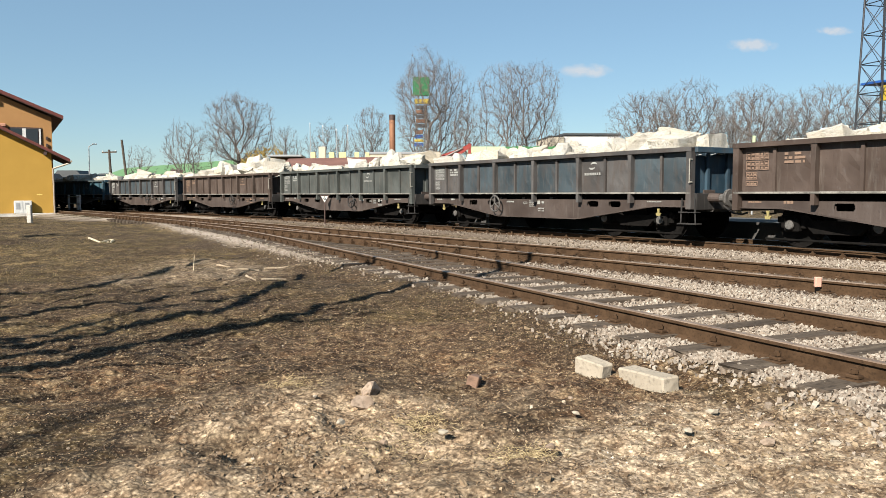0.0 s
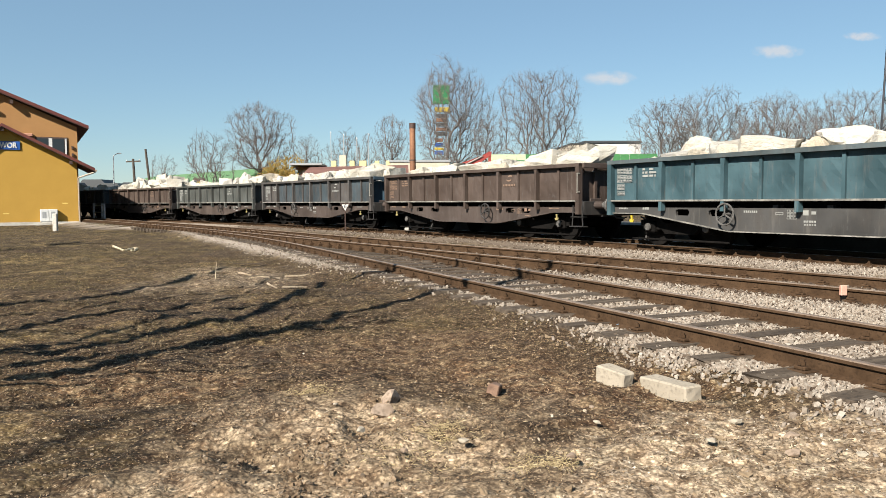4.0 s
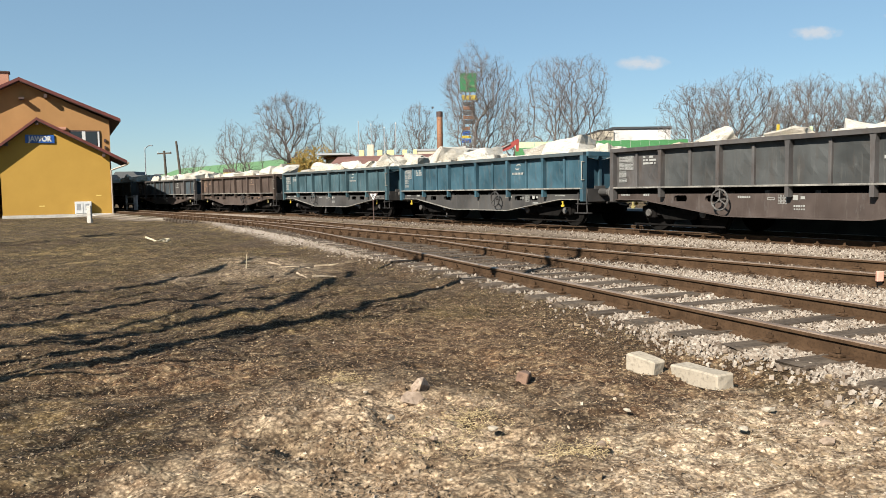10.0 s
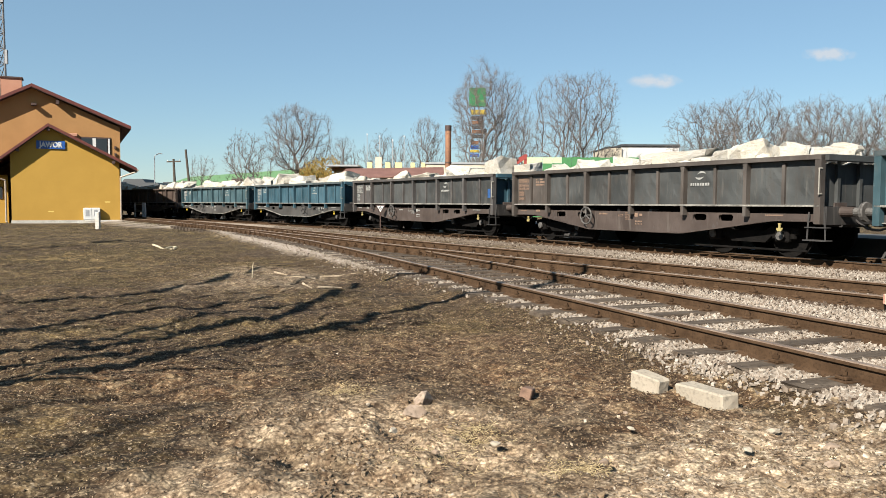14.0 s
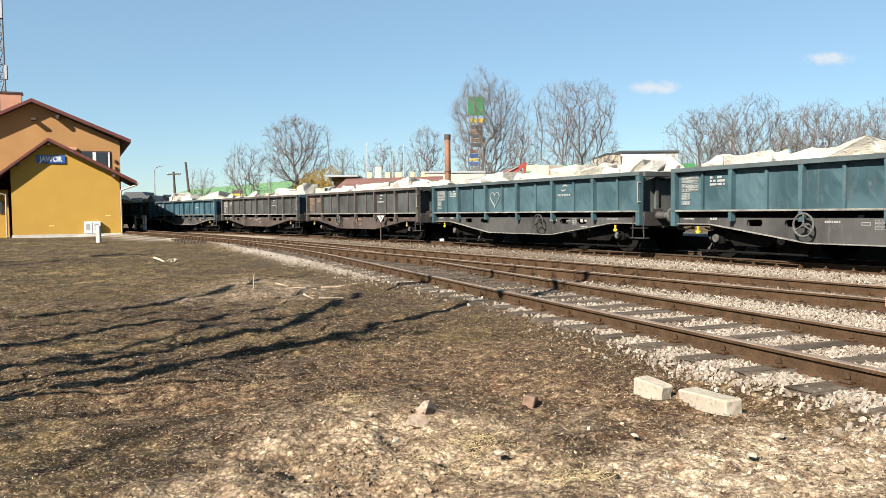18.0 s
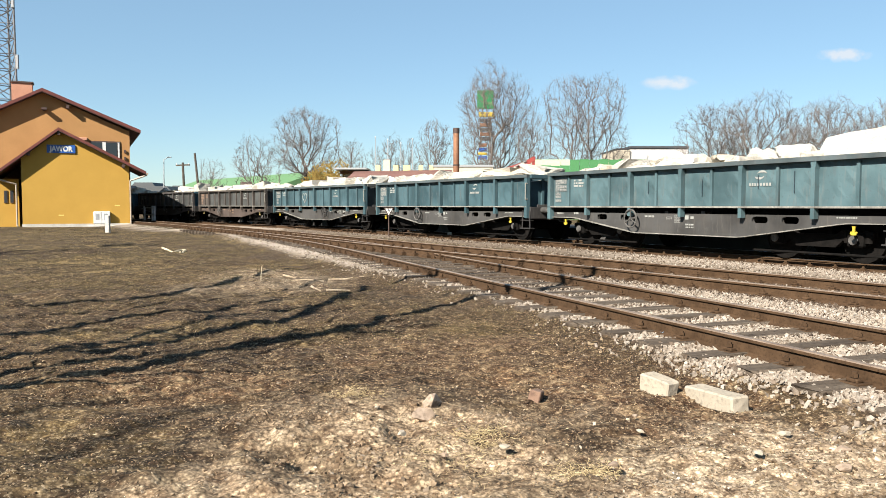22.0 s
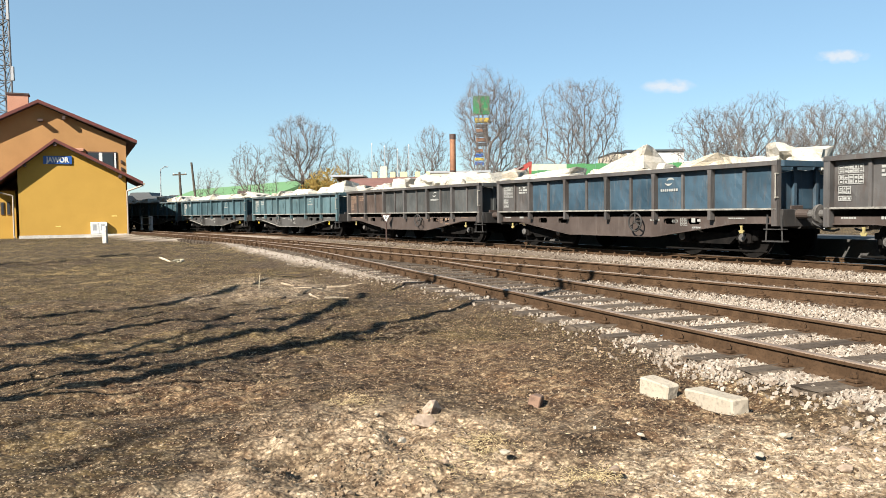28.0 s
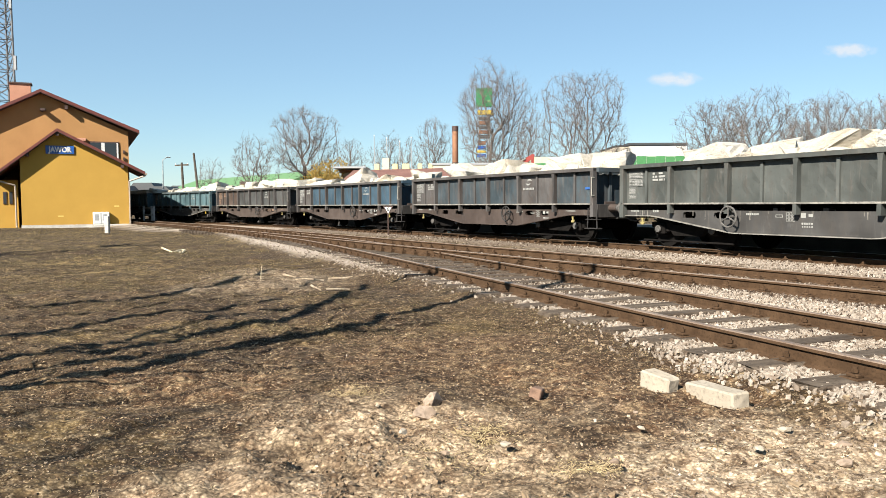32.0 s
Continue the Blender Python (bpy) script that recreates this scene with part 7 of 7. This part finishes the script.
def build_grass():
    rng = np.random.RandomState(17)
    X, Y = [], []
    for y0, y1, dens in ((3.4, 5.5, 350), (5.5, 8, 900), (8, 14, 1100), (14, 24, 350), (24, 48, 60)):
        n = int(dens * (y1 - y0) * 1.3 * y1)
        y = rng.uniform(y0, y1, n)
        X.append(rng.uniform(-0.68, 0.62, n) * y), Y.append(y)
    X, Y = np.concatenate(X), np.concatenate(Y)
    edge = bed_edge(Y)
    clump = grain(X, Y, 1.1, 15) + 0.9 * grain(X, Y, 0.28, 16) + 0.03 * Y - 1.1 * trodden(X, Y) + rng.normal(0, 0.3, len(X))
    k = (X < edge - 0.1) & (clump + 1.1 * lush_shade(X, Y) > 0.55)
    X, Y = X[k], Y[k]
    Z, _ = ground_z(X, Y)
    n = len(X)
    H, W = rng.uniform(0.003, 0.011, n) * (1 + Y / 11), rng.uniform(0.001, 0.0024, n) * (1 + Y / 7)
    a = rng.uniform(0, 6.283, n)
    c, s = np.cos(a), np.sin(a)
    V = np.empty((n, 3, 3))
    lean = rng.uniform(0.3, 1.6, n) * H
    for j, (u, w) in enumerate(((-1, 0), (1, 0), (0, 1))):
        V[:, j, 0] = X + u * W * c - w * lean * s
        V[:, j, 1] = Y + u * W * s + w * lean * c
        V[:, j, 2] = Z + w * H
    ob = raw("dry_grass", V.reshape(-1, 3).tolist(), np.arange(n * 3).reshape(-1, 3).tolist(), M_GRASS)
    tagged(ob, "thin short yellow-green grass on the yard", "grass", kind="stuff")


def field_stone(label, x, y, turn, size, seed, mat, category="stone", name="flat_stone"):
    """A broken stone, half sunk in the earth."""
    bm = bm_new()
    rng = random.Random(seed)
    for _ in range(16):
        d = Vector((rng.gauss(0, 1), rng.gauss(0, 1), rng.gauss(0, 1))).normalized()
        bm.verts.new((d.x * size[0], d.y * size[1], d.z * size[2]))
    bmesh.ops.convex_hull(bm, input=bm.verts[:])
    for v in [v for v in bm.verts if not v.link_faces]:
        bm.verts.remove(v)
    bmesh.ops.subdivide_edges(bm, edges=bm.edges[:], cuts=2, use_grid_fill=True)
    for v in bm.verts:
        v.co *= 1 + 0.10 * noise.noise(v.co * 22 + Vector((seed, 0, 0)))
    ob = new(name, mesh_of(name, bm, mat))
    ob.matrix_basis = pose(x, y, 0.015, rng.uniform(-12, 12), rng.uniform(-12, 12), turn)
    return tagged(ob, label, category)


def stone_block(name, label, x, y, z, turn, size, seed, mat, category, cut=0.0, tilt=(0, 0)):
    rng = random.Random(seed)
    bm = bm_new()
    a, b, c = size
    box(bm, -a / 2, a / 2, -b / 2, b / 2, 0, c)
    if cut:
        for v in bm.verts:
            if v.co.x > 0:
                v.co.y *= 1 - cut
    bmesh.ops.bevel(bm, geom=bm.edges[:], offset=min(size) * 0.09, segments=1, affect="EDGES")
    bmesh.ops.subdivide_edges(bm, edges=bm.edges[:], cuts=1, use_grid_fill=True)
    for v in bm.verts:
        v.co += Vector((1, 1, 1)) * 0.03 * min(size) * 2 * noise.noise(v.co * 14 + Vector((seed, 0, 0)))
    ob = new(name, mesh_of(name, bm, mat))
    ob.matrix_basis = pose(x, y, z, tilt[0], tilt[1], turn)
    return tagged(ob, label, category)


build_ballast()
build_litter()
build_grass()
M_LIMEBLOCK = surface("cream_limestone", (0.37, 0.315, 0.24), (0.45, 0.39, 0.305), 4, 0.9, 0, 30, 0.5, 0.006)
M_BRICK = surface("broken_red_brick", (0.155, 0.088, 0.058), (0.23, 0.137, 0.09), 8, 0.9)
M_FLINT = surface("grey_pink_stone", (0.28, 0.20, 0.14), (0.42, 0.32, 0.24), 6, 0.9)
stone_block("stone_block", "rough cream limestone block lying on the gravel", 1.595, 5.63, -0.015, -57, (0.26, 0.15, 0.135), 1, M_LIMEBLOCK, "stone block", 0.15, (0, 7))
stone_block("stone_block", "long cream limestone block with a rounded end on the gravel", 1.915, 5.31, -0.03, -68, (0.47, 0.17, 0.125), 2, M_LIMEBLOCK, "stone block", 0.1, (0, -2))
stone_block("brick", "broken red brick half sunk in the earth", 0.67, 5.52, -0.045, 65, (0.12, 0.09, 0.09), 3, M_BRICK, "brick", 0.3, (12, 8))
field_stone("flat grey-pink field stone half sunk in earth", -0.14, 4.95, 20, (0.10, 0.075, 0.055), 4, M_FLINT)
field_stone("broken grey-pink field stone lying in loose earth", -0.07, 5.25, 60, (0.095, 0.065, 0.07), 5, M_FLINT)
for sx, sy, sr, sd in ((2.05, 4.55, 0.06, 11), (2.25, 4.25, 0.07, 12), (1.75, 4.2, 0.05, 13), (2.1, 3.95, 0.06, 14), (1.2, 4.6, 0.035, 15), (1.25, 4.95, 0.03, 16), (-0.45, 5.15, 0.03, 17), (1.95, 5.55, 0.05, 18), (0.35, 4.3, 0.045, 19), (2.0, 5.75, 0.04, 20), (-0.25, 4.55, 0.05, 21), (0.0, 4.15, 0.045, 22), (2.45, 3.9, 0.05, 23), (0.9, 4.0, 0.05, 24)):
    field_stone("small pale flat stone on the trodden earth", sx, sy, sd * 47, (sr * 0.8, sr * 0.6, sr * 0.36), sd, M_LIMEBLOCK if sd % 2 else M_FLINT)
for x, y, ln, turn in ((-3.4, 17.2, 0.9, 8), (-1.6, 16.0, 0.8, 5), (-3.6, 19.6, 0.6, -4), (-2.55, 14.2, 0.7, -35), (-2.2, 16.4, 1.1, 12)):
    stone_block("board", "weathered grey board lying on the earth", x, y, 0.01, turn, (ln * 0.7, 0.05, 0.02), int(ln * 50), M_SLEEPER, "board")

bm = bm_new()
bmesh.ops.create_grid(bm, x_segments=7, y_segments=5, size=0.5)
for v in bm.verts:
    v.co = (v.co.x * 0.17, v.co.y * 0.10, 0.022 * noise.noise((v.co.x * 5, v.co.y * 5, 3)) + 0.02)
bmesh.ops.solidify(bm, geom=bm.faces[:], thickness=0.002)
scrap = new("plastic_scrap", mesh_of("plastic_scrap", bm, plain("pale_blue_plastic", (0.20, 0.36, 0.55), 0.4)))
scrap.matrix_basis = pose(2.26, 7.58, 0.105, 5, 0, 25)
tagged(scrap, "crumpled pale blue plastic scrap on the ballast", "litter")

# fouling point marker between the tracks
mk = thing("fouling_marker", "short white and red track marker in the ballast", "track marker", pose(5.2, 8.72, 0.10))
part("stake", box(bm_new(), -0.022, 0.022, -0.022, 0.022, 0.0, 0.15, 0.004), M_BLACK, mk)
part("cap", box(bm_new(), -0.04, 0.04, -0.025, 0.025, 0.14, 0.265, 0.01), plain("faded_pink_paint", (0.66, 0.36, 0.27)), mk, "faded pink-red painted cap")
mk = thing("white_marker", "small white painted stone marker by the rail", "track marker", pose(0.25, 30.2, 0.05))
part("stone", box(bm_new(), -0.09, 0.09, -0.08, 0.08, 0.0, 0.30, 0.03), M_CONC, mk)
# speed board
sb = thing("speed_board", "white triangular railway board with a dark figure on a grey post", "railway sign", pose(-2.30, 32.3, 0, 0, 0, 4))
part("post", rod(bm_new(), (0, 0, -0.1), (0, 0, 1.25), 0.028), M_SOFFIT, sb)
part("border", prism(bm_new(), [(-0.21, 1.31), (0.21, 1.31), (0.0, 0.92)], -0.06, -0.04), M_SOFFIT, sb)
part("face", prism(bm_new(), [(-0.145, 1.27), (0.145, 1.27), (0.0, 1.0)], -0.066, -0.055), M_WHITE, sb)
part("figure", text_mesh("6", 0.24, M_SLATE, 0.003), M_SLATE, sb, m=pose(0, -0.07, 1.185, 90))


# ---- small things lying far out in the yard ----
def lying(name, label, category, points, r0, r1, mat):
    """A rope or stick that lies on the earth along a line."""
    x, y = (np.array([p[k] for p in points]) for k in (0, 1))
    z = ground_z(x, y)[0]
    bm, n = bm_new(), len(points) - 1
    for i in range(n):
        ra, rb = r0 + (r1 - r0) * i / n, r0 + (r1 - r0) * (i + 1) / n
        rod(bm, (x[i], y[i], z[i] + 0.7 * ra), (x[i + 1], y[i + 1], z[i + 1] + 0.7 * rb), ra, rb, 6)
    return tagged(new(name, mesh_of(name, bm, mat)), label, category)


M_ROPE = surface("dirty_pale_rope", (0.50, 0.42, 0.28), (0.70, 0.61, 0.43), 6, 0.9)
M_STICK = surface("bleached_stick", (0.30, 0.22, 0.14), (0.52, 0.42, 0.30), 5, 0.9)
lying("rope", "pale cast-off rope lying in a loop on the yard", "rope", [(-9.05, 24.7), (-8.55, 23.75), (-8.2, 23.05), (-8.02, 22.75), (-8.08, 23.3), (-8.18, 23.95), (-8.02, 23.85), (-7.84, 23.1), (-7.6, 22.3), (-7.46, 21.7)], 0.034, 0.03, M_ROPE)
for points in ([(-3.17, 15.15), (-3.05, 15.10), (-2.90, 15.0)], [(-2.16, 14.38), (-1.86, 14.47), (-1.52, 14.62)], [(-2.30, 13.34), (-2.19, 12.98), (-2.02, 12.56)], [(-1.94, 12.68), (-1.75, 12.80), (-1.57, 12.88)], [(-2.75, 14.15), (-2.45, 14.05), (-2.2, 14.1)]):
    lying("fallen_stick", "bleached broken stick lying on dark earth", "stick", points, 0.022, 0.012, M_STICK)
stalk = thing("dry_stalk", "single dry yellow weed stalk standing in the yard", "weed", pose(-3.4, 14.25, -0.01, 0, 4, 0))
part("stem", rod(bm_new(), (0, 0, 0), (0, 0, 0.25), 0.008, 0.005, 6), M_ROPE, stalk)
part("seed_head", rod(bm_new(), (0, 0, 0.22), (0.01, 0, 0.29), 0.012, 0.004, 6), M_STICK, stalk)


# ---- the bird that crosses the sky ----
def build_bird():
    """A grey pigeon that flies along +x, with two wings that beat at the shoulder."""
    dark, pale = plain("slate_grey_feathers", (0.045, 0.046, 0.052)), plain("pale_wing_lining", (0.09, 0.09, 0.10))
    bd = thing("flying_bird", "dark grey pigeon flying with beating wings", "bird", pose(0, 85, 12))
    bm = bm_new()
    for a, b, ra, rb in ((-0.30, -0.16, 0.055, 0.035), (-0.16, -0.06, 0.035, 0.06), (-0.06, 0.04, 0.06, 0.062), (0.04, 0.11, 0.062, 0.035)):
        rod(bm, (a, 0, 0), (b, 0, 0.01), ra, rb, 9)
    for v in bm.verts:
        if v.co.x < -0.2:
            v.co.z *= 0.25
    part("body", bm, dark, bd)
    bm = bm_new()
    bmesh.ops.create_uvsphere(bm, u_segments=9, v_segments=7, radius=0.034)
    rod(bm, (0.025, 0, 0), (0.06, 0, -0.006), 0.010, 0.002, 6)
    part("head", bm, dark, bd, m=pose(0.135, 0, 0.025))
    wings = []
    for side in (-1, 1):
        shape = [(0.07, 0.03), (0.10, 0.14), (0.03, 0.34), (-0.06, 0.36), (-0.09, 0.18), (-0.08, 0.03)]
        bm = bm_new()
        rows = [[bm.verts.new((x, side * y, z - 0.06 * (y / 0.36) ** 2)) for x, y in shape] for z in (0.006, -0.006)]
        bm.faces.new(rows[0])
        bm.faces.new(rows[1][::-1])
        for i in range(6):
            k = (i + 1) % 6
            bm.faces.new((rows[0][i], rows[1][i], rows[1][k], rows[0][k]))
        bmesh.ops.recalc_face_normals(bm, faces=bm.faces[:])
        wings.append((side, part("wing", bm, pale, bd, m=pose(0, side * 0.02, 0.03))))
    return bd, wings


BIRD, WINGS = build_bird()


motions()
